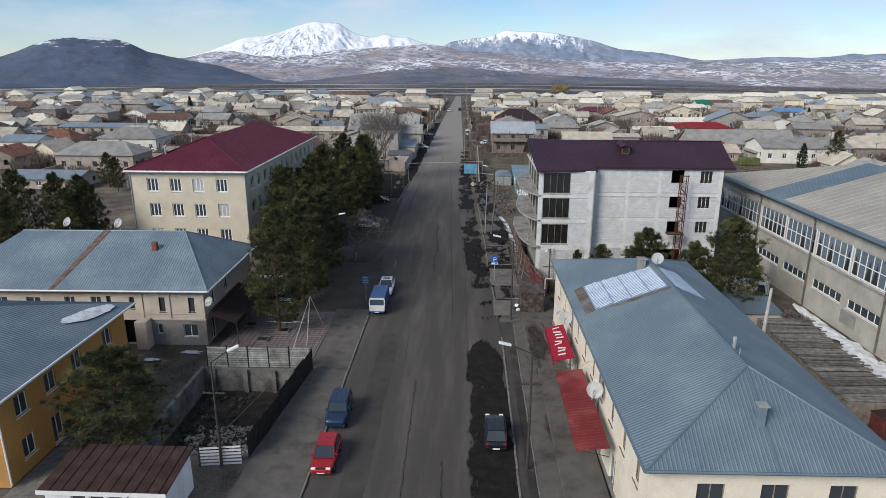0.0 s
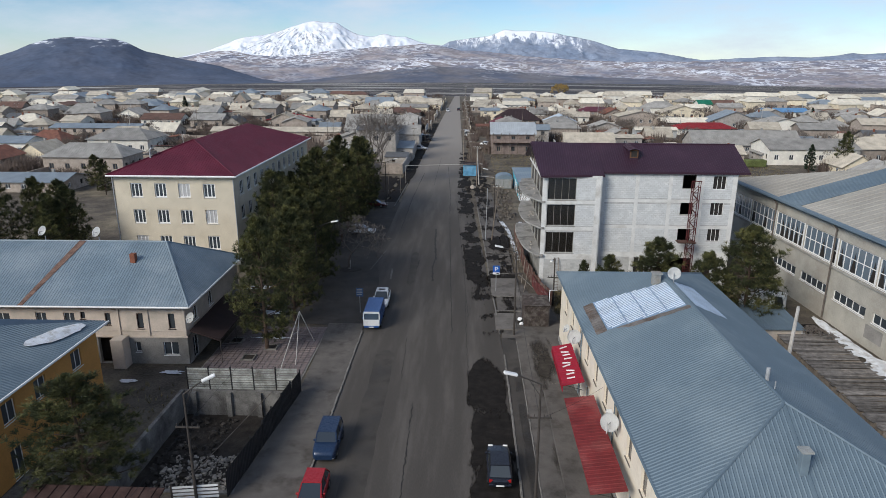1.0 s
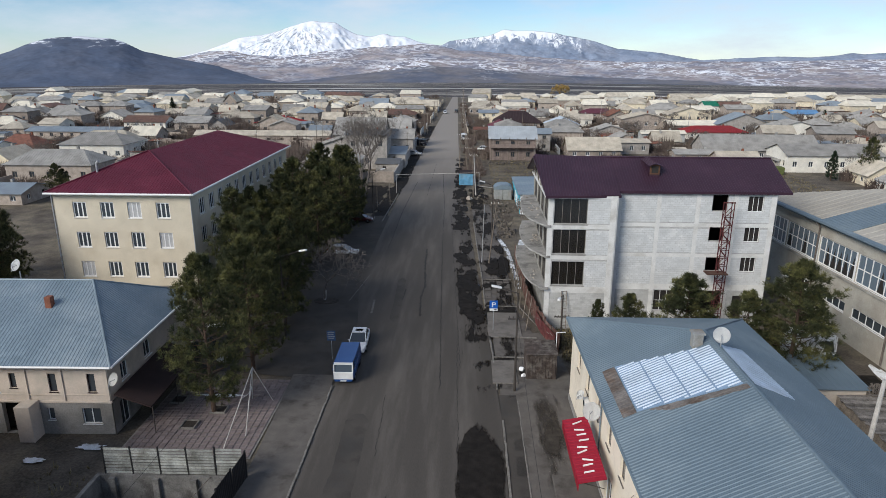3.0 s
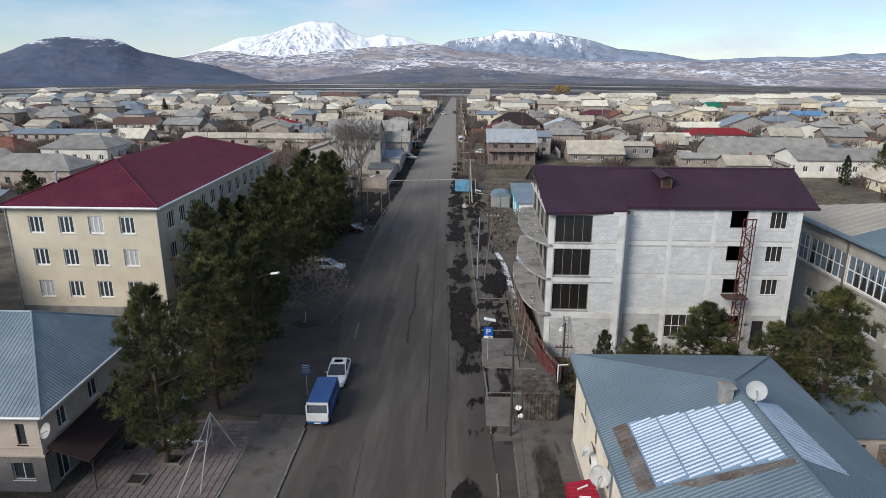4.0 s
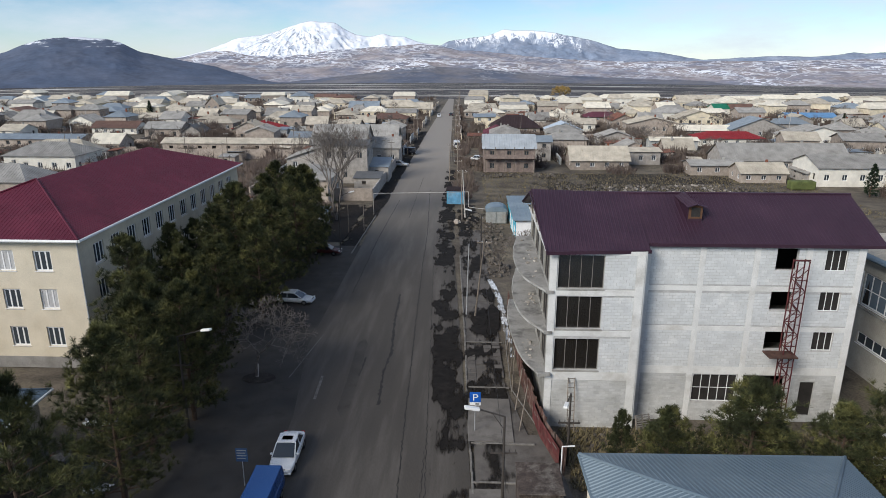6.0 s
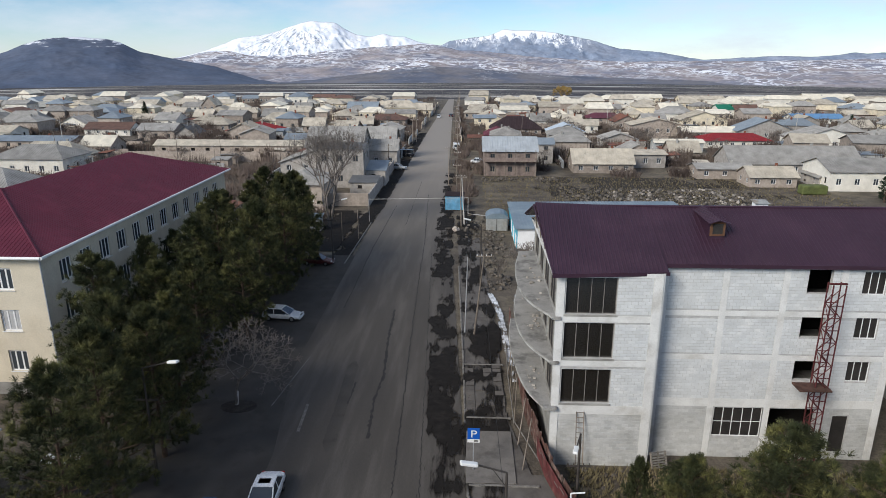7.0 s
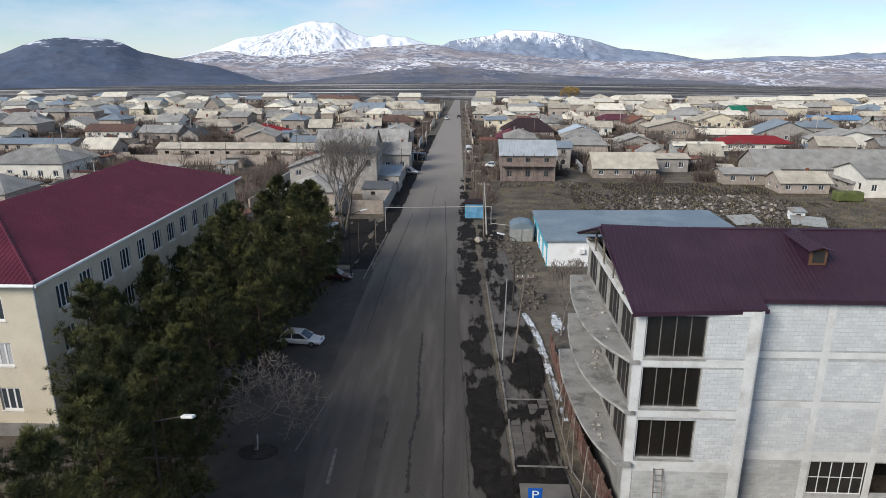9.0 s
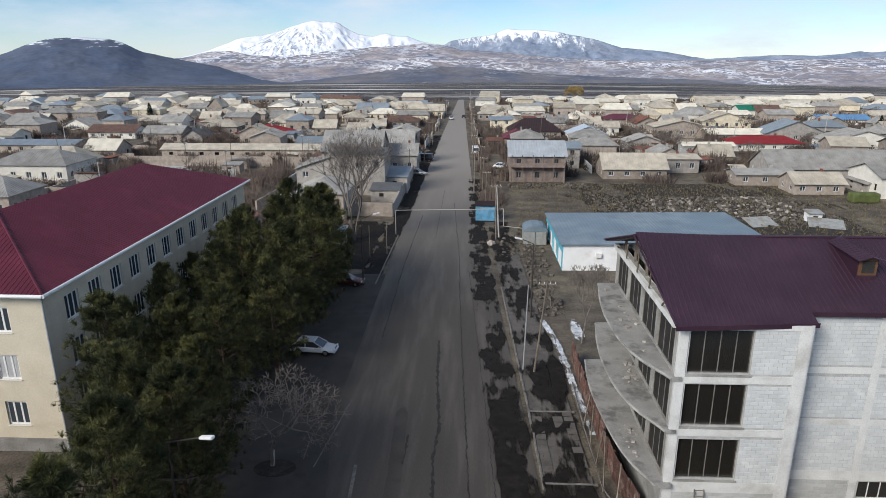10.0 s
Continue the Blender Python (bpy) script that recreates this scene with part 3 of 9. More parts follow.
def mountain_material(name, rock, rock2, snow_lo, snow_hi, scale, stretch=(1.0, 0.35, 2.2), snow_col=(0.82, 0.86, 0.92), veins=0.035, vein_scale=2.0, bias=0.0, edge=0.06):
    """Rock and scrub with haze put into their colours, snow in broad fields that thicken with height, and thin snow
    drifts along gullies and field edges.
    """
    m = mat(name, rock, 0.95, amp=0.16, scale=0.012, fine=0.06, bump=0.0, stain=rock2, stain_amt=0.8, stain_scale=0.005)
    n, l = m.node_tree.nodes, m.node_tree.links
    b = n["Principled BSDF"]
    old = b.inputs["Base Color"].links[0].from_socket
    geo = n.new("ShaderNodeNewGeometry")
    sep = n.new("ShaderNodeSeparateXYZ")
    l.new(geo.outputs["Position"], sep.inputs[0])
    mp = n.new("ShaderNodeMapping")
    mp.inputs["Scale"].default_value = stretch
    l.new(geo.outputs["Position"], mp.inputs["Vector"])

    def field(sc, detail, rough, dist):
        k = n.new("ShaderNodeTexNoise")
        k.inputs["Scale"].default_value, k.inputs["Detail"].default_value, k.inputs["Roughness"].default_value, k.inputs["Distortion"].default_value = sc, detail, rough, dist
        l.new(mp.outputs["Vector"], k.inputs["Vector"])
        return k.outputs["Fac"]

    def math_node(op, x, y):
        k = n.new("ShaderNodeMath")
        k.operation = op
        for i, q in enumerate((x, y)):
            if isinstance(q, (int, float)):
                k.inputs[i].default_value = q
            else:
                l.new(q, k.inputs[i])
        return k.outputs[0]

    def ramp(x, lo, hi, a=0.0, c=1.0, clamp=True):
        k = n.new("ShaderNodeMapRange")
        k.clamp = clamp
        k.inputs["From Min"].default_value, k.inputs["From Max"].default_value = lo, hi
        k.inputs["To Min"].default_value, k.inputs["To Max"].default_value = a, c
        l.new(x, k.inputs["Value"])
        return k.outputs["Result"]

    height = ramp(sep.outputs["Z"], snow_lo, snow_hi, -0.25, 0.25, False)
    broad = ramp(math_node("ADD", field(scale, 10, 0.66, 0.5), height), 0.53 - edge / 2, 0.53 + edge / 2)
    line = math_node("ABSOLUTE", math_node("SUBTRACT", field(scale * vein_scale, 6, 0.55, 1.2), 0.5), 0.0)
    where = math_node("MULTIPLY", ramp(math_node("ADD", field(scale * 0.5, 4, 0.6, 0.0), height), 0.42 - bias, 0.60 - bias), ramp(field(scale * 0.16, 3, 0.6, 0.0), 0.40, 0.56, 0.12, 1.0))
    thin = math_node("MULTIPLY", ramp(line, veins, veins * 0.4), where)
    mx = n.new("ShaderNodeMix")
    mx.data_type = "RGBA"
    l.new(math_node("MAXIMUM", broad, thin), mx.inputs["Factor"])
    l.new(old, mx.inputs["A"])
    mx.inputs["B"].default_value = (*snow_col, 1)
    l.new(mx.outputs["Result"], b.inputs["Base Color"])
    return m


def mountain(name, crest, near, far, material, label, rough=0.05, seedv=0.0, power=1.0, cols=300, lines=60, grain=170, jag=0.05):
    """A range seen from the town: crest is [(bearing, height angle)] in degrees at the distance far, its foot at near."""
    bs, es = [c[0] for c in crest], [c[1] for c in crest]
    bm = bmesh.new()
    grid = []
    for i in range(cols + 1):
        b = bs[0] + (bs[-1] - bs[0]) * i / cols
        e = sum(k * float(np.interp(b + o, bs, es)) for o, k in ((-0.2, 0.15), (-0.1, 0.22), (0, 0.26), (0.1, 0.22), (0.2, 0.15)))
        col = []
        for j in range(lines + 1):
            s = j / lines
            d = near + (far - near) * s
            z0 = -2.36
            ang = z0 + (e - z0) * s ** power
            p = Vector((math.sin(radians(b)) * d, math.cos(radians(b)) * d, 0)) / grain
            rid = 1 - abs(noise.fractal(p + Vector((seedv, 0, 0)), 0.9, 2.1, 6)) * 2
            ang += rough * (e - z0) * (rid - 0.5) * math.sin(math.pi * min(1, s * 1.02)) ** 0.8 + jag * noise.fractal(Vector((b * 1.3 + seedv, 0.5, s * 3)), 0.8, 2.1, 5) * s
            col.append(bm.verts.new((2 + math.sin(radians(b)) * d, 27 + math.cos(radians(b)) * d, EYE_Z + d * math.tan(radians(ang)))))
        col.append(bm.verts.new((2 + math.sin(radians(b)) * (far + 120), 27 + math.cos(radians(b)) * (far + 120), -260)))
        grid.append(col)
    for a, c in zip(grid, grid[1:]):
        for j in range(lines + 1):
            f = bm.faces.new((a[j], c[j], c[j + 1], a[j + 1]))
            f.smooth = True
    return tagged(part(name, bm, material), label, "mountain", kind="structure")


def craggy(m, rock, top, cx, half, lo, hi, fan, amount):
    """Bare crags on a snow slope, fanning out down the fall lines from a summit (x, z), thickest round x = cx between two heights."""
    n, l = m.node_tree.nodes, m.node_tree.links
    b = n["Principled BSDF"]
    old = b.inputs["Base Color"].links[0].from_socket
    geo, sep = n.new("ShaderNodeNewGeometry"), n.new("ShaderNodeSeparateXYZ")
    l.new(geo.outputs["Position"], sep.inputs[0])

    def step(src, f0, f1, t0=0.0, t1=1.0):
        k = n.new("ShaderNodeMapRange")
        k.interpolation_type = "SMOOTHSTEP"
        k.inputs["From Min"].default_value, k.inputs["From Max"].default_value = f0, f1
        k.inputs["To Min"].default_value, k.inputs["To Max"].default_value = t0, t1
        l.new(src, k.inputs["Value"])
        return k.outputs["Result"]

    def op(kind, x, y):
        k = n.new("ShaderNodeMath")
        k.operation = kind
        for i, q in enumerate((x, y)):
            if isinstance(q, (int, float)):
                k.inputs[i].default_value = q
            else:
                l.new(q, k.inputs[i])
        return k.outputs[0]

    def grain(sc_fan, sc_z, rough):
        cb = n.new("ShaderNodeCombineXYZ")
        fall = op("DIVIDE", op("SUBTRACT", sep.outputs["X"], top[0]), op("SUBTRACT", top[1], sep.outputs["Z"]))
        l.new(op("MULTIPLY", fall, sc_fan), cb.inputs["X"])
        l.new(op("MULTIPLY", sep.outputs["Z"], sc_z), cb.inputs["Y"])
        ns = n.new("ShaderNodeTexNoise")
        ns.inputs["Scale"].default_value, ns.inputs["Detail"].default_value, ns.inputs["Roughness"].default_value, ns.inputs["Distortion"].default_value = 1.0, 6, rough, 0.5
        l.new(cb.outputs[0], ns.inputs["Vector"])
        return ns.outputs["Fac"]

    away = op("ABSOLUTE", op("SUBTRACT", sep.outputs["X"], cx), 0.0)
    here = op("MULTIPLY", step(away, half, half * 0.4), op("MULTIPLY", step(sep.outputs["Z"], lo - 60, lo), step(sep.outputs["Z"], hi + 25, hi - 30)))
    ribs = op("ADD", op("MULTIPLY", grain(fan, 0.022, 0.62), 0.6), op("MULTIPLY", grain(fan * 0.4, 0.06, 0.7), 0.4))
    mask = step(op("ADD", ribs, op("MULTIPLY", here, amount)), 0.62, 0.70)
    mx = n.new("ShaderNodeMix")
    mx.data_type = "RGBA"
    l.new(op("MULTIPLY", mask, 0.85), mx.inputs["Factor"])
    l.new(old, mx.inputs["A"])
    mx.inputs["B"].default_value = (*rock, 1)
    l.new(mx.outputs["Result"], b.inputs["Base Color"])
    return m


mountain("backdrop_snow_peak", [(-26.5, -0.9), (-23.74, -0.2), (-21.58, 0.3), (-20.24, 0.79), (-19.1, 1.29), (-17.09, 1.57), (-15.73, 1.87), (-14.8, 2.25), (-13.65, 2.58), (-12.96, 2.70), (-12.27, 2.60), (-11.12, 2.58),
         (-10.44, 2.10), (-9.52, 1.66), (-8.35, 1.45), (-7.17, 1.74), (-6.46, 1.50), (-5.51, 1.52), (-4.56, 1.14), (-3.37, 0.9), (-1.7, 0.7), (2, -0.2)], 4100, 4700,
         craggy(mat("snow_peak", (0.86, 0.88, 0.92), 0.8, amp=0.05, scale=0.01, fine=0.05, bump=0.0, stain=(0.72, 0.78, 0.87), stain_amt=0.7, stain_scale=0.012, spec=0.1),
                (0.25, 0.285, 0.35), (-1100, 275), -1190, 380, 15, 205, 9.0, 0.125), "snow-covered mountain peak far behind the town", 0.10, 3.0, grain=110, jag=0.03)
# Distance haze is put into the ridge's blue-grey rock colours.
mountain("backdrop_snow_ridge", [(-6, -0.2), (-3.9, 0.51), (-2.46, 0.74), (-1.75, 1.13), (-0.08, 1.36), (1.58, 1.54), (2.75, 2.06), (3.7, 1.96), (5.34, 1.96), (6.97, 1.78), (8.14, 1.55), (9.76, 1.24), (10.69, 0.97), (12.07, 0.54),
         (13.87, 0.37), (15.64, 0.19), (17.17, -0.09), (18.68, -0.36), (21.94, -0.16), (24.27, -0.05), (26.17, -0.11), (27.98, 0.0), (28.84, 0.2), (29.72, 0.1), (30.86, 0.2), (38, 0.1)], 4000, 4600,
         mountain_material("snow_ridge", (0.20, 0.25, 0.34), (0.27, 0.31, 0.39), 70, 205, 0.022, (1.3, 0.4, 0.5), (0.84, 0.87, 0.92), 0.05, 1.3, 0.16, edge=0.06), "mountain ridge with snow along its top, haze in its blue-grey", 0.06, 7.0, grain=100, jag=0.03)
# Haze and bluish shaded slopes are put into the two foothill colours.
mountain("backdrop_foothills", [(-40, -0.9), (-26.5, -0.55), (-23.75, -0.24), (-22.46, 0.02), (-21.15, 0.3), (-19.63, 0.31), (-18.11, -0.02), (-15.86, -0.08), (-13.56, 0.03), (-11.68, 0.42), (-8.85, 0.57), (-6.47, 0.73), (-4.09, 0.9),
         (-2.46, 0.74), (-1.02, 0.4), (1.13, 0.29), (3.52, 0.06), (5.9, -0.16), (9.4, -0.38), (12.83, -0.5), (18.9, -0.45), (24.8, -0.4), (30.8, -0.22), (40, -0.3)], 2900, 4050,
         mountain_material("foothill", (0.31, 0.275, 0.28), (0.20, 0.21, 0.265), 10, 330, 0.017, (0.40, 0.2, 2.6), (0.86, 0.88, 0.93), 0.05, 1.5, 0.42, edge=0.10), "brown foothills streaked with melting snow, haze and shade in their colour", 0.07, 11.0, 0.9, grain=120)
# Cloud shadow over the lower slopes is put into this dark bluish colour.
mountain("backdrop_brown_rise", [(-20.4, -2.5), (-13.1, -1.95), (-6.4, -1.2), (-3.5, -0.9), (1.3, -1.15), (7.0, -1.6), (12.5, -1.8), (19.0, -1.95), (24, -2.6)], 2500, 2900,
         mountain_material("shaded_rise", (0.17, 0.165, 0.18), (0.105, 0.12, 0.165), 90, 500, 0.02, (0.6, 0.22, 2.6), (0.75, 0.77, 0.80), 0.028, 1.6, 0.30), "low rise before the mountains, cloud shadow in its dark colour", 0.05, 15.0)
# The hill's cloud shadow and haze are put into its dark blue colours.
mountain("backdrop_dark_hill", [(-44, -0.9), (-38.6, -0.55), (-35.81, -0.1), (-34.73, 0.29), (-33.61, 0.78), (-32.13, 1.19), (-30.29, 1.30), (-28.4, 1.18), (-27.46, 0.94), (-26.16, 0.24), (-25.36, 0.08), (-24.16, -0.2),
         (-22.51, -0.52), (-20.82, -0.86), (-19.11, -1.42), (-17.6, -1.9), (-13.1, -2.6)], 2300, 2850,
         mountain_material("dark_hill", (0.072, 0.096, 0.150), (0.090, 0.11, 0.16), 24, 125, 0.016, (0.6, 0.3, 3.0), (0.70, 0.74, 0.80), 0.035, 0.9, 0.0, edge=0.05), "hill with a few snow patches, cloud shadow and haze in its dark blue-grey", 0.03, 19.0, jag=0.02)


# ---- street ----
def strip(line_l, line_r, z, mi=0, step=4.0):
    """A flat strip between two lines given as [(y, x)], cut into short lengths."""
    ys0, ys1 = max(line_l[0][0], line_r[0][0]), min(line_l[-1][0], line_r[-1][0])
    n = max(1, int((ys1 - ys0) / step))
    v, f = [], []
    for i in range(n + 1):
        y = ys0 + (ys1 - ys0) * i / n
        xl = np.interp(y, [p[0] for p in line_l], [p[1] for p in line_l])
        xr = np.interp(y, [p[0] for p in line_r], [p[1] for p in line_r])
        v += [(xl, y, z), (xr, y, z)]
        if i:
            f.append((2 * i - 2, 2 * i - 1, 2 * i + 1, 2 * i))
    return mesh(v, f)


LEFT = [(-60, -8.0), (70, -8.55), (84, -9.2), (96, -10.9), (140, -11.2), (300, -10.6), (478, -9.6)]
RIGHT = [(-60, 6.1), (66, 5.7), (92, 4.6), (128, 3.0), (150, 1.2), (300, -1.2), (478, -4.0)]
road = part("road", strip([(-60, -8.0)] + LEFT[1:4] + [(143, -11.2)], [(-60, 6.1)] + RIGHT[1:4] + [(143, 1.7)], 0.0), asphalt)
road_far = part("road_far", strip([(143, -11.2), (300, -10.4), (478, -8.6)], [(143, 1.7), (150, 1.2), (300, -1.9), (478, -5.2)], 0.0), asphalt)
tagged(road_far, "pale far stretch of the street, dust and sunlight in its colour", "road", kind="structure")
tagged(road, "long worn grey asphalt street with cracks", "road", kind="structure")


def blot(cx, cy, rx, ry, z, rnd, n=22, jag=0.35):
    """An irregular flat patch with a ragged outline."""
    a0 = rnd.random() * 6
    pts = []
    for i in range(n):
        a = 2 * math.pi * i / n
        r = 1 + jag * noise.noise(Vector((math.cos(a) * 1.7 + a0 * 9, math.sin(a) * 1.7, a0))) * 1.6 + rnd.uniform(-0.5, 0.5) * jag * 0.5
        pts.append((cx + rx * r * math.cos(a), cy + ry * r * math.sin(a), z))
    c = (cx, cy, z)
    return pts, c


def blots(name, items, z, material, label, category, rnd, jag=0.35, bulge=0.0):
    bm = bmesh.new()
    for k, (cx, cy, rx, ry) in enumerate(items):
        pts, c = blot(cx, cy, rx, ry, z + 0.0012 * (k % 9), rnd, jag=jag)
        vs = [bm.verts.new(p) for p in pts]
        o = bm.verts.new((c[0], c[1], c[2] + bulge * min(rx, ry)))
        for i in range(len(vs)):
            bm.faces.new((vs[i], vs[(i + 1) % len(vs)], o))
    return tagged(part(name, bm, material), label, category, kind="stuff")


rnd = random.Random(4)
# mud along the right edge of the street
def ragged(line, half, z, rnd, step=0.35, jag=0.45):
    """A long strip with torn edges along a line [(y, x)]."""
    bm = bmesh.new()
    y, pr = line[0][0], None
    ys, xs = [p[0] for p in line], [p[1] for p in line]
    while y < line[-1][0]:
        x = float(np.interp(y, ys, xs))
        taper = min(1, (y - line[0][0]) / 1.5 + 0.1, (line[-1][0] - y) / 1.5 + 0.1)
        a = (half + jag * (noise.noise(Vector((y * 0.45, x, 3))) + 0.6 * noise.noise(Vector((y * 1.7, x, 9))))) * taper
        b = (half + jag * (noise.noise(Vector((y * 0.4, x, 23))) + 0.6 * noise.noise(Vector((y * 1.9, x, 29))))) * taper
        cur = (bm.verts.new((x - max(0.05, a), y, z)), bm.verts.new((x + max(0.05, b), y, z)))
        if pr:
            bm.faces.new((pr[0], pr[1], cur[1], cur[0]))
        pr = cur
        y += step
    return bm


def wet_material(name, color, lo, hi, scale):
    """Thin mud or damp lying in ragged patches: bare between them."""
    m = mat(name, color, 0.9, amp=0.3, scale=1.5, fine=12, bump=0.5, dist=0.05, spec=0.15, stain=tuple(c * 1.5 for c in color), stain_amt=0.5, stain_scale=0.8)
    n, l = m.node_tree.nodes, m.node_tree.links
    b = n["Principled BSDF"]
    geo = n.new("ShaderNodeNewGeometry")
    ns = n.new("ShaderNodeTexNoise")
    ns.inputs["Scale"].default_value, ns.inputs["Detail"].default_value, ns.inputs["Roughness"].default_value = scale, 9, 0.64
    run = n.new("ShaderNodeMapping")   # mud is drawn out along the street by wheels and meltwater
    run.inputs["Scale"].default_value = (1.4, 0.28, 1.0)
    l.new(geo.outputs["Position"], run.inputs["Vector"])
    l.new(run.outputs["Vector"], ns.inputs["Vector"])
    broad = n.new("ShaderNodeTexNoise")
    broad.inputs["Scale"].default_value, broad.inputs["Detail"].default_value = scale * 0.3, 2
    l.new(geo.outputs["Position"], broad.inputs["Vector"])
    both = n.new("ShaderNodeMath")
    both.operation = "MULTIPLY_ADD"
    both.inputs[1].default_value, both.inputs[2].default_value = 1.1, -0.55
    l.new(broad.outputs["Fac"], both.inputs[0])
    whole = n.new("ShaderNodeMath")
    l.new(ns.outputs["Fac"], whole.inputs[0])
    l.new(both.outputs[0], whole.inputs[1])
    uv = n.new("ShaderNodeAttribute")
    uv.attribute_name = "across"
    ad = n.new("ShaderNodeMath")
    l.new(whole.outputs[0], ad.inputs[0])
    l.new(uv.outputs["Fac"], ad.inputs[1])
    st = n.new("ShaderNodeMapRange")
    st.inputs["From Min"].default_value, st.inputs["From Max"].default_value = lo, hi
    l.new(ad.outputs[0], st.inputs["Value"])
    tr = n.new("ShaderNodeBsdfTransparent")
    mx = n.new("ShaderNodeMixShader")
    l.new(st.outputs["Result"], mx.inputs["Fac"])
    l.new(tr.outputs[0], mx.inputs[1])
    l.new(b.outputs[0], mx.inputs[2])
    l.new(mx.outputs[0], n["Material Output"].inputs["Surface"])
    return m


def wet_strip(line, half, z, solid, material, label):
    """A strip along a line [(y, x)] whose patches thin out towards its edges; solid is [(y, amount)]."""
    ys, xs = [p[0] for p in line], [p[1] for p in line]
    n = int((ys[-1] - ys[0]) / 1.5)
    v, f, w = [], [], []
    for i in range(n + 1):
        y = ys[0] + (ys[-1] - ys[0]) * i / n
        x, k = float(np.interp(y, ys, xs)), float(np.interp(y, [p[0] for p in solid], [p[1] for p in solid]))
        for s, a in ((-1, -0.50), (-0.6, -0.06), (0, 0.09), (0.6, 0.02), (1, -0.42)):
            v.append((x + half * s, y, z))
            w.append(a + k)
        if i:
            f += [(5 * i - 5 + j, 5 * i - 4 + j, 5 * i + 1 + j, 5 * i + j) for j in range(4)]
    me = bpy.data.meshes.new("mud")
    me.from_pydata(v, [], f)
    me.attributes.new("across", "FLOAT", "POINT").data.foreach_set("value", w)
    me.materials.append(material)
    return tagged(new("snow_strip" if "snow" in label else "mud", me), label, "snow" if "snow" in label else "mud", kind="stuff")


mud_and_shade = wet_material("mud_and_shade", (0.015, 0.013, 0.0115), 0.45, 0.58, 0.75)
damp = wet_material("damp_dirt", (0.045, 0.039, 0.033), 0.48, 0.62, 0.3)
wet_strip([(31, 4.2), (66, 4.0), (85, 3.5), (104, 2.6), (126, 1.6), (150, 1.1), (200, 0.8)], 2.0, 0.014, [(31, -0.35), (34, 0.24), (50, 0.27), (61, 0.24), (66, -0.30), (73, -0.26), (77, -0.10), (82, -0.02), (90, 0.05), (104, 0.03), (112, -0.06), (118, -0.04), (124, 0.09), (140, 0.08), (200, 0.0)], mud_and_shade, "dark wet mud along the street's edge")
wet_strip([(70, 6.6), (98, 6.4), (128, 5.4), (160, 4.6)], 2.6, 0.115, [(70, -0.12), (82, 0.0), (100, 0.03), (112, -0.05), (124, -0.05), (140, 0.02), (160, 0.02)], mud_and_shade, "mud trodden over the walkway")
wet_strip([(31, 9.2), (70, 9.0)], 2.6, 0.062, [(31, -0.2), (50, -0.18), (70, -0.14)], damp, "damp dirt on the pavement")
# Garden wall's cast shade put into a dark strip over the verge soil.
wet_strip([(132, -13.2), (164, -12.4), (285, -12.0)], 1.8, 0.02, [(132, 0.12), (170, 0.15), (285, 0.1)], mud_and_shade, "dark verge soil with the garden wall shadow in its colour")
wet_strip([(134, -17.0), (160, -17.5)], 4.0, 0.008, [(134, 0.16), (160, 0.16)], mud_and_shade, "dark soil under the bare tree")
# mended strips of asphalt, each at its own level
for k, (line, half) in enumerate((([(38, -5.2), (66, -5.6)], 0.9), ([(84, -5.0), (99, -5.4)], 0.5),)):
    tagged(part("asphalt_patch", ragged(line, half, 0.0045 + 0.0008 * k, rnd, jag=0.12), asphalt_old), "mended strip of older asphalt", "asphalt patch", "asphalt patches")


def crack(points, width, rnd, z=0.011):
    bm = bmesh.new()
    v = []
    for (x0, y0), (x1, y1) in zip(points, points[1:]):
        n = max(3, int(abs(y1 - y0) / 0.3))
        for i in range(n):
            s = i / n
            v.append((x0 + (x1 - x0) * s + rnd.uniform(-0.07, 0.07), y0 + (y1 - y0) * s, width * rnd.uniform(0.3, 1.3)))
    pr = None
    for x, y, w in v:
        cur = (bm.verts.new((x - w / 2, y, z)), bm.verts.new((x + w / 2, y, z)))
        if pr:
            bm.faces.new((pr[0], pr[1], cur[1], cur[0]))
        pr = cur
    return bm


cracks = thing("road_cracks", pose(0, 0, 0), "tar-black cracks running along the asphalt", "crack", kind="structure")
for pts, w in (([(-1.9, 36), (-2.2, 56)], 0.10), ([(0.6, 70), (-1.0, 116), (-1.6, 140), (-3.2, 175)], 0.10), ([(-2.3, 86), (-2.6, 92), (-2.35, 96), (-2.9, 104), (-3.1, 112)], 0.28),
               ([(-4.7, 91), (-4.6, 95)], 0.22), ([(-3.6, 60), (-3.9, 69)], 0.05), ([(2.4, 58), (1.9, 80)], 0.05), ([(0.9, 36), (0.6, 44)], 0.12),
               ([(-8.9, 112), (-9.1, 137), (-8.6, 165)], 0.12), ([(-5.5, 150), (-5.6, 190)], 0.08), ([(2.3, 74), (0.9, 108), (-0.2, 134)], 0.06)):
    part("crack", crack(pts, w, rnd), tar, cracks)
for k, (a, b, w) in enumerate((((-7.72, 86.7), (-7.95, 90.8), 0.12), ((-10.85, 90.4), (-9.8, 99.6), 0.05))):
    d = Vector((b[0] - a[0], b[1] - a[1], 0)).normalized()
    s = Vector((d.y, -d.x, 0)) * w
    mk = part("road_mark", mesh([tuple(Vector((*a, 0.0125)) - s), tuple(Vector((*a, 0.0125)) + s), tuple(Vector((*b, 0.0125)) + s), tuple(Vector((*b, 0.0125)) - s)], [(0, 1, 2, 3)]), road_paint)
    tagged(mk, "worn pale paint line on the asphalt", "road marking", kind="structure")
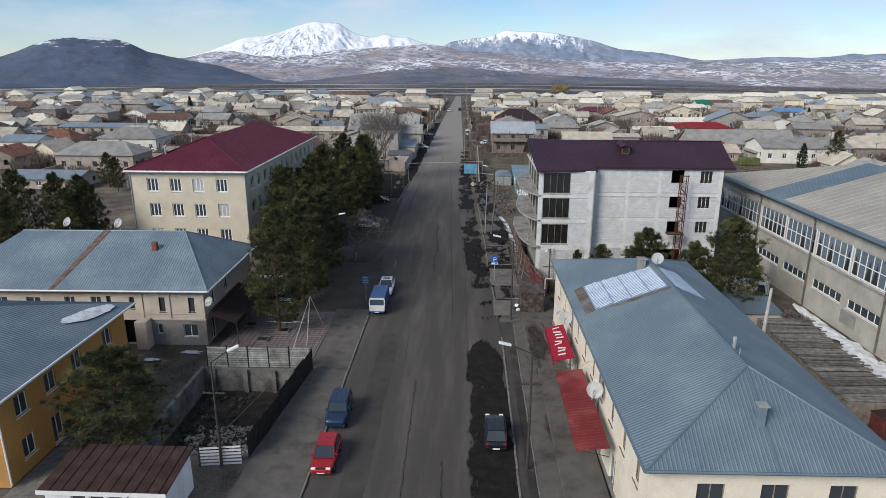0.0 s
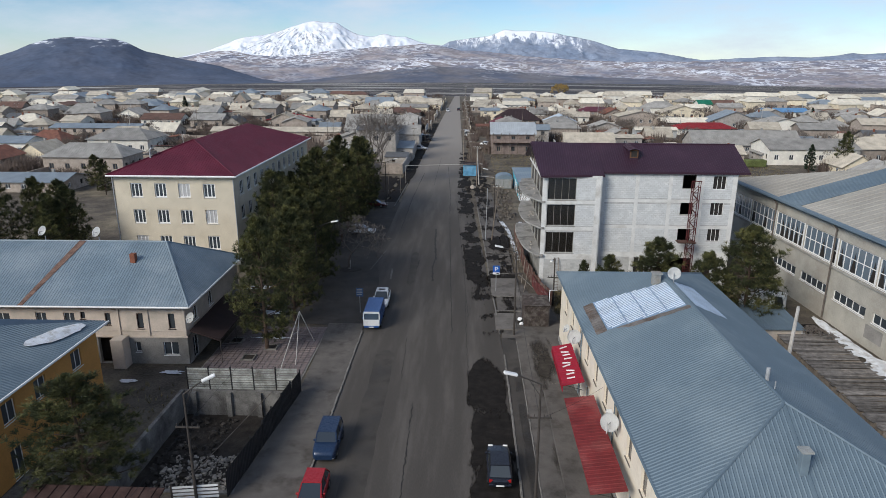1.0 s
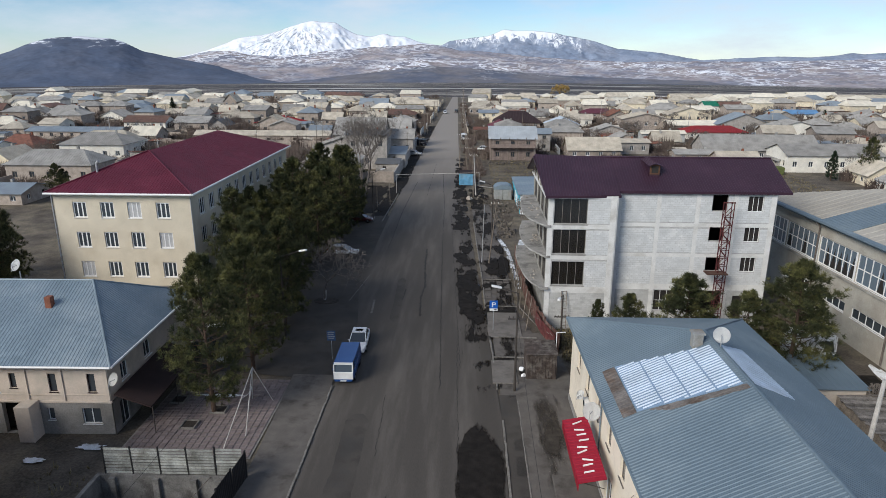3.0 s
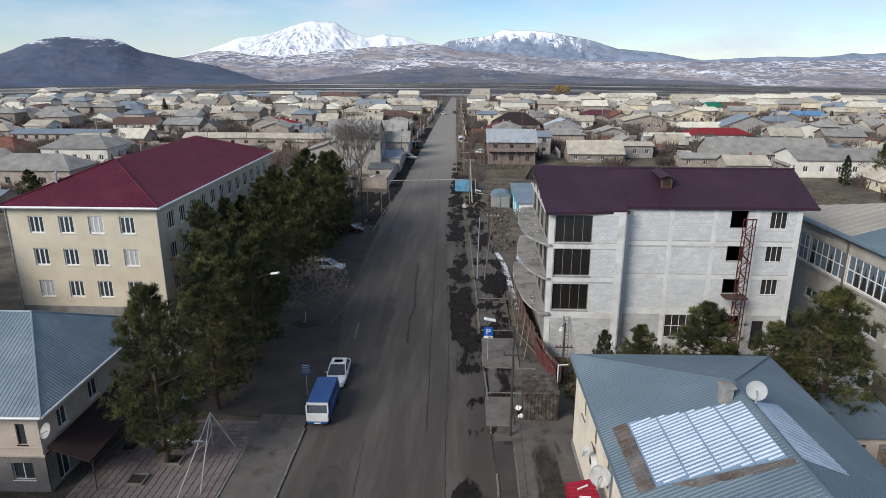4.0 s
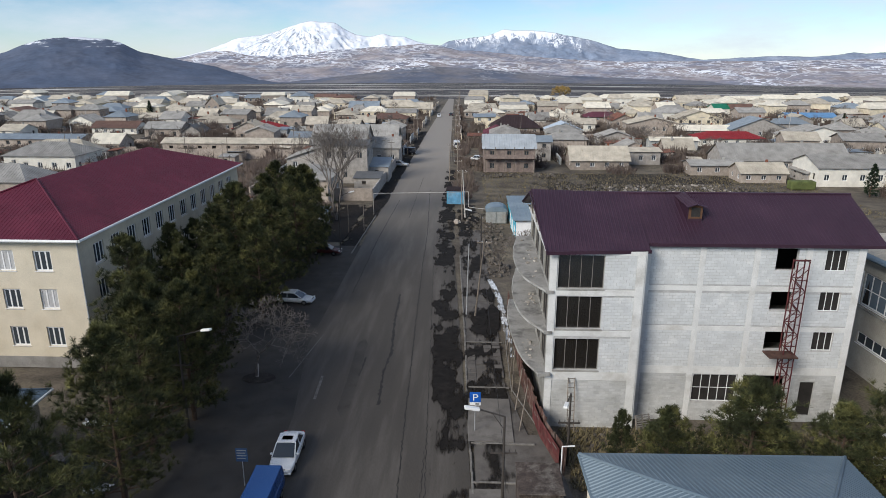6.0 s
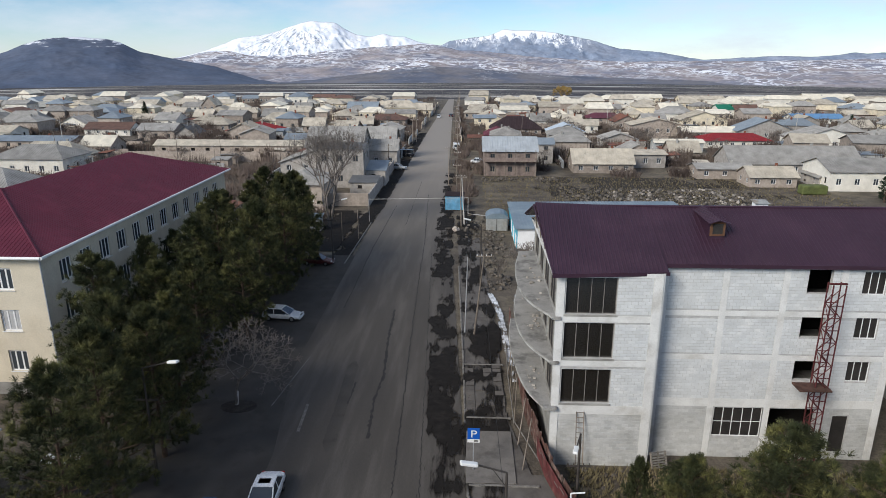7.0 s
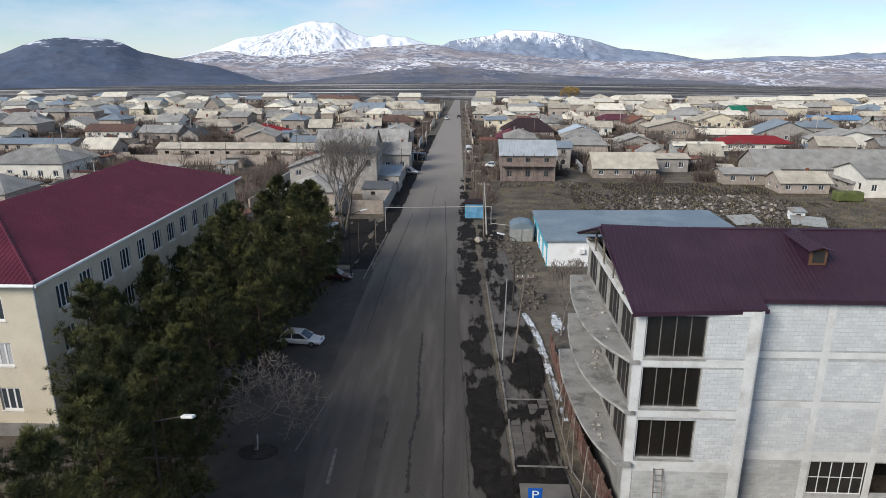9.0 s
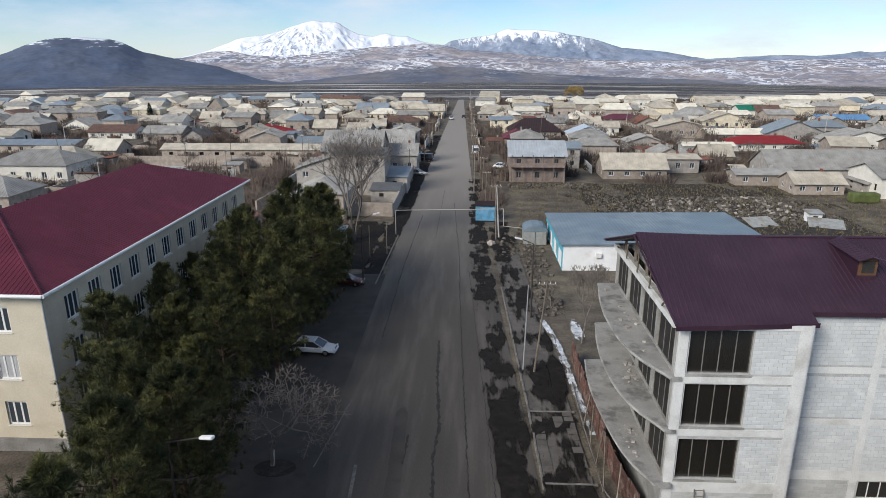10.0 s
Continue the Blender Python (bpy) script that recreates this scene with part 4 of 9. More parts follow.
# parking apron under the trees
part_apron = part("pavement_parking", mesh([(-24, 73, 0.004), (-8.3, 71, 0.004), (-8.8, 84, 0.004), (-10.8, 97, 0.004), (-11.1, 132, 0.004), (-21, 132, 0.004)], [(0, 1, 2, 3, 4, 5)]), asphalt_old)
tagged(part_apron, "worn asphalt parking strip under the pines", "parking strip", kind="structure")


def kerb(line, name="kerb", w=0.16, h=0.14, z=0.0, gap=1.0):
    """A kerb of separate stones along a line [(y, x)]."""
    k = thing(name, pose(0, 0, 0), "weathered concrete kerb stones beside the street", "kerb", kind="structure")
    me = None
    y = line[0][0]
    while y < line[-1][0] - gap:
        x = float(np.interp(y + gap / 2, [p[0] for p in line], [p[1] for p in line]))
        if me is None:
            first = part("kerb_stone", rbox(-w / 2, w / 2, -gap / 2 + 0.012, gap / 2 - 0.012, -0.1, h, 0.02), kerb_m, k)
            me = first.data
            o = first
        else:
            o = new("kerb_stone", me)
            o.parent = k
        o.location = (x + rnd.uniform(-0.02, 0.02), y + gap / 2, rnd.uniform(-0.05, 0.02))
        y += gap
    return k


kerb([(34, -8.4), (71, -8.7)])
kerb([(34, 5.95), (66, 5.8)])
kerb([(128, -11.9), (152, -11.5)])
left_walk = part("pavement_left", strip([(20, -13.2), (42, -13.2), (57, -12.0), (72, -12.6)], [(20, -8.45), (72, -8.8)], 0.05), pave)
tagged(left_walk, "worn grey pavement beside the street", "pavement", kind="structure")
right_walk = part("pavement_right", strip([(20, 6.05), (66, 5.85), (82, 5.5)], [(20, 12.3), (72, 12.3), (82, 11.0)], 0.05), pave)
tagged(right_walk, "worn dusty pavement with dark stains", "pavement", kind="structure")


tagged(part("verge_strip", strip([(34, 6.1), (69, 5.65)], [(34, 7.12), (69, 7.08)], 0.062), asphalt_old), "trodden dirt strip between kerb and footway", "verge", kind="structure")
kerb([(34, 7.2), (69, 7.17)], w=0.10, h=0.10, gap=1.1)
for x0, x1, y0, y1 in ((5.2, 7.4, 71.0, 75.4), (5.1, 8.5, 80.9, 87.2)):
    tagged(part("paved_pad", rbox(x0, x1, y0, y1, 0.0, 0.135, 0.02), pave_pale), "pale worn concrete pad in the walkway", "paving", kind="structure")

# broken walkway on the right beyond the shops
rw = part("pavement_right_far", strip([(82, 5.0), (98, 4.8), (128, 3.9), (142, 3.4)], [(82, 9.6), (90, 8.2), (98, 8.2), (128, 7.4), (142, 6.8)], 0.045), pave)
tagged(rw, "broken muddy walkway beyond the shops", "pavement", kind="structure")
kerb([(70, 5.6), (84, 5.1), (99, 4.75), (128, 3.8)], gap=1.2)
for y0, xa, xb in ((80.6, 5.3, 10.0), (89.0, 5.1, 8.6), (98.2, 4.8, 8.4), (76.0, 5.4, 8.3)):
    tagged(part("kerb_cross", rbox(xa, xb, y0, y0 + 0.18, 0.0, 0.16, 0.02), kerb_m), "low concrete edging across the walkway", "kerb", kind="structure")
wt = thing("walkway_tiles", pose(0, 0, 0), "dirty concrete slabs of the walkway", "paving", kind="structure")
slab_me = None
for iy in range(11):
    for ix in range(4):
        if rnd.random() < 0.22:
            continue
        if slab_me is None:
            o = part("slab", rbox(0, 0.76, 0, 0.76, 0, 0.06, 0.02), pave, wt)
            slab_me = o.data
        else:
            o = new("slab", slab_me)
            o.parent = wt
        o.matrix_local = pose(5.1 + 0.82 * ix - 0.02 * iy, 89.4 + 0.82 * iy, 0.045 + rnd.uniform(-0.02, 0.02), rnd.uniform(-2, 2), rnd.uniform(-2, 2), rnd.uniform(-3, 3))
wet_strip([(150, 40), (196, 42)], 36, 0.006, [(150, 0.16), (165, 0.06), (196, 0.04)], damp, "dark damp soil of the empty ground")

# ---- large buildings ----
def school():
    """Three-storey cream building with a wine-red hip roof."""
    b = thing("school_building", pose(0, 0, 0), "three-storey cream plastered building with a wine-red hip roof", "building")
    x0, x1, y0, y1, h = -45.0, -28.95, 91.5, 132.0, 12.1
    bm = bmesh.new()
    # front
    mf = facing(x0, y0, 0)
    front = [(u, u + 1.6, z, z + 1.88) for u in (2.2, 5.45, 8.65, 12.0) for z in (2.15, 5.76, 9.33)]
    pierced(bm, x1 - x0, 0, h, 0.4, front, mf)
    ms = facing(x1, y0, 90)
    side = [(u, u + 1.7, z, z + 1.95) for u in [2.4 + 3.05 * i for i in range(12)] for z in (2.2, 5.75, 9.2)]
    pierced(bm, y1 - y0, 0, h, 0.4, side, ms)
    pierced(bm, y1 - y0, 0, h, 0.4, [], facing(x0, y1, -90))
    pierced(bm, x1 - x0, 0, h, 0.4, [], facing(x1, y1, 180))
    part("wall", bm, plaster_cream, b)
    part("plinth", boxed(x0 - 0.06, x1 + 0.06, y0 - 0.06, y1 + 0.06, 0, 1.1), plaster_grey, b, "grey plinth")
    # One solid block through all floors, its near-black standing for room shade.
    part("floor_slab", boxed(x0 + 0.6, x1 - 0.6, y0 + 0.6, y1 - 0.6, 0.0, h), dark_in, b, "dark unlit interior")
    for i, c in enumerate(front):
        window(b, mf, *c, cols=3, bar=0.13, pane_m=glass if (i * 5 + i // 3 * 2) % 4 else curtain)
    for i, c in enumerate(side):
        window(b, ms, *c, cols=3, bar=0.11, pane_m=glass)
    bm = bmesh.new()
    for a in ((x0 - 0.35, x1 + 0.35, y0 - 0.35, y0 - 0.1), (x1 + 0.1, x1 + 0.35, y0 - 0.1, y1 + 0.35), (x0 - 0.35, x0 - 0.1, y0 - 0.1, y1 + 0.35)):
        box(bm, *a, h - 0.05, h + 0.22)
    part("cornice", bm, white_wall, b, "white eaves board")
    hip(b, x0 - 0.6, x1 + 0.6, y0 - 0.6, y1 + 0.6, h + 0.26, 16.0, 8.6, 10.0, "y", roof_red, 0.35, h=0.03, w=0.09)
    bm = bmesh.new()
    for s in (-1, 1):
        tube(bm, ((x0 + x1) / 2 + s * 8.6, y0 - 0.6, h + 0.3), ((x0 + x1) / 2, y0 + 8.0, 16.05), 0.09, n=6)
    part("ridge_cap", bm, roof_red, b)
    for yy in (y0 - 0.08,):
        part("downpipe", tubed((x1 + 0.1, yy, 0.2), (x1 + 0.1, yy, h), 0.07), steel, b, "grey downpipe")
        part("downpipe", tubed((x0 - 0.1, yy, 0.2), (x0 - 0.1, yy, h), 0.07), steel, b, "grey downpipe")
    for p, q in (((x1 + 0.66, y0 - 0.7, h + 0.16), (x1 + 0.66, y1 + 0.6, h + 0.16)), ((x0 - 0.6, y0 - 0.66, h + 0.16), (x1 + 0.6, y0 - 0.66, h + 0.16))):
        part("gutter", tubed(p, q, 0.13, n=8), white_paint, b, "white metal gutter")
    part("soffit", boxed(x1 + 0.36, x1 + 0.58, y0 - 0.5, y1 + 0.5, h + 0.05, h + 0.12), wood_grey, b, "boarded soffit")
    bm = bmesh.new()
    tube(bm, (-41.3, 95.0, 13.6), (-41.3, 95.0, 15.1), 0.12, n=8)
    tube(bm, (-41.3, 95.0, 15.1), (-41.0, 95.0, 15.4), 0.14, n=8)
    part("vent_pipe", bm, steel, b, "bent metal vent pipe")


school()


def blocks(parent, m, u0, u1, z0, z1, holes, rnd, singles, bw=0.46, bh=0.23, gap=0.024, material=None):
    """Courses of building blocks over a wall face; singles: how many are objects of their own."""
    shared = {}
    verts, faces = [], []
    z, row = z0, 0
    while z + bh * 0.6 < z1:
        zt = min(z + bh, z1)
        u = u0 - (bw / 2 if row % 2 else 0)
        while u < u1 - 0.03:
            a, c = max(u, u0), min(u + bw, u1)
            u += bw
            free = [(a, c)]
            for h in holes:
                if h[2] < zt - 0.03 and h[3] > z + 0.03:
                    nxt = []
                    for p, q in free:
                        if h[1] <= p or h[0] >= q:
                            nxt.append((p, q))
                        else:
                            nxt += [s for s in ((p, h[0]), (h[1], q)) if s[1] - s[0] > 0.05]
                    free = nxt
            for p, q in free:
                if q - p < 0.05:
                    continue
                pr = rnd.uniform(0.004, 0.02)
                if singles > 0 and abs(q - p - bw) < 0.01:
                    if "b" not in shared:
                        shared["b"] = rbox(gap / 2, bw - gap / 2, 0, 0.06, gap / 2, bh - gap / 2, 0.006)
                        o = part("block", shared["b"], block_m, parent)
                        shared["b"] = o.data
                    else:
                        o = new("block", shared["b"])
                        o.parent = parent
                    o.matrix_local = m @ pose(p, -pr, z)
                    singles -= 1
                    continue
                k = len(verts)
                for zz in (z + gap / 2, zt - gap / 2):
                    for yy in (-pr, 0.05):
                        for xx in (p + gap / 2, q - gap / 2):
                            verts.append(m @ Vector((xx, yy, zz)))
                faces += [(k, k + 1, k + 5, k + 4), (k, k + 4, k + 6, k + 2), (k + 1, k + 3, k + 7, k + 5), (k + 4, k + 5, k + 7, k + 6), (k, k + 2, k + 3, k + 1)]
        z += bh
        row += 1
    if verts:
        me = bpy.data.meshes.new("blockwork")
        me.from_pydata([tuple(v) for v in verts], [], faces)
        me.materials.append(material or block_j)
        o = new("blockwork", me)
        o.parent = parent
        o["kind"] = "stuff"


def unfinished():
    """Four-storey building shell of pale blocks and concrete, plum metal roof, curved balconies on the street side."""
    b = thing("unfinished_building", pose(0, 0, 0), "unfinished four-storey shell of pale blocks with a plum metal roof", "building")
    r = random.Random(8)
    xa, xs, xb = 10.85, 17.6, 33.75
    ya, yb, yr, top = 83.45, 84.85, 98.5, 14.15
    fl = [4.6, 7.95, 11.15]
    mf, mr, msd = facing(xa, ya, 0), facing(xs, yb, 0), facing(xa, yr, -90)
    f_holes = [(0.6, 3.9, z, z + 2.55) for z in (4.8, 8.15, 11.3)]
    r_open = [(9.8, 11.35, z, z + 1.65) for z in (6.1, 9.3, 12.45)] + [(8.6, 11.8, 1.6, 3.9)]
    r_win = [(13.35, 14.85, z, z + 1.6) for z in (6.05, 9.25, 12.4)] + [(4.85, 8.2, 1.6, 3.9)]
    r_door = [(13.0, 14.1, 0.5, 3.4)]
    s_holes = [(0.5 + 3.6 * i, 3.6 + 3.6 * i, z, z + 2.7) for i in range(4) for z in (4.65, 8.0, 11.2)]
    bm = bmesh.new()
    pierced(bm, xs - xa, -0.6, top, 0.3, f_holes, mf)
    pierced(bm, xb - xs, -0.6, top, 0.3, r_open + r_win + r_door, mr)
    part("front_wall", bm, mortar, b, "mortar bed behind the blocks")
    bm = bmesh.new()
    pierced(bm, yr - ya - 0.3, -0.6, top, 0.3, s_holes, msd)
    pierced(bm, xb - xa, -0.6, top, 0.3, [], facing(xb, yr, 180))
    pierced(bm, yr - yb, -0.6, top, 0.3, [], facing(xb, yb, 90))
    part("side_wall", bm, concrete, b, "bare concrete side wall")
    for z in fl:
        part("floor_slab", boxed(xa + 0.35, xb - 0.35, yb + 0.35, yr - 0.35, z - 0.15, z + 0.05), concrete, b)
    part("core", boxed(xa + 4.6, xb - 2.6, yb + 4.5, yr - 0.5, -0.4, top - 0.1), dark_in, b, "near-black block standing for unlit rooms in the shell")
    # concrete frame: columns and beams a little proud of the blocks
    cols = [("column", (0.0, 0.5)), ("column", (6.15, 6.75))]
    for n, (a, c) in cols:
        part(n, boxed(a, c, -0.05, 0.1, -0.6, top, 0, mf), concrete_pale, b)
    part("column", boxed(xs - 0.02, xs + 0.12, ya + 0.02, yb, -0.6, top), concrete_pale, b)
    for a in (0.35, 4.3, 8.2, 11.9, 15.6):
        part("column", boxed(a, a + (0.42 if a < 15 else 0.5), -0.03, 0.1, -0.6, top, 0, mr), concrete_pale, b)
    for z in fl:
        hh = 0.38 if z > 5 else 0.62
        part("beam", boxed(0.5, 6.15, -0.04, 0.1, z - hh, z + 0.05, 0, mf), concrete_pale, b)
        part("beam", boxed(0.77, 15.6, -0.022, 0.1, z - hh, z, 0, mr), concrete_pale, b)
    part("beam", boxed(0.5, 6.15, -0.04, 0.1, top - 0.3, top, 0, mf), concrete_pale, b)
    # window bars and frames
    for i, (u0, u1, z0, z1) in enumerate(f_holes):
        window(b, mf, u0, u1, z0, z1, cols=4, rows=1, frame_m=kerb_m, pane_m=glass_shell, depth=0.18, bar=0.05, sill=False)
        part("lintel", boxed(u0 - 0.1, u1 + 0.1, -0.06, 0.02, z0 - 0.14, z0 - 0.01, 0, mf), concrete, b)
    for c in r_win:
        window(b, mr, *c, cols=3 if c[1] - c[0] < 2 else 5, rows=1 if c[1] - c[0] < 2 else 2, frame_m=pvc, pane_m=dark_in, depth=0.12, bar=0.05, sill=False)
    for u0, u1, z0, z1 in s_holes:
        window(b, msd, u0, u1, z0, z1, cols=3, frame_m=kerb_m, pane_m=dark_in, depth=0.10, bar=0.045, sill=False)
    # Empty doorway: its shade is put into a near-black slab.
    part("door", boxed(13.0, 14.1, 0.15, 0.2, 0.5, 3.4, 0, mr), dark_in, b, "dark empty doorway")
    # curved balconies: widest past the middle, cut square at the far end
    for k, z in enumerate(fl):
        run = ((83.1, 10.5), (84.2, 9.85), (85.8, 9.35), (87.5, 9.05), (90.5, 8.8), (94.0, 8.66), (97.0, 8.85), (98.7, 9.1)) if k == 0 else \
              ((83.3, 10.85), (84.2, 10.2), (85.7, 9.5), (87.2, 9.12), (89.0, 8.9), (92.0, 8.84), (95.0, 9.08), (98.2, 9.6))
        ys = [p[0] for p in run]
        pts = []
        for i in range(25):
            y = ys[0] + (ys[-1] - ys[0]) * i / 24
            pts.append((sum(float(np.interp(y + o, ys, [p[1] for p in run])) for o in (-0.7, 0, 0.7)) / 3, y))
        pts = pts + [(11.2, ys[-1]), (11.2, ys[0])]
        bal = part("balcony", prism(pts[::-1], z - 0.22, z), slab_m, b, "curved raw concrete balcony slab")
        edge = bmesh.new()
        for p, q in zip(pts[:24], pts[1:25]):
            tube(edge, (p[0] - 0.01, p[1], z - 0.1), (q[0] - 0.01, q[1], z - 0.1), 0.085, n=6)
        part("slab_edge", edge, concrete, bal, "pale rounded slab edge")
        bm = bmesh.new()
        for i in range(14):
            y = r.uniform(85, 97) if i % 3 == 0 else 88 + 1.6 * k + r.gauss(0, 0.9)
            x = 10.7 - r.uniform(0.1, 1.1)
            s = r.uniform(0.04, 0.15)
            box(bm, -s, s, -s * 0.7, s * 0.7, 0, s * 0.8, 0, pose(x, y, z, 0, 0, r.uniform(0, 180)))
        part("debris", bm, stone_pale, bal, "loose rubble")["kind"] = "stuff"
    # roof: gable, the left part runs further forward
    ez, rz, ry = 14.2, 17.0, 90.3
    rear = 99.4
    e1, e2 = 83.0, 84.55
    zz2 = 14.45
    part("beam", boxed(0.0, xb - xs, -0.02, 0.28, top + 0.003, 14.36, 0, mr), concrete_pale, b)
    slopes = [([(10.55, e1 - 0.1, ez), (17.95, e1 + 0.6, ez), (17.95, ry, rz), (9.9, ry, rz)], (0, -1)),
              ([(17.95, e2, zz2), (34.95, e2, zz2), (34.95, ry, rz), (17.95, ry, rz)], (0, -1)),
              ([(9.9, ry, rz), (34.95, ry, rz), (34.95, rear, ez), (10.1, rear, ez)], (0, 1))]
    roof = roof_part(b, slopes, roof_plum, 0.28, h=0.03, w=0.09, t=0.12)
    bm = bmesh.new()
    slab(bm, [(10.45, e1 - 0.16, ez + 0.05), (18.0, e1 + 0.55, ez + 0.05), (18.0, e1 + 0.59, ez + 0.05), (10.45, e1 - 0.12, ez + 0.05)], 0.26)
    box(bm, 18.0, 35.0, e2 - 0.05, e2 - 0.01, zz2 - 0.22, zz2 + 0.04)
    part("fascia", bm, roof_plum, roof)
    bm = bmesh.new()
    tube(bm, (10.5, e1 - 0.1, ez + 0.03), (9.85, ry, rz + 0.03), 0.07, n=6)
    tube(bm, (9.85, ry, rz + 0.03), (10.05, rear, ez + 0.03), 0.07, n=6)
    part("verge_trim", bm, roof_plum, roof)
    bm = tubed((9.85, ry, rz + 0.02), (35.0, ry, rz + 0.02), 0.1, n=6)
    part("ridge_cap", bm, roof_plum, roof)
    # open gable with rafters
    for i, s in enumerate((0.15, 0.32, 0.5, 0.68, 0.85)):
        y = e1 + (rear - e1) * s
        zt = ez + (rz - ez) * (1 - abs(y - ry) / (ry - e1 if y < ry else rear - ry)) - 0.15
        part("rafter_post", boxed(11.0, 11.15, y - 0.07, y + 0.07, top, zt), wood_grey, b)
        part("brace", tubed((10.6, y + 0.5, top + 0.05), (10.35, y - 0.6, max(top + 0.3, zt - 0.2)), 0.06, n=5), wood_grey, b, "raking timber brace")
    part("wall_plate", boxed(10.6, 11.2, ya + 0.3, yr, top - 0.35, top - 0.003), concrete_pale, b, "pale concrete ring beam")
    part("gable_wall", mesh([(11.6, ya, top), (11.6, yr, top), (11.6, ry, rz - 0.3), (11.7, ya, top), (11.7, yr, top), (11.7, ry, rz - 0.3)],
         [(0, 1, 2), (5, 4, 3), (0, 3, 4, 1), (1, 4, 5, 2), (2, 5, 3, 0)]), concrete, b)
    part("gable_wall", mesh([(33.6, yb, top), (33.6, yr, top), (33.6, ry, rz - 0.3), (33.7, yb, top), (33.7, yr, top), (33.7, ry, rz - 0.3)],
         [(0, 2, 1), (3, 4, 5), (0, 1, 4, 3), (1, 2, 5, 4), (2, 0, 3, 5)]), concrete, b)
    # dormer
    d = part("dormer", boxed(21.4, 22.5, 87.0, 89.4, 15.4, 16.75), roof_plum, b, "small roof dormer")
    part("dormer_front", boxed(21.45, 22.45, 86.94, 86.995, 15.75, 16.73), mat("ochre_wood", (0.13, 0.065, 0.035), 0.8), d, "varnished wooden dormer front")
    # Hollow dormer opening: its inner shade put into a black plate's colour.
    part("dormer_pane", boxed(21.62, 22.28, 86.90, 86.935, 15.9, 16.6), tar, d)
    roof_part(d, [([(21.2, 86.6, 16.7), (21.95, 86.6, 16.95), (21.95, 90.2, 17.12), (21.2, 90.0, 16.9)], (-1, 0)),
                  ([(22.7, 86.6, 16.7), (22.7, 90.0, 16.9), (21.95, 90.2, 17.12), (21.95, 86.6, 16.95)], (1, 0))], roof_plum, 0.3, t=0.06, name="dormer_roof")
    # blocks last: the first courses of the part that juts out are single pieces
    blocks(b, mf, 3.9, 6.15, 4.65, top - 0.3, f_holes + [(0, 7, z - 0.4, z + 0.06) for z in fl[1:]], r, 300)
    blocks(b, mf, 0.5, 6.15, -0.4, fl[0] - 0.62, [], r, 0, material=block_g)
    beams = [(0, 16.1, z - (0.38 if z > 5 else 0.62), z) for z in fl] + [(a, a + (0.42 if a < 15 else 0.5), -1, 20) for a in (0.35, 4.3, 8.2, 11.9, 15.6)]
    blocks(b, mr, 0.77, 15.6, -0.2, fl[0] - 0.62, r_open + r_win + r_door + beams, r, 0, material=block_g)
    blocks(b, mr, 0.77, 15.6, fl[0], top, r_open + r_win + r_door + beams, r, 0)


unfinished()


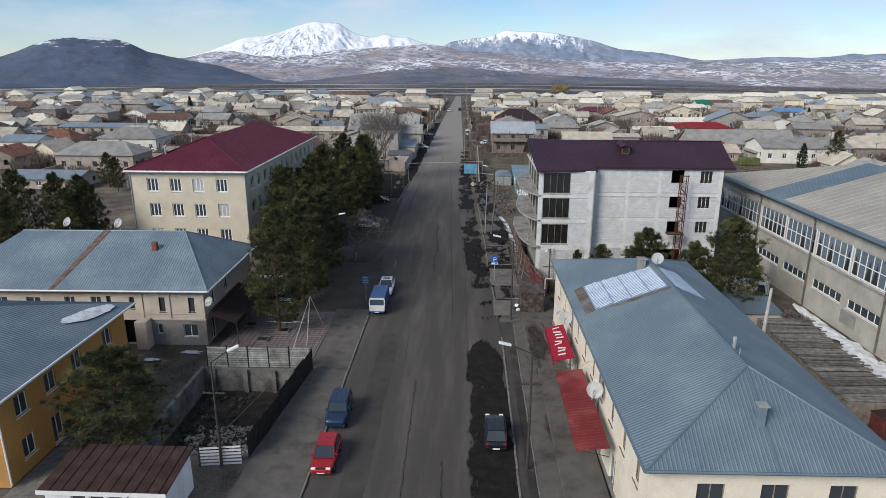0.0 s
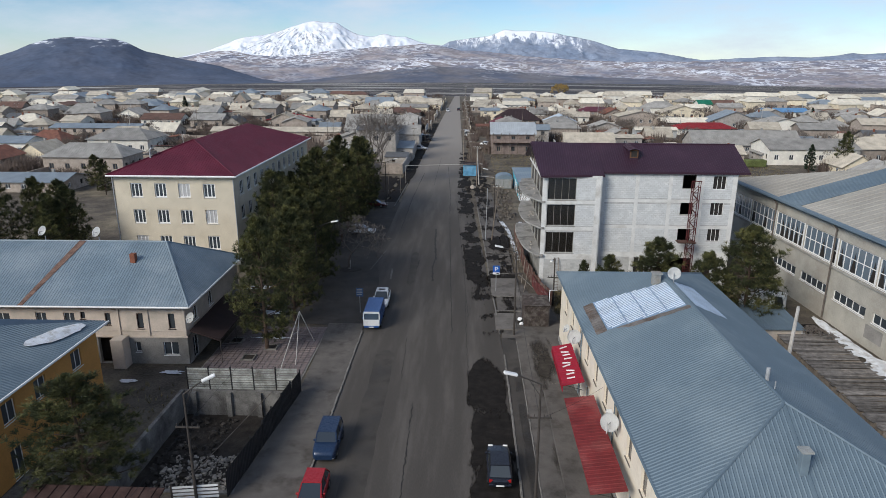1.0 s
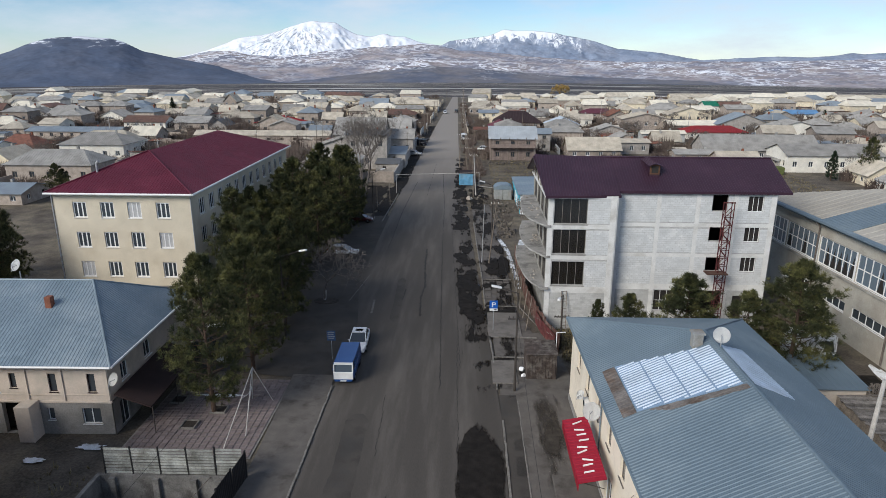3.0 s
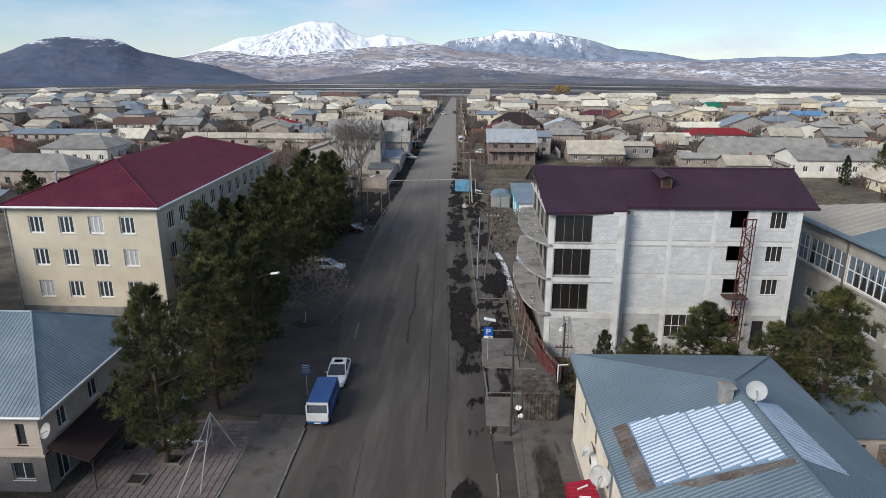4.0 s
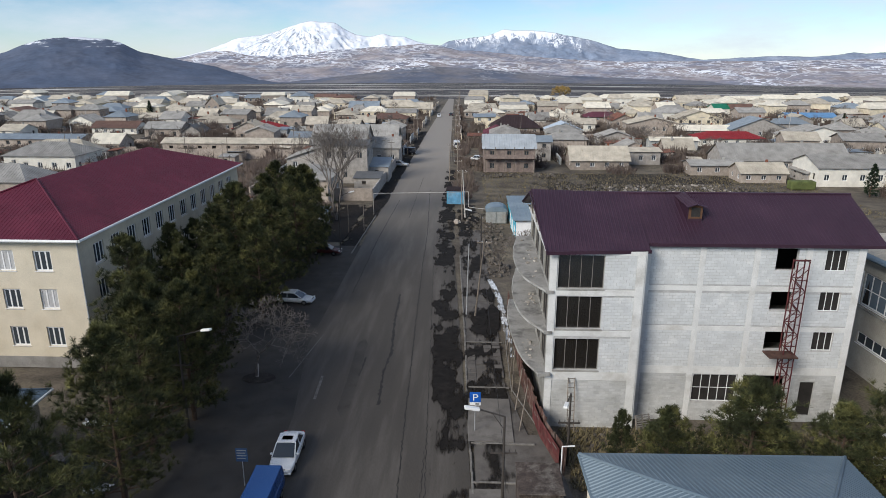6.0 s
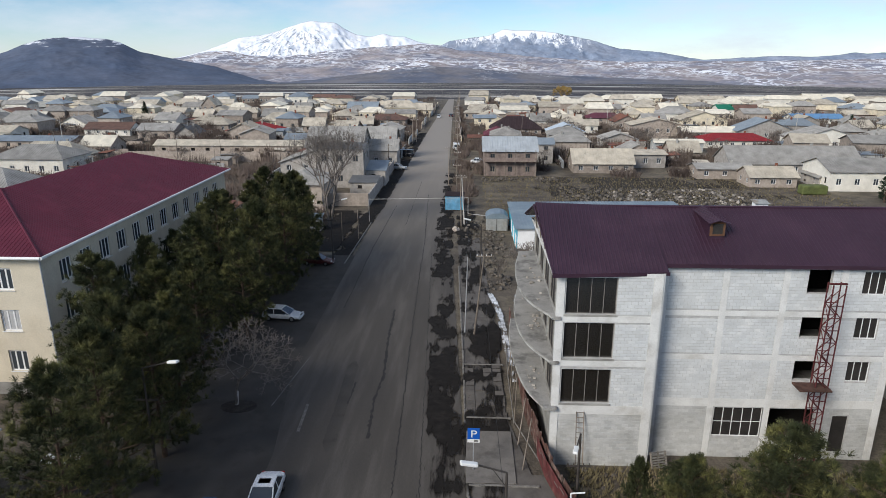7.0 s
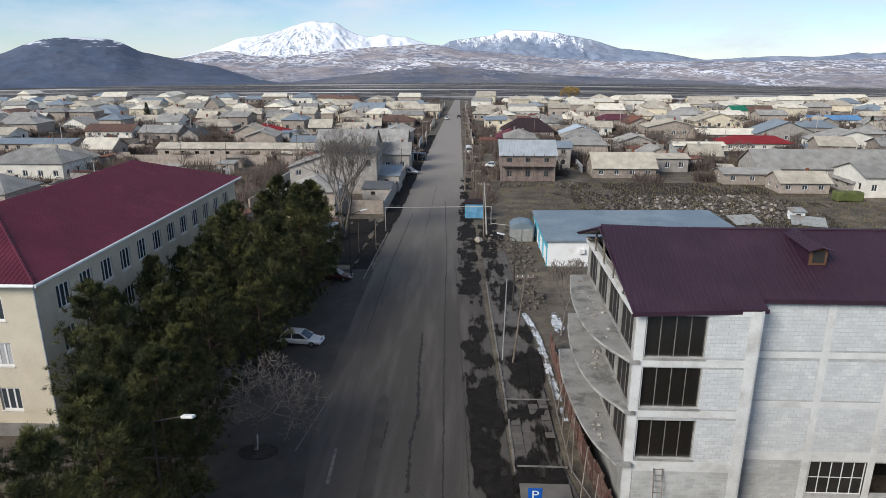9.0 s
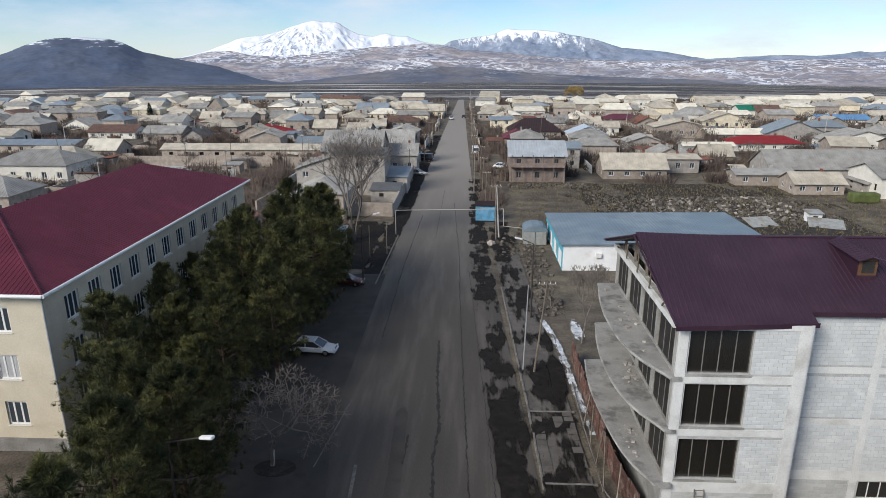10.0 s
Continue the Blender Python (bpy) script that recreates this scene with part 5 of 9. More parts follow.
def shop_house():
    """Long cream two-storey house with shops and a blue-grey metal hip roof."""
    b = thing("shop_house", pose(12.05, 33.75, 0, 0, 0, 1.0), "long cream house with shops under a blue-grey metal hip roof", "house")
    w, d, h = 13.1, 34.9, 7.0
    ms = facing(0, d, -90)
    holes = [(d - u - 1.05, d - u, 4.3, 6.1) for u in (1.6, 4.7, 7.9, 11.1, 14.3, 17.6, 21.0, 24.4, 27.8, 31.2)]
    low = [(d - u - 1.5, d - u, 0.25, 2.7) for u in (6.5, 10.5, 14.2, 20.0, 23.2)]
    bm = bmesh.new()
    pierced(bm, d, 0, h, 0.4, holes + low, ms)
    mf = facing(0, 0, 0)
    fh = [(2.6, 4.1, 4.2, 5.9), (6.0, 7.5, 4.2, 5.9), (9.6, 11.1, 4.2, 5.9)]
    pierced(bm, w, 0, h, 0.4, fh, mf)
    pierced(bm, w, 0, h, 0.4, [], facing(w, d, 180))
    pierced(bm, d, 0, h, 0.4, [], facing(w, 0, 90))
    part("wall", bm, plaster_light, b)
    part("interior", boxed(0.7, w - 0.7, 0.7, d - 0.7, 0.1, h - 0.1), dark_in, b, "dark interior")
    for c in holes:
        window(b, ms, *c, cols=2, rows=1, frame_m=wood_grey, depth=0.15)
    for c in low:
        window(b, ms, *c, cols=2, rows=1, frame_m=pvc, depth=0.12, sill=False, name="shop_door")
    for c in fh:
        window(b, mf, *c, cols=2, frame_m=wood_grey)
    part("plinth", boxed(-0.07, w + 0.07, -0.07, d + 0.07, 0, 0.55), plaster_grey, b, "grey plinth")
    for u in np.arange(0.0, d, 5.8):
        part("downpipe", tubed((-0.1, float(u) + 0.35, 0.4), (-0.1, float(u) + 0.35, h - 0.1), 0.05, n=6), roof_blue, b, "painted downpipe") if 0 < u < d - 3 and round(u / 5.8) % 2 == 0 else None
    x0, x1, y0, y1, z, rz = -0.45, w + 0.5, -0.65, d + 0.6, h + 0.1, 10.55
    c, ya, yb = 6.5, 4.6, 25.2
    A, B = (c, ya, rz), (c, yb, rz)
    sl = [([(x0, y0, z), A, B, (x0, y1, z)], (-1, 0)), ([(x1, y0, z), (x1, y1, z), B, A], (1, 0)),
          ([(x0, y0, z), (x1, y0, z), A], (0, -1)), ([(x1, y1, z), (x0, y1, z), B], (0, 1))]
    roof = roof_part(b, sl, roof_blue, 0.24, h=0.035, w=0.10, t=0.12)
    bm = bmesh.new()
    for p, q in (((x0, y0, z), A), ((x1, y0, z), A), ((x0, y1, z), B), ((x1, y1, z), B), (A, B)):
        tube(bm, p, q, 0.09, n=6)
    part("ridge_cap", bm, roof_blue, roof)
    bm = bmesh.new()
    for p, q in (((x0, y0, z), (x0, y1, z)), ((x0, y0, z), (x1, y0, z)), ((x0, y1, z), (x1, y1, z))):
        tube(bm, Vector(p) - Vector((0, 0, 0.06)), Vector(q) - Vector((0, 0, 0.06)), 0.1, n=6)
    part("gutter", bm, roof_blue, roof)
    part("soffit", boxed(x0 + 0.12, -0.003, y0 + 0.12, y1 - 0.12, h - 0.03, h + 0.02), wood_grey, b, "boarded eaves soffit")

    def on(x, y):
        """Height of the roof at a plan point."""
        e = min((x - x0) / (c - x0), (x1 - x) / (x1 - c), (y - y0) / (ya - y0), (y1 - y) / (y1 - yb))
        return z + (rz - z) * max(0, min(1, e))

    def sheet(name, pts, m, label, step, up=0.06):
        poly = [(x, y, on(x, y) + up) for x, y in pts]
        bm = bmesh.new()
        ribbed(bm, poly, (-1, 0) if pts[0][0] < c else (1, 0), step, 0.03, 0.10, 0.05)
        return part(name, bm, m, roof, label)

    lo_y, hi_y = (lambda x: 19.75 - 0.26 * (x - 1.0)), (lambda x: 25.3 - 0.40 * (x - 1.0))
    sheet("skylight", [(1.0, lo_y(1.0)), (6.15, lo_y(6.15)), (6.15, hi_y(6.15)), (1.0, hi_y(1.0))], poly_sheet, "translucent ribbed plastic roof sheet", 0.3)
    sheet("roof_patch", [(0.22, 19.7), (0.95, 19.7), (0.95, 25.35), (0.22, 25.35)], patched_sheet, "brownish replacement roof sheet", 0.4, 0.05)
    sheet("roof_patch", [(2.5, 18.75), (6.3, 17.9), (6.3, 18.3), (1.6, 19.5)], patched_sheet, "rust-stained replacement roof sheet", 0.4, 0.05)
    u = 18.6
    while u < 25.2:
        e0, e1 = (1.05 if u > 19.75 else 1.05 + (19.75 - u) / 0.26), (6.1 if u < 23.2 else 6.1 - (u - 23.2) / 0.40)
        if e1 - e0 > 0.5:
            bm = bmesh.new()
            slab(bm, [(e0, u, on(e0, u) + 0.105), (e1, u, on(e1, u) + 0.105), (e1, u + 0.13, on(e1, u) + 0.105), (e0, u + 0.13, on(e0, u) + 0.105)], 0.02)
            part("rib", bm, rib_sheet, roof, "pale ribs of the plastic sheet")
        u += 0.27
    for xx in (2.3, 3.6, 4.9):
        bm = bmesh.new()
        slab(bm, [(xx, lo_y(xx) + 0.05, on(xx, 21) + 0.11), (xx + 0.09, lo_y(xx) + 0.05, on(xx + 0.09, 21) + 0.11), (xx + 0.09, hi_y(xx) - 0.05, on(xx + 0.09, 21) + 0.11), (xx, hi_y(xx) - 0.05, on(xx, 21) + 0.11)], 0.03)
        part("batten", bm, poly_sheet, roof)
    sheet("skylight", [(6.75, 18.3), (9.35, 18.9), (8.75, 24.6), (6.75, 23.2)], weathered_poly, "weathered translucent roof sheet", 0.42)

    def chimney(x, y, s, hh, m, label):
        ch = part("chimney", rbox(x - s / 2, x + s / 2, y - s / 2, y + s / 2, on(x, y) - 0.8, on(x, y) + hh, 0.02), m, b, label)
        part("chimney_cap", boxed(x - s / 2 - 0.08, x + s / 2 + 0.08, y - s / 2 - 0.08, y + s / 2 + 0.08, on(x, y) + hh + 0.003, on(x, y) + hh + 0.1), grey_paint, ch)

    chimney(5.6, 24.0, 0.6, 0.8, grey_paint, "grey sheet-metal chimney")
    chimney(6.2, 1.6, 0.40, 1.1, roof_bluel, "blue-grey metal chimney")
    part("flue", tubed((6.6, 5.9, on(6.6, 5.9) - 0.1), (6.6, 5.9, on(6.6, 5.9) + 0.55), 0.03, n=6), steel, b, "thin metal flue stay")
    part("flue", tubed((6.85, 7.3, on(6.85, 7.3) - 0.1), (6.85, 7.3, on(6.85, 7.3) + 0.75), 0.11, n=10), steel, b, "short metal flue")
    part("dish_mast", tubed((6.55, 22.7, rz - 0.1), (6.55, 22.7, rz + 0.75), 0.03, n=6), steel, b, "thin mast for a dish")
    return b


shop_house()


def side_house():
    """Cream house with a grey lower floor and a blue metal hip roof, left of the street."""
    b = thing("courtyard_house", pose(-23.45, 62.0, 0, 0, 0, 1.2), "cream house over a grey lower floor under a blue metal roof", "house")
    L, d, h = 26.0, 14.5, 5.80
    mf = facing(-L, 0, 0)
    up = [(L - u - w, L - u, z0, z1) for u, w, z0, z1 in ((1.0, 0.6, 3.5, 5.0), (3.9, 0.6, 3.5, 5.0), (6.9, 0.5, 3.8, 5.0), (9.2, 0.45, 4.4, 5.1), (10.2, 1.0, 3.9, 5.0),
          (12.8, 1.0, 3.9, 5.0), (16.2, 1.4, 3.6, 4.9), (19.5, 1.4, 3.6, 4.9), (23, 1.4, 3.6, 4.9))]
    low = [(L - 2.3, L - 0.9, 0.9, 2.2), (L - 4.9, L - 4.4, 1.2, 2.2), (L - 8.3, L - 6.6, 0.05, 2.6), (L - 13.5, L - 12.3, 0.9, 2.1)]
    bm = bmesh.new()
    pierced(bm, L, 2.75, h, 0.35, up, mf)
    ms = facing(0, 0, 90)
    su = [(1.8, 2.9, 3.5, 4.9), (5.6, 6.8, 3.5, 4.9)]
    pierced(bm, d, 2.75, h, 0.35, su, ms)
    pierced(bm, L, 0, h, 0.35, [], facing(0, d, 180))
    pierced(bm, d, 0, h, 0.35, [], facing(-L, d, -90))
    part("upper_wall", bm, plaster_pale, b)
    bm = bmesh.new()
    pierced(bm, L, 0, 2.65, 0.38, low, facing(-L, -0.06, 0))
    dl = [(1.0, 2.3, 0.05, 2.2)]
    pierced(bm, d, 0, 2.65, 0.35, dl, facing(0.03, 0, 90))
    part("lower_wall", bm, plaster_grey, b, "grey rendered lower floor")
    part("interior", boxed(-L + 0.7, -0.7, 0.7, d - 0.7, 0.05, h - 0.1), dark_in, b, "dark interior")
    part("string_course", boxed(-L, 0.06, -0.12, 0.0, 2.65, 2.78), plaster_pale, b)
    part("string_course", boxed(-L, 0.05, -0.05, 0.0, 3.25, 3.31), plaster_pale, b)
    for c in up:
        window(b, mf, *c, cols=1 if c[1] - c[0] < 0.7 else 2, frame_m=pvc if c[1] - c[0] > 0.8 else brown_sheet)
    for c in low[:2] + low[3:]:
        window(b, facing(-L, -0.06, 0), *c, cols=2 if c[1] - c[0] > 1 else 1)
    for c in su:
        window(b, ms, *c, cols=2)
    window(b, facing(0.03, 0, 90), *dl[0], cols=2, sill=False, name="entrance_door")
    for u in (L - 0.15, L - 6.2, L - 3.5):
        part("pilaster", boxed(u - 0.12, u + 0.12, -0.09, -0.003, 2.8, h, 0, mf), plaster_pale, b)
    x0, x1, y0, y1, z, rz = -L - 0.6, 0.7, -0.7, d + 0.6, h + 0.12, 9.75
    roof = hip(b, x0, x1, y0, y1, z, rz, 5.0, 4.9, "x", roof_bluel, 0.26, h=0.035, w=0.10)
    bm = bmesh.new()
    cy = (y0 + y1) / 2
    for p, q in (((x1, y0, z), (x1 - 4.9, cy, rz)), ((x1, y1, z), (x1 - 4.9, cy, rz)), ((x0 + 5.0, cy, rz), (x1 - 4.9, cy, rz))):
        tube(bm, p, q, 0.08, n=6)
    part("ridge_cap", bm, roof_bluel, roof)
    k = (rz - z) / (cy - y0)
    poly = [(-14.8, y0 + 0.02, z + 0.05), (-14.35, y0 + 0.02, z + 0.05), (-12.2, cy - 0.05, rz + 0.05), (-12.9, cy - 0.05, rz + 0.05)]
    bm = bmesh.new()
    slab(bm, poly, 0.04)
    part("rust_streak", bm, rust_run, roof, "rust-brown sheet across the roof")
    for u, y in ((-6.4, 4.6),):
        zz = z + k * (y - y0)
        ch = part("chimney", rbox(u - 0.25, u + 0.25, y - 0.25, y + 0.25, zz - 0.4, zz + 0.8, 0.02), brick_red, b, "red brick chimney")
    part("gutter", tubed((x0, y0 - 0.05, z - 0.05), (x1, y0 - 0.05, z - 0.05), 0.09, n=6), white_paint, roof, "white gutter")
    part("gutter", tubed((x1 + 0.05, y0, z - 0.05), (x1 + 0.05, y1, z - 0.05), 0.09, n=6), white_paint, roof, "white gutter")
    # awning over the side entrance
    bm = bmesh.new()
    slab(bm, [(0.35, -0.2, 3.45), (3.1, -0.4, 2.6), (3.1, 9.0, 2.6), (0.35, 9.0, 3.45)], 0.1)
    aw = part("awning", bm, brown_sheet, b, "dark brown sheet awning over the side entrance")
    for y in (0.1, 4.3, 8.6):
        part("awning_post", tubed((2.95, y, 0), (2.95, y, 2.55), 0.04), pole_m, aw)
    # entrance niche block
    part("porch", rbox(-6.55, -5.4, -1.3, -0.07, 0, 2.9, 0.03), plaster_pale, b, "projecting plastered porch")


side_house()


def ochre_house():
    b = thing("ochre_house", pose(-27.9, 39.4, 0, 0, 0, 0.3), "two-storey ochre yellow house under a blue metal roof", "house")
    d, L, h = 16.2, 17.0, 6.5
    ms = facing(0, 0, 90)
    holes = [(u, u + 1.3, z, z + 1.5) for u in (1.7, 4.9, 8.2, 12.6) for z in (1.0, 4.2)]
    holes[4] = (4.9, 6.1, 0.1, 2.3)
    holes = [h_ for h_ in holes if not (h_[0] == 4.9 and h_[2] == 1.0)]
    bm = bmesh.new()
    pierced(bm, d, 0, h, 0.35, holes, ms)
    pierced(bm, L, 0, h, 0.35, [], facing(-L, 0, 0))
    pierced(bm, L, 0, h, 0.35, [], facing(0, d, 180))
    part("wall", bm, plaster_ochre, b)
    part("interior", boxed(-L + 0.6, -0.6, 0.6, d - 0.6, 0, h - 0.1), dark_in, b, "dark interior")
    for c in holes:
        window(b, ms, *c, cols=2, frame_m=pvc)
    roof = hip(b, -L, 0.75, -0.8, d + 0.7, h + 0.15, 9.6, 7.5, 8.2, "x", roof_blue, 0.26, h=0.035, w=0.10)
    part("downpipe", tubed((0.1, -0.05, 0.2), (0.1, -0.05, h), 0.06), white_paint, b, "white downpipe")
    part("gutter", tubed((0.8, -0.8, h + 0.1), (0.8, d + 0.7, h + 0.1), 0.09, n=6), white_paint, roof, "white gutter")


ochre_house()


def hall():
    """Long grey hall with two bands of windows and a low pale roof, hipped at its end, with a blue strip."""
    b = thing("factory_hall", pose(39.77, 101.0, 0, 0, 0, -87.0), "long grey rendered hall with two bands of white windows", "building")
    L, d, h = 68.5, 25.2, 10.7
    m = facing(0, 0, 0)
    big = [(6.28 + 6.5 * i, 12.52 + 6.5 * i, 6.2, 9.15) for i in range(9)] + [(0.5, 6.02, 6.2, 9.15)]
    small = [(6.7 + 6.5 * i, 12.1 + 6.5 * i, 2.65, 3.75) for i in range(9)]
    bm = bmesh.new()
    pierced(bm, L, -0.2, h, 0.4, big + small, m)
    part("wall", bm, hall_plaster, b)
    for q, mq in ((d, facing(0, d, -90)), (L, facing(L, d, 180)), (d, facing(L, 0, 90))):
        bm = bmesh.new()
        pierced(bm, q, -0.2, h, 0.4, [], mq)
        part("wall", bm, hall_plaster, b)
    part("interior", boxed(0.8, L - 0.8, 1.2, d - 1, 0, h - 0.1), dark_in, b, "dim interior")
    rr = random.Random(21)
    for c in big:
        w_ = window(b, m, *c, cols=6, rows=2, pane_m=glass_blue, bar=0.12)
        for k in range(6):
            if rr.random() < 0.45:
                u = c[0] + (c[1] - c[0]) * (k + 0.5) / 6
                bm = mesh([(u - 0.42, 0.19, c[2] + 0.1), (u + 0.42, 0.19, c[2] + 0.1), (u + rr.uniform(-0.1, 0.1), 0.19, c[2] + 2.3), (u - 0.42, 0.21, c[2] + 0.1), (u + 0.42, 0.21, c[2] + 0.1), (u, 0.21, c[2] + 2.3)],
                          [(0, 1, 2), (5, 4, 3), (0, 3, 4, 1), (1, 4, 5, 2), (2, 5, 3, 0)])
                bmesh.ops.transform(bm, matrix=Matrix.Translation((0, -0.045, 0)), verts=bm.verts)
                part("curtain", bm, dark_in, w_, "gathered dark curtain behind the pane")
    for c in small:
        window(b, m, *c, cols=5, rows=1, pane_m=glass, bar=0.11)
    for i in range(10):
        part("mullion", boxed(6.04 + 6.5 * i, 6.26 + 6.5 * i, -0.04, -0.003, 6.15, 9.2, 0, m), pvc, b, "white painted pier between windows")
    part("ledge", boxed(0, L, -0.12, -0.002, 5.85, 6.0, 0, m), concrete, b)
    part("patch", boxed(32.0, 34.6, -0.012, -0.002, 0.9, 2.3, 0, m), plaster_grey, b, "darker patch of bare render")
    part("cornice", boxed(-0.3, L + 0.3, -0.45, -0.004, h - 0.25, h + 0.05, 0, m), roof_blue, b, "blue metal eaves strip")
    pale = mat("pale_roofing", (0.345, 0.325, 0.285), 0.9, amp=0.12, scale=0.4, fine=5, stain=(0.29, 0.27, 0.235), stain_amt=0.6, stain_scale=0.2)
    z, rz, r0 = h + 0.1, 14.6, 13.3
    A, E = (r0, d / 2, rz), (L, d / 2, rz)
    sl = [([(-0.5, -0.6, z), (L, -0.6, z), E, A], (0, -1)), ([(-0.5, d + 0.6, z), A, E, (L, d + 0.6, z)], (0, 1)), ([(-0.5, d + 0.6, z), (-0.5, -0.6, z), A], (-1, 0))]
    roof = roof_part(b, sl, pale, 1.1, h=0.05, w=0.12, t=0.2)
    bm = bmesh.new()
    poly = [(13.0, -0.65, z + 0.06), (18.0, -0.65, z + 0.06), (18.0, d / 2, rz + 0.06), (13.4, d / 2, rz + 0.06)]
    ribbed(bm, poly, (0, -1), 0.4, 0.04, 0.08, 0.05)
    part("roof_strip", bm, roof_blue, roof, "blue-grey metal strip up the roof")
    bm = bmesh.new()
    ribbed(bm, [(-0.5, -0.68, z + 0.05), (L, -0.68, z + 0.05), (L, -0.28, z + 0.17), (-0.3, -0.28, z + 0.17)], (0, -1), 0.6, 0.03, 0.08, 0.05)
    part("eaves_sheet", bm, roof_blue, roof, "blue-grey metal sheet along the eaves")
    part("gutter", tubed((-0.4, -0.65, h + 0.02), (L, -0.65, h + 0.02), 0.12, n=6), roof_blue, roof)
    for u in (12.75, 25.3, 38.3, 51.3):
        part("downpipe", tubed((u, -0.22, 0.2), (u, -0.22, h - 0.6), 0.085), pipe_m, b, "dull brown downpipe")
        part("downpipe_elbow", tubed((u, -0.22, h - 0.6), (u - 0.1, -0.6, h - 0.05), 0.085), pipe_m, b)


hall()


def corner_shop():
    b = thing("corner_shop", pose(12.2, 134.4, 0, 0, 0, 0.6), "white single-storey shop with turquoise trim and flat blue-grey roof", "shop")
    w, d, h = 27.2, 17.2, 3.7
    ms = facing(0, d, -90)
    holes = [(0.8, 3.2, 0.1, 2.3), (5.2, 7.8, 0.1, 2.3), (9.8, 12.4, 0.1, 2.3)]
    bm = bmesh.new()
    pierced(bm, d, 0, h, 0.3, holes, ms)
    pierced(bm, w, 0, h, 0.3, [], facing(0, 0, 0))
    pierced(bm, d, 0, h, 0.3, [], facing(w, 0, 90))
    pierced(bm, w, 0, h, 0.3, [], facing(w, d, 180))
    part("wall", bm, white_wall, b)
    part("interior", boxed(0.6, w - 0.6, 0.6, d - 0.6, 0, h - 0.2), dark_in, b, "dark interior")
    for c in holes:
        window(b, ms, *c, cols=2, frame_m=turquoise, sill=False, name="shop_front")
    part("sign_band", boxed(-0.15, -0.003, 0.0, d, 2.5, 3.4), turquoise, b, "turquoise sign band")
    for yy in (0.1, 4.1, 8.8, 13.0, 15.2):
        part("pilaster", boxed(-0.13, -0.003, yy, yy + 0.35, 0.05, 2.49), turquoise, b, "turquoise pilaster")
    poly = [(-0.4, -0.35, h + 0.02), (w + 0.3, -0.35, h + 0.25), (w + 0.3, d + 0.3, h + 0.25), (-0.4, d + 0.3, h + 0.02)]
    roof_part(b, [(poly, (0, -1))], roof_bluel, 0.5, h=0.04, w=0.08, t=0.15)
    part("air_conditioner", rbox(4.2, 5.0, -0.35, -0.02, 1.9, 2.5, 0.03), white_paint, b)


corner_shop()

# ---- vegetation ----
def sized(x, y, rz, s, sz=None, z=0.0):
    return pose(x, y, z, 0, 0, rz) @ Matrix.Diagonal((s, s, sz or s, 1))


def tuft(bm, c, out, size, rnd, n=30, w=0.042):
    """A clump of needle sprays radiating from c, mostly outwards."""
    for _ in range(n):
        d = Vector((rnd.gauss(0, 1), rnd.gauss(0, 1), rnd.gauss(0.25, 0.9)))
        d = (d.normalized() * 0.9 + out * 0.8).normalized()
        s = d.cross(Vector((rnd.gauss(0, 1), rnd.gauss(0, 1), rnd.gauss(0, 1)))).normalized() * w * size * rnd.uniform(0.8, 1.5)
        e = c + d * size * rnd.uniform(0.6, 1.1)
        a = c - d * size * 0.15
        bm.faces.new((bm.verts.new(a - s * 0.5), bm.verts.new(a + s * 0.5), bm.verts.new(e + s * 0.25), bm.verts.new(e - s * 0.25)))


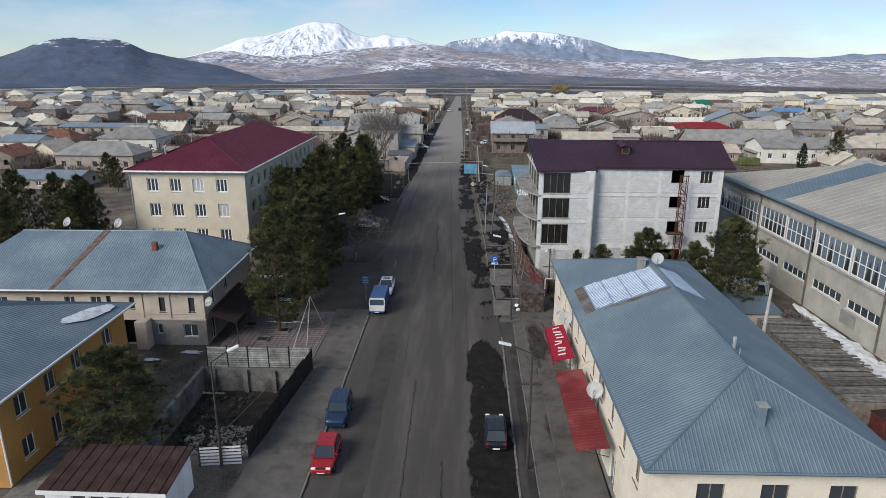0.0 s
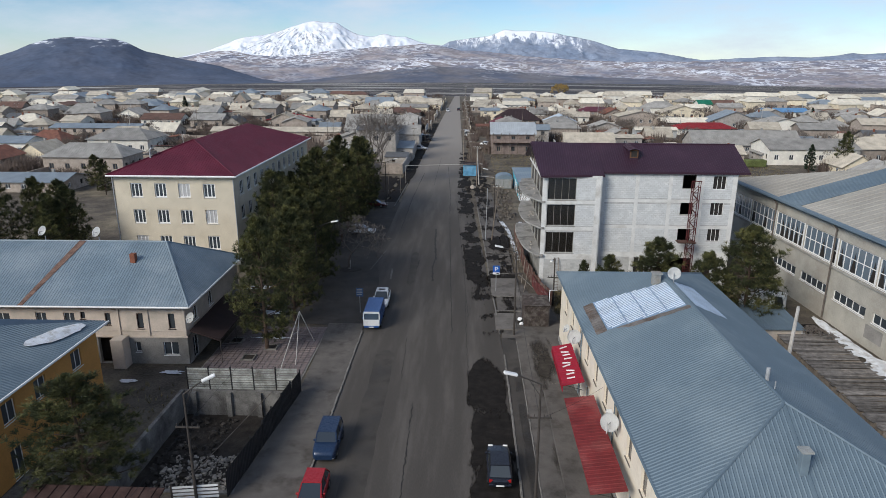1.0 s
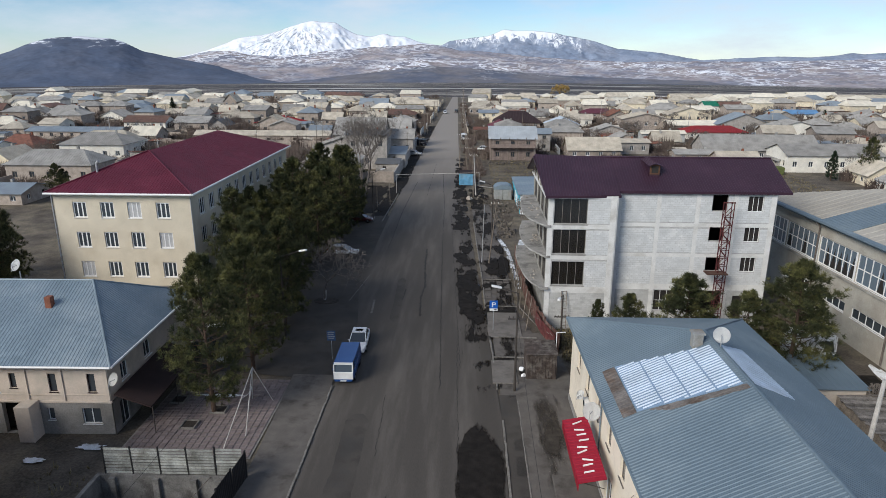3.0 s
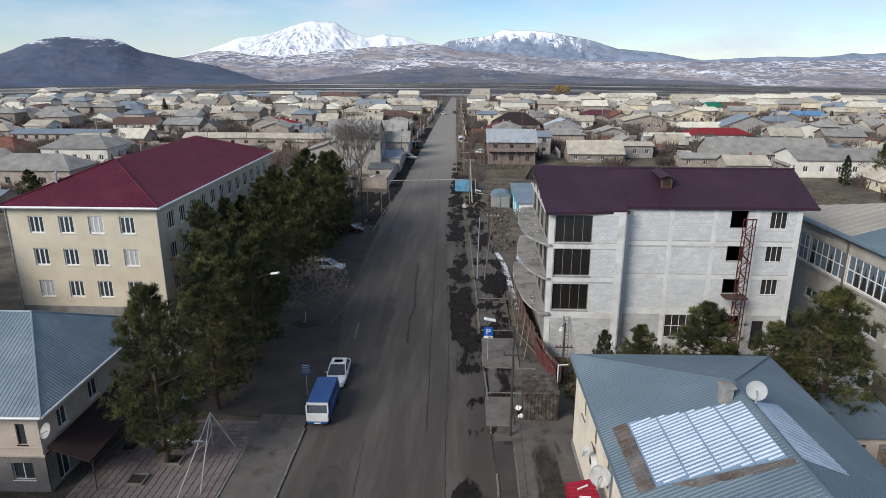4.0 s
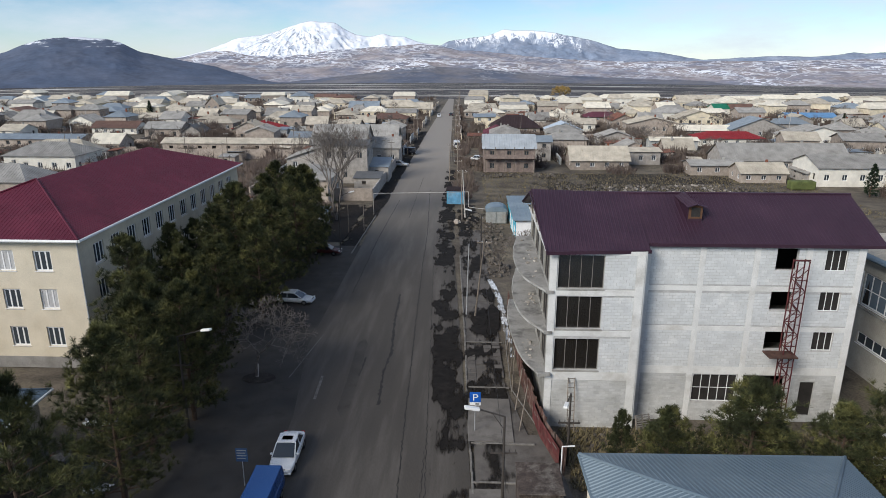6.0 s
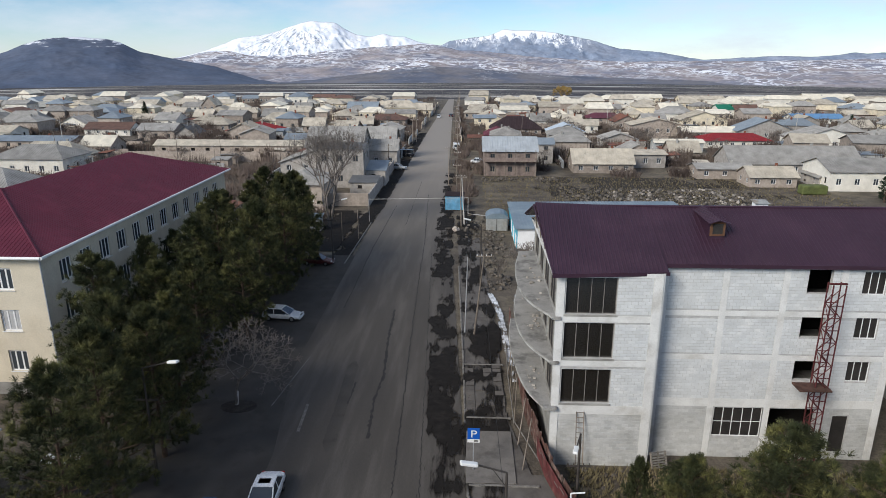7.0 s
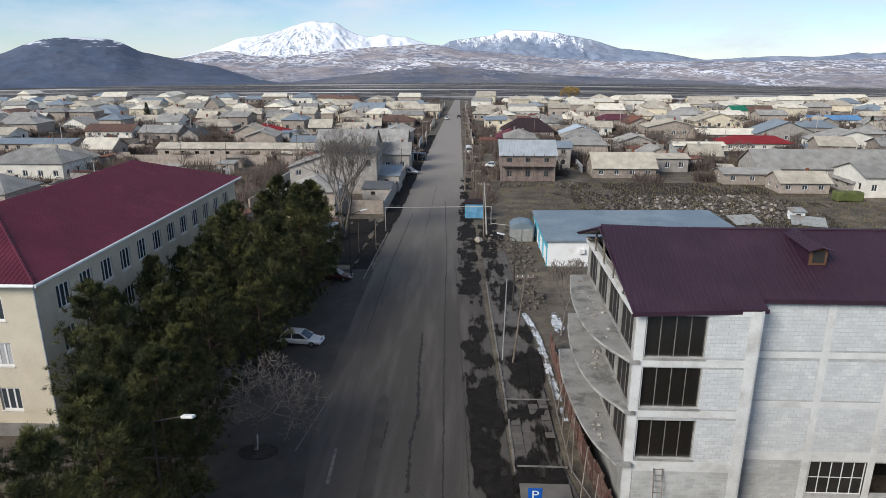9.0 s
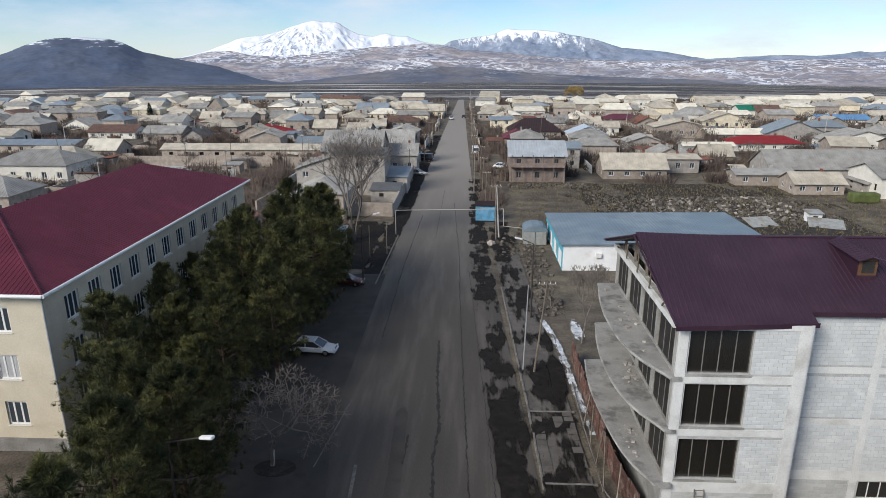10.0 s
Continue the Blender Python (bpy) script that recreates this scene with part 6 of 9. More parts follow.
def pine(name, seedv, h, r, base, m, clumps=620, needle=None, peak=0.8, label="dark green pine tree with a dense ragged crown", group="pines by the street"):
    """A pine: tapered trunk, limbs in whorls and a crown of needle clumps on their outer parts."""
    rnd = random.Random(seedv)
    t = thing(name, m, label, "tree", group)
    bm = bmesh.new()
    lean = Vector((rnd.uniform(-0.3, 0.3), rnd.uniform(-0.3, 0.3), 0))
    pts = [lean * (i / 6) ** 2 + Vector((0, 0, h * 0.97 * i / 6)) for i in range(7)]
    for i in range(6):
        tube(bm, pts[i], pts[i + 1], 0.24 * (1 - i / 6.4), 0.24 * (1 - (i + 1) / 6.4), 8, caps=False)
    crown = bmesh.new()
    limbs = int(h * 5.2)
    per = max(4, clumps // limbs)
    for i in range(limbs):
        s = (i + rnd.random()) / limbs
        z = base + (h - base) * s
        prof = (1 - s ** 1.6) ** peak * (0.62 + 0.38 * min(1, s * 4)) + 0.06
        ln = r * prof * rnd.uniform(0.65, 1.2)
        a = i * 2.4 + rnd.uniform(-0.4, 0.4)
        d = Vector((math.cos(a), math.sin(a), rnd.uniform(-0.05, 0.25) + 0.45 * s)).normalized()
        p0 = lean * (z / h) ** 2 + Vector((0, 0, z))
        p1 = p0 + d * ln * 0.6
        p2 = p0 + d * ln + Vector((0, 0, 0.14 * ln))
        tube(bm, p0, p1, 0.06 * (1 - s * 0.6), 0.04 * (1 - s * 0.6), 5, caps=False)
        tube(bm, p1, p2, 0.04 * (1 - s * 0.6), 0.012, 5, caps=False)
        for k in range(per):
            q = 0.3 + 0.75 * rnd.random() ** 0.7
            side = Vector((-d.y, d.x, 0)) * rnd.gauss(0, 0.22) * ln
            c = p0.lerp(p2, q) + side + Vector((0, 0, rnd.gauss(0.05, 0.16) * (0.5 + ln * 0.3)))
            tuft(crown, c, (d + Vector((0, 0, 0.7))).normalized(), rnd.uniform(0.30, 0.56), rnd, 34, 0.055)
    for k in range(7):
        tuft(crown, pts[-1] + Vector((rnd.gauss(0, 0.15), rnd.gauss(0, 0.15), -0.18 * k)), Vector((0, 0, 1)), 0.5, rnd)
    part("trunk", bm, bark_pine, t)
    part("crown", crown, needle or needles, t)
    return t


PA = pine("pine_tree", 1, 12.2, 3.9, 1.0, sized(-17.2, 65.2, 0, 0.86, 1.06), 1400)
PB = pine("pine_tree", 2, 13.2, 4.0, 1.2, sized(-16.4, 72.6, 70, 0.86, 0.92), 1450)
PC = pine("pine_tree", 3, 11.4, 3.9, 0.9, sized(-17.4, 78.4, 20, 0.94, 1.04), 1350)
PD = pine("pine_tree", 5, 14.4, 4.0, 1.4, sized(-22.6, 88.2, 160, 0.90, 0.92), 1550)
for src, x, y, rz, s, sz in ((PC, -16.4, 83.2, 50, 0.88, 0.94), (PA, -19.6, 84.0, 200, 0.88, 0.92), (PB, -17.4, 88.6, 130, 0.84, 0.84), (PA, -18.8, 96.2, 10, 0.88, 0.86), (PC, -22.4, 96.6, 280, 0.86, 0.84),
                             (PD, -22.0, 104.5, 60, 0.92, 0.90), (PB, -17.2, 103.6, 210, 0.9, 0.9), (PC, -17.6, 110.6, 100, 1.05, 1.05), (PD, -22.6, 112.0, 20, 0.98, 0.98), (PA, -16.8, 117.4, 310, 1.08, 1.08),
                             (PB, -21.4, 121.5, 170, 1.02, 1.02), (PC, -17.2, 124.0, 240, 1.1, 1.1), (PA, -22.0, 128.4, 75, 1.0, 1.0), (PB, -18.2, 130.5, 33, 0.9, 0.9),
                             (PC, -25.6, 95.4, 140, 0.72, 0.86), (PA, -25.4, 101.6, 15, 0.76, 0.84), (PB, -25.6, 108.0, 95, 0.76, 0.80), (PC, -25.4, 115.0, 210, 0.80, 0.92), (PA, -25.6, 122.0, 260, 0.80, 0.86)):
    copy_thing(src, sized(x, y, rz, s, sz))
for src, x, y, rz, s in ((PA, -49.6, 88, 110, 0.86), (PB, -49.0, 82.5, 60, 0.72), (PA, -56.5, 84, 40, 1.02), (PD, -53.0, 92, 140, 0.84), (PB, -58.5, 95, 250, 0.90), (PC, -63.0, 88, 10, 1.0), (PC, -51.0, 86, 190, 0.88), (PA, -68, 93, 20, 0.8),
                         (PB, -62, 78, 120, 0.82), (PC, -76, 140, 30, 0.62), (PA, -72, 136, 80, 0.55), (PC, -55.0, 79.5, 70, 0.8), (PA, -60.5, 83.5, 300, 0.85)):
    tagged(copy_thing(src, sized(x, y, rz, s)), "dark green pine tree behind the houses", "tree", "pines behind the houses")
tagged(copy_thing(PC, sized(-22.6, 43.7, 80, 1.15, 0.68)), "broad bushy pine tree beside the ochre house", "tree")
for src, x, y, rz, s, sz in ((PA, 17.1, 73.2, 10, 0.62, 0.58), (PC, 21.9, 73.3, 100, 1.0, 0.78), (PB, 27.2, 73.2, 200, 0.84, 0.66), (PC, 31.2, 72.8, 40, 1.12, 0.90), (PA, 14.6, 74.6, 60, 0.36, 0.50),
                             (PC, 18.6, 79.4, 300, 0.42, 0.26), (PA, 36.0, 79.6, 150, 0.55, 0.45), (PC, 26.0, 78.4, 20, 0.55, 0.32)):
    tagged(copy_thing(src, sized(x, y, rz, s, sz)), "bushy green pine in the yard of the unfinished building", "tree", "pines in the yard")
tagged(copy_thing(PC, sized(93.5, 170, 70, 0.72, 0.82)), "broad green pine among the houses", "tree")
SP = pine("spruce_tree", 9, 9.0, 2.1, 0.4, sized(86.0, 171, 0, 0.72), 700, spruce, 1.0, "dark narrow spruce tree among the houses", "spruces")
for x, y, rz, s in ((-140, 334, 80, 1.15), (150, 300, 20, 0.9), (62, 350, 10, 0.8), (-95, 300, 50, 0.7)):
    copy_thing(SP, sized(x, y, rz, s))


def bare_tree(name, seedv, h, m, spread=0.9, depth=6, trunk=0.22, material=None, label="bare leafless tree with fine twigs", group="", white=False, rise=0.35, first=0.3, fine=0.022, stems=1):
    """A leafless tree grown by forking limbs down to fine twigs."""
    rnd = random.Random(seedv)
    t = thing(name, m, label, "tree", group)
    bm, tw = bmesh.new(), bmesh.new()

    def grow(p, d, ln, rad, lv):
        n = 2 if lv > 1 else 1
        q = p
        for i in range(n):
            d = (d + Vector((rnd.gauss(0, 0.10), rnd.gauss(0, 0.10), rnd.gauss(0.03, 0.06)))).normalized()
            e = q + d * ln / n
            tube(bm if lv > 2 else tw, q, e, max(fine, rad * (1 - 0.2 * i)), max(fine * 0.8, rad * (0.82 - 0.15 * i)), 6 if lv > 3 else 3, caps=False)
            q = e
        if lv == 0:
            return
        kids = 3 if lv > 1 else 4
        for i in range(kids):
            a = 2 * math.pi * (i + rnd.random() * 0.7) / kids
            side = d.orthogonal().normalized()
            side = (Matrix.Rotation(a, 3, d) @ side)
            nd = (d * rnd.uniform(0.5, 1.0) + side * spread * rnd.uniform(0.6, 1.1) + Vector((0, 0, rise))).normalized()
            grow(q, nd, ln * rnd.uniform(0.62, 0.82), rad * 0.62, lv - 1)

    for k in range(stems):
        a = 2.1 * k + 0.4
        tilt = 0.0 if stems == 1 else 0.30
        grow(Vector((0, 0, 0)), Vector((math.cos(a) * tilt, math.sin(a) * tilt, 1)).normalized(), h * first, trunk, depth)
    part("trunk", bm, material or bark_grey, t)
    part("crown", tw, material or bark_grey, t, "fine bare twigs")
    if white:
        part("limewash", tubed((0, 0, 0), (0, 0, 1.2), trunk * 1.06, trunk * 1.02, 8), lime, t, "limewashed foot")
    return t


bare_tree("street_tree", 24, 17.0, pose(-13.75, 90.5, 0, 0, 5, 0), 1.05, 6, 0.15, bark_grey, label="small spreading bare street tree with a limewashed foot", white=True, rise=0.13, first=0.145, fine=0.022)
tagged(part("tree_pit", prism([(-13.5 + 1.5 * math.cos(a), 90.2 + 1.0 * math.sin(a)) for a in np.arange(0, 6.2, 0.5)], 0.0, 0.03), mud), "dark soil round a tree foot", "tree pit")
bare_tree("bare_tree", 41, 47.0, pose(-18.0, 148.0, 0, 0, 0, 100), 0.74, 6, 0.24, bark_grey, label="tall bare tree with several stems before a garden wall", rise=0.40, first=0.108, fine=0.013, stems=3)
bare_tree("bare_tree", 37, 6.0, pose(9.2, 121.5, 0), 0.8, 5, 0.09, label="bare bush beside the shop wall", rise=0.5, first=0.18)
bare_tree("bare_tree", 57, 17.0, pose(11.1, 111.6, 0), 0.62, 6, 0.11, bark_twig, label="slender bare tree standing in old snow", rise=0.50, first=0.15, fine=0.018)
bare_tree("bare_tree", 38, 5.5, pose(35.6, 66.3, 0), 0.9, 5, 0.08, label="bare shrub by the hall", rise=0.4, first=0.2)
SB = [bare_tree("garden_tree", 40 + i, h, pose(x, y, 0), 0.85, 5, 0.13, label="bare garden tree between the houses", group="garden trees", rise=0.35, first=0.24)
      for i, (h, x, y) in enumerate(((8, -34, 190), (6.5, 33, 205), (9, 60, 240)))]
copy_thing(SB[0], sized(-33.5, 152, 40, 0.75))
W = bare_tree("willow_tree", 51, 15.0, pose(63.5, 474, 0), 0.95, 6, 0.3, willow, label="yellowish bare willow at the edge of town", rise=0.12, first=0.20, fine=0.10)
copy_thing(W, sized(67.5, 477, 90, 0.9))
TAKEN_WILLOW = (65, 470, 13)


# ---- vehicles ----
def car(name, m, label, paint, L=4.1, Wd=1.68, Hh=1.42, kind="hatch", front_m=None, sunroof=False):
    """A parked car; its length lies along y with the nose towards -y."""
    c = thing(name, m, label, "van" if kind == "van" else "car", "parked vehicles")
    hw = Wd / 2
    if kind == "van":
        body = [(-L / 2, 0.55, 1.05, 0.86), (-L / 2 + 0.10, 0.38, 1.15, 0.97), (-L / 2 + 0.6, 0.32, 1.2, 1.0), (L / 2 - 0.15, 0.32, 1.2, 1.0), (L / 2, 0.42, 1.15, 0.93)]
        cab = [(-L / 2 + 0.06, 0.94, 0.0), (-L / 2 + 0.30, 0.90, 1.0), (L / 2 - 0.35, 0.90, 1.0), (L / 2 - 0.04, 0.92, 0.0)]
    else:
        bz = Hh * 0.62
        nose = 0.78 if kind != "jeep" else 0.95
        body = [(-L / 2 - 0.12, 0.36, bz * 0.72, 0.74), (-L / 2 + 0.08, 0.26, bz * nose * 0.98, 0.92), (-L / 2 + 0.9, 0.24, bz * (nose + 0.12), 1.0), (-L * 0.16, 0.22, bz, 1.0),
                (L * 0.28, 0.22, bz, 1.0), (L / 2 - 0.2, 0.26, bz * 0.98, 0.96), (L / 2 + 0.1, 0.36, bz * 0.86, 0.82)]
        back = {"hatch": (L * 0.33, L * 0.46), "sedan": (L * 0.20, L * 0.36), "jeep": (L * 0.40, L * 0.47)}[kind]
        cab = [(-L * 0.25, 0.90, 0.0), (-L * 0.04 if kind != "jeep" else -L * 0.12, 0.74 if kind != "jeep" else 0.80, 1.0), (back[0], 0.73 if kind != "jeep" else 0.79, 1.0), (back[1], 0.88, 0.0)]
    bm = bmesh.new()
    rings = []
    for y, zl, zb, wf in body:
        w = hw * wf
        sec = [(-w * 0.9, zl), (-w, zl + 0.16), (-w, zb - 0.16), (-w * 0.95, zb - 0.03), (-w * 0.8, zb), (w * 0.8, zb), (w * 0.95, zb - 0.03), (w, zb - 0.16), (w, zl + 0.16), (w * 0.9, zl)]
        rings.append([bm.verts.new((x, y, z)) for x, z in sec])
    for a, b in zip(rings, rings[1:]):
        for i in range(10):
            bm.faces.new((a[i], a[(i + 1) % 10], b[(i + 1) % 10], b[i])).smooth = True
    bm.faces.new(rings[0][::-1])
    bm.faces.new(rings[-1])
    bo = part("body", bm, paint, c)
    if kind not in ("van", "jeep"):
        sm = bo.modifiers.new("rounding", "SUBSURF")
        sm.levels = sm.render_levels = 2
    zb = 1.17 if kind == "van" else Hh * 0.62 - 0.02
    bm = bmesh.new()
    rr = []
    for y, wf, up in cab:
        z = zb + (Hh - zb) * up
        w = hw * (wf if up else wf)
        rr.append([bm.verts.new((-w, y, z)), bm.verts.new((w, y, z))])
    side = []
    for (y, wf, up), r_ in zip(cab, rr):
        side.append(r_)
    bm.faces.new((rr[0][0], rr[0][1], rr[1][1], rr[1][0]))
    bm.faces.new((rr[2][0], rr[2][1], rr[3][1], rr[3][0]))
    bm.faces.new((rr[1][0], rr[1][1], rr[2][1], rr[2][0]))
    bm.faces.new((rr[0][0], rr[1][0], rr[2][0], rr[3][0]))
    bm.faces.new((rr[3][1], rr[2][1], rr[1][1], rr[0][1]))
    part("glasshouse", bm, glass_car, c, "dark car windows")
    (y0, w0, _), (y1, w1, _), (y2, w2, _), (y3, w3, _) = cab
    if kind == "van":
        sh = bmesh.new()
        for s in (-1, 1):
            slab_pts = [(s * hw * 0.955, y0 + 0.9, zb), (s * hw * 0.955, y3 - 0.02, zb), (s * hw * 0.925, y2 + 0.1, Hh - 0.02), (s * hw * 0.925, y1 + 0.75, Hh - 0.02)]
            vs = [sh.verts.new(p) for p in slab_pts] + [sh.verts.new((p[0] - s * 0.03, p[1], p[2])) for p in slab_pts]
            sh.faces.new(vs[:4])
            for i in range(4):
                sh.faces.new((vs[i], vs[(i + 1) % 4], vs[4 + (i + 1) % 4], vs[4 + i]))
        part("side_panel", sh, paint, c)
    bm = bmesh.new()
    ro = rbox(-hw * w1 - 0.01, hw * w1 + 0.01, y1 - 0.05, y2 + 0.06, Hh - 0.05, Hh + 0.04, 0.04, 3)
    rf = part("roof", ro, paint, c)
    if sunroof:
        part("sunroof", boxed(-0.38, 0.38, y1 + 0.25, y1 + 0.75, Hh + 0.031, Hh + 0.04), glass_car, rf)
    for s in (-1, 1):
        for (ya, wa, ua), (yb, wb, ub) in ((cab[0], cab[1]), (cab[3], cab[2])):
            part("pillar", tubed((s * hw * wa, ya, zb), (s * hw * wb, yb, Hh - 0.02), 0.045, n=5), paint, c)
        ym = (y1 + y2) / 2 + 0.05
        part("pillar", tubed((s * hw * (w0 + w3) / 2 * 1.0, ym, zb), (s * hw * w1 * 1.0, ym, Hh - 0.02), 0.04, n=5), paint, c)
    if front_m:
        part("front_panel", rbox(-hw * 0.93, hw * 0.93, -L / 2 - 0.035, -L / 2 + 0.1, 0.5, 1.18, 0.03), front_m, c, "white front panel")
        fr = bmesh.new()
        for s in (-1, 1):
            box(fr, s * hw * 0.9 - 0.05, s * hw * 0.9 + 0.05, -L / 2 + 0.0, -L / 2 + 0.12, 1.15, Hh - 0.12)
        box(fr, -hw * 0.9, hw * 0.9, -L / 2 + 0.16, -L / 2 + 0.3, Hh - 0.16, Hh + 0.02)
        part("windscreen_frame", fr, front_m, c)
    for s in (-1, 1):
        part("headlight", rbox(s * hw * 0.62 - 0.17, s * hw * 0.62 + 0.17, -L / 2 - 0.03, -L / 2 + 0.12, 0.58, 0.74, 0.03), lamp_white, c, "clear headlight")
        part("tail_light", rbox(s * hw * 0.72 - 0.12, s * hw * 0.72 + 0.12, L / 2 - 0.14, L / 2 + 0.02, 0.62, 0.82, 0.02), tail_red, c, "red tail light")
        part("mirror", rbox(s * (hw + 0.02) - 0.09, s * (hw + 0.02) + 0.09, y0 + 0.28, y0 + 0.40, zb - 0.02, zb + 0.13, 0.03), paint, c)
        for yw in (-L * 0.31, L * 0.30):
            bm = bmesh.new()
            n, R = 18, 0.31 if kind != "jeep" else 0.35
            prof = [(0.10, R * 0.62), (0.11, R * 0.93), (0.07, R), (-0.07, R), (-0.11, R * 0.93), (-0.10, R * 0.62)]
            ring = [[bm.verts.new((px, pr * math.cos(2 * math.pi * i / n), pr * math.sin(2 * math.pi * i / n))) for i in range(n)] for px, pr in prof]
            for a, b in zip(ring, ring[1:] + ring[:1]):
                for i in range(n):
                    bm.faces.new((a[i], a[(i + 1) % n], b[(i + 1) % n], b[i])).smooth = True
            wh = part("wheel", bm, tyre_m, c, "black tyre")
            wh.location = (s * (hw - 0.10), yw, R)
            part("rim", tubed((s * 0.02, 0, 0), (s * 0.09, 0, 0), R * 0.63, R * 0.58, 12), rim_m, wh, "metal wheel rim")
    part("front_bumper", rbox(-hw * 0.86, hw * 0.86, -L / 2 - 0.08, -L / 2 + 0.1, 0.3, 0.5, 0.05), paint if kind != "jeep" else chrome, c)
    part("rear_bumper", rbox(-hw * 0.88, hw * 0.88, L / 2 - 0.1, L / 2 + 0.07, 0.32, 0.52, 0.05), paint if kind != "jeep" else chrome, c)
    part("number_plate", boxed(-0.26, 0.26, -L / 2 - 0.095, -L / 2 - 0.082, 0.35, 0.46), white_paint, c, "plain white plate")
    part("number_plate", boxed(-0.26, 0.26, L / 2 + 0.072, L / 2 + 0.085, 0.36, 0.47), white_paint, c, "plain white plate")
    part("grille", boxed(-hw * 0.4, hw * 0.4, -L / 2 - 0.02, -L / 2 + 0.05, 0.55, 0.70), black_sheet, c)
    return c


car("hatchback_car", pose(-7.6, 43.4, 0.0, 0, 0, 1), "red hatchback parked at the kerb", paints["red"], 3.9, 1.66, 1.42)
car("jeep_car", pose(-7.8, 49.2, 0.0, 0, 0, 1), "dark blue boxy off-road car parked at the kerb", paints["navy"], 3.9, 1.68, 1.64, "jeep")
car("delivery_van", pose(-7.8, 72.7, 0.0, 0, 0, 1), "blue delivery van with a white front", paints["blue"], 4.7, 1.82, 1.97, "van", white_paint)
car("sedan_car", pose(-7.7, 78.4, 0.0, 0, 0, 2), "white sedan with a sunroof parked behind a van", paints["white"], 4.6, 1.78, 1.46, "sedan", sunroof=True)
car("estate_car", pose(4.5, 46.9, 0.0, 0, 0, 180), "black car parked on the muddy street edge", paints["black"], 4.2, 1.7, 1.48, "hatch")
car("coupe_car", pose(-15.0, 108.6, 0.0, 0, 0, 84), "white older hatchback parked across under the pines", paints["white"], 4.3, 1.7, 1.36, "hatch")
car("saloon_car", pose(-15.5, 127.9, 0.0, 0, 0, 84), "dark red car parked in shade under the pines", paints["maroon"], 4.3, 1.7, 1.42, "sedan")
car("saloon_car", pose(-12.8, 205.5, 0.0, 0, 0, 75), "silver car parked at the far street edge", paints["silver"], 4.3, 1.7, 1.42, "sedan")
car("delivery_van", pose(-12.6, 226.5, 0.0, 0, 0, 80), "black van parked at the far street edge", paints["black"], 4.7, 1.82, 2.0, "van")
car("delivery_van", pose(1.2, 240.5, 0.0, 0, 0, 5), "white van parked at the far street edge", paints["white"], 4.7, 1.82, 2.1, "van", white_paint)
car("saloon_car", pose(7.5, 215.5, 0.0, 0, 0, 80), "white car parked beside the brown house", paints["white"], 4.2, 1.7, 1.42, "sedan")
car("saloon_car", pose(-9.0, 345, 0.0, 0, 0, 2), "white car far down the street", paints["white"], 4.2, 1.7, 1.42, "sedan")
car("saloon_car", pose(-3.6, 352, 0.0, 0, 0, 182), "dark car far down the street", paints["black"], 4.2, 1.7, 1.42, "sedan")
car("snowy_car", pose(-22.0, 76.0, 0.0, 0, 0, 80), "dark parked car with old snow on its roof", paints["black"], 4.2, 1.7, 1.42, "sedan")
car("small_truck", pose(35.4, 78.0, 0.0, 0, 0, 60), "white truck cab parked beside the hall", paints["white"], 4.6, 1.9, 2.2, "van", white_paint)


# ---- street furniture ----
def street_lamp(x, y, h, hx, hy, hz, label="rusty street lamp pole with a white lamp head"):
    t = thing("street_lamp", pose(x, y, 0), label, "street lamp", "street lamps")
    bm = tubed((0, 0, 0), (0, 0, h), 0.11, 0.06, 8)
    part("pole", bm, pole_m, t)
    bm = bmesh.new()
    d = Vector((hx - x, hy - y, hz - h))
    e = d * 0.72
    tube(bm, (0, 0, h), (e.x, e.y, h + e.z), 0.045, n=6)
    tube(bm, (0, 0, h - 0.8), (e.x * 0.5, e.y * 0.5, h + e.z * 0.5), 0.02, n=5)
    part("arm", bm, pole_m, t)
    hd = rbox(-0.14, 0.14, 0, 0.85, -0.07, 0.09, 0.06, 2)
    bmesh.ops.transform(hd, matrix=Matrix.Translation((e.x, e.y, h + e.z)) @ Vector((d.x, d.y, d.z * 0.6)).to_track_quat("Y", "Z").to_matrix().to_4x4(), verts=hd.verts)
    part("lamp_head", hd, lamp_white, t, "white lamp head")
    bm = bmesh.new()
    box(bm, -0.75, 0.75, -0.04, 0.04, h - 2.3, h - 2.2)
    for k in (-0.65, -0.3, 0.3, 0.65):
        tube(bm, (k, 0, h - 2.2), (k, 0, h - 2.02), 0.03, n=6)
    part("crossarm", bm, pole_m, t, "crossarm with insulators")
    return t


street_lamp(6.6, 42.9, 8.9, 4.6, 42.5, 9.9)
street_lamp(7.0, 69.8, 8.9, 5.1, 69.4, 9.7)
street_lamp(-14.8, 42.4, 8.0, -13.4, 43.0, 8.9)
street_lamp(-15.6, 80.4, 8.4, -12.6, 79.3, 9.6)
street_lamp(12.0, 78.4, 5.6, 11.2, 75.6, 6.2, "short lamp pole at the yard fence")
street_lamp(6.6, 118.0, 8.4, 4.9, 117.6, 9.2)
street_lamp(-13.4, 128.0, 8.4, -11.4, 128.2, 9.2)


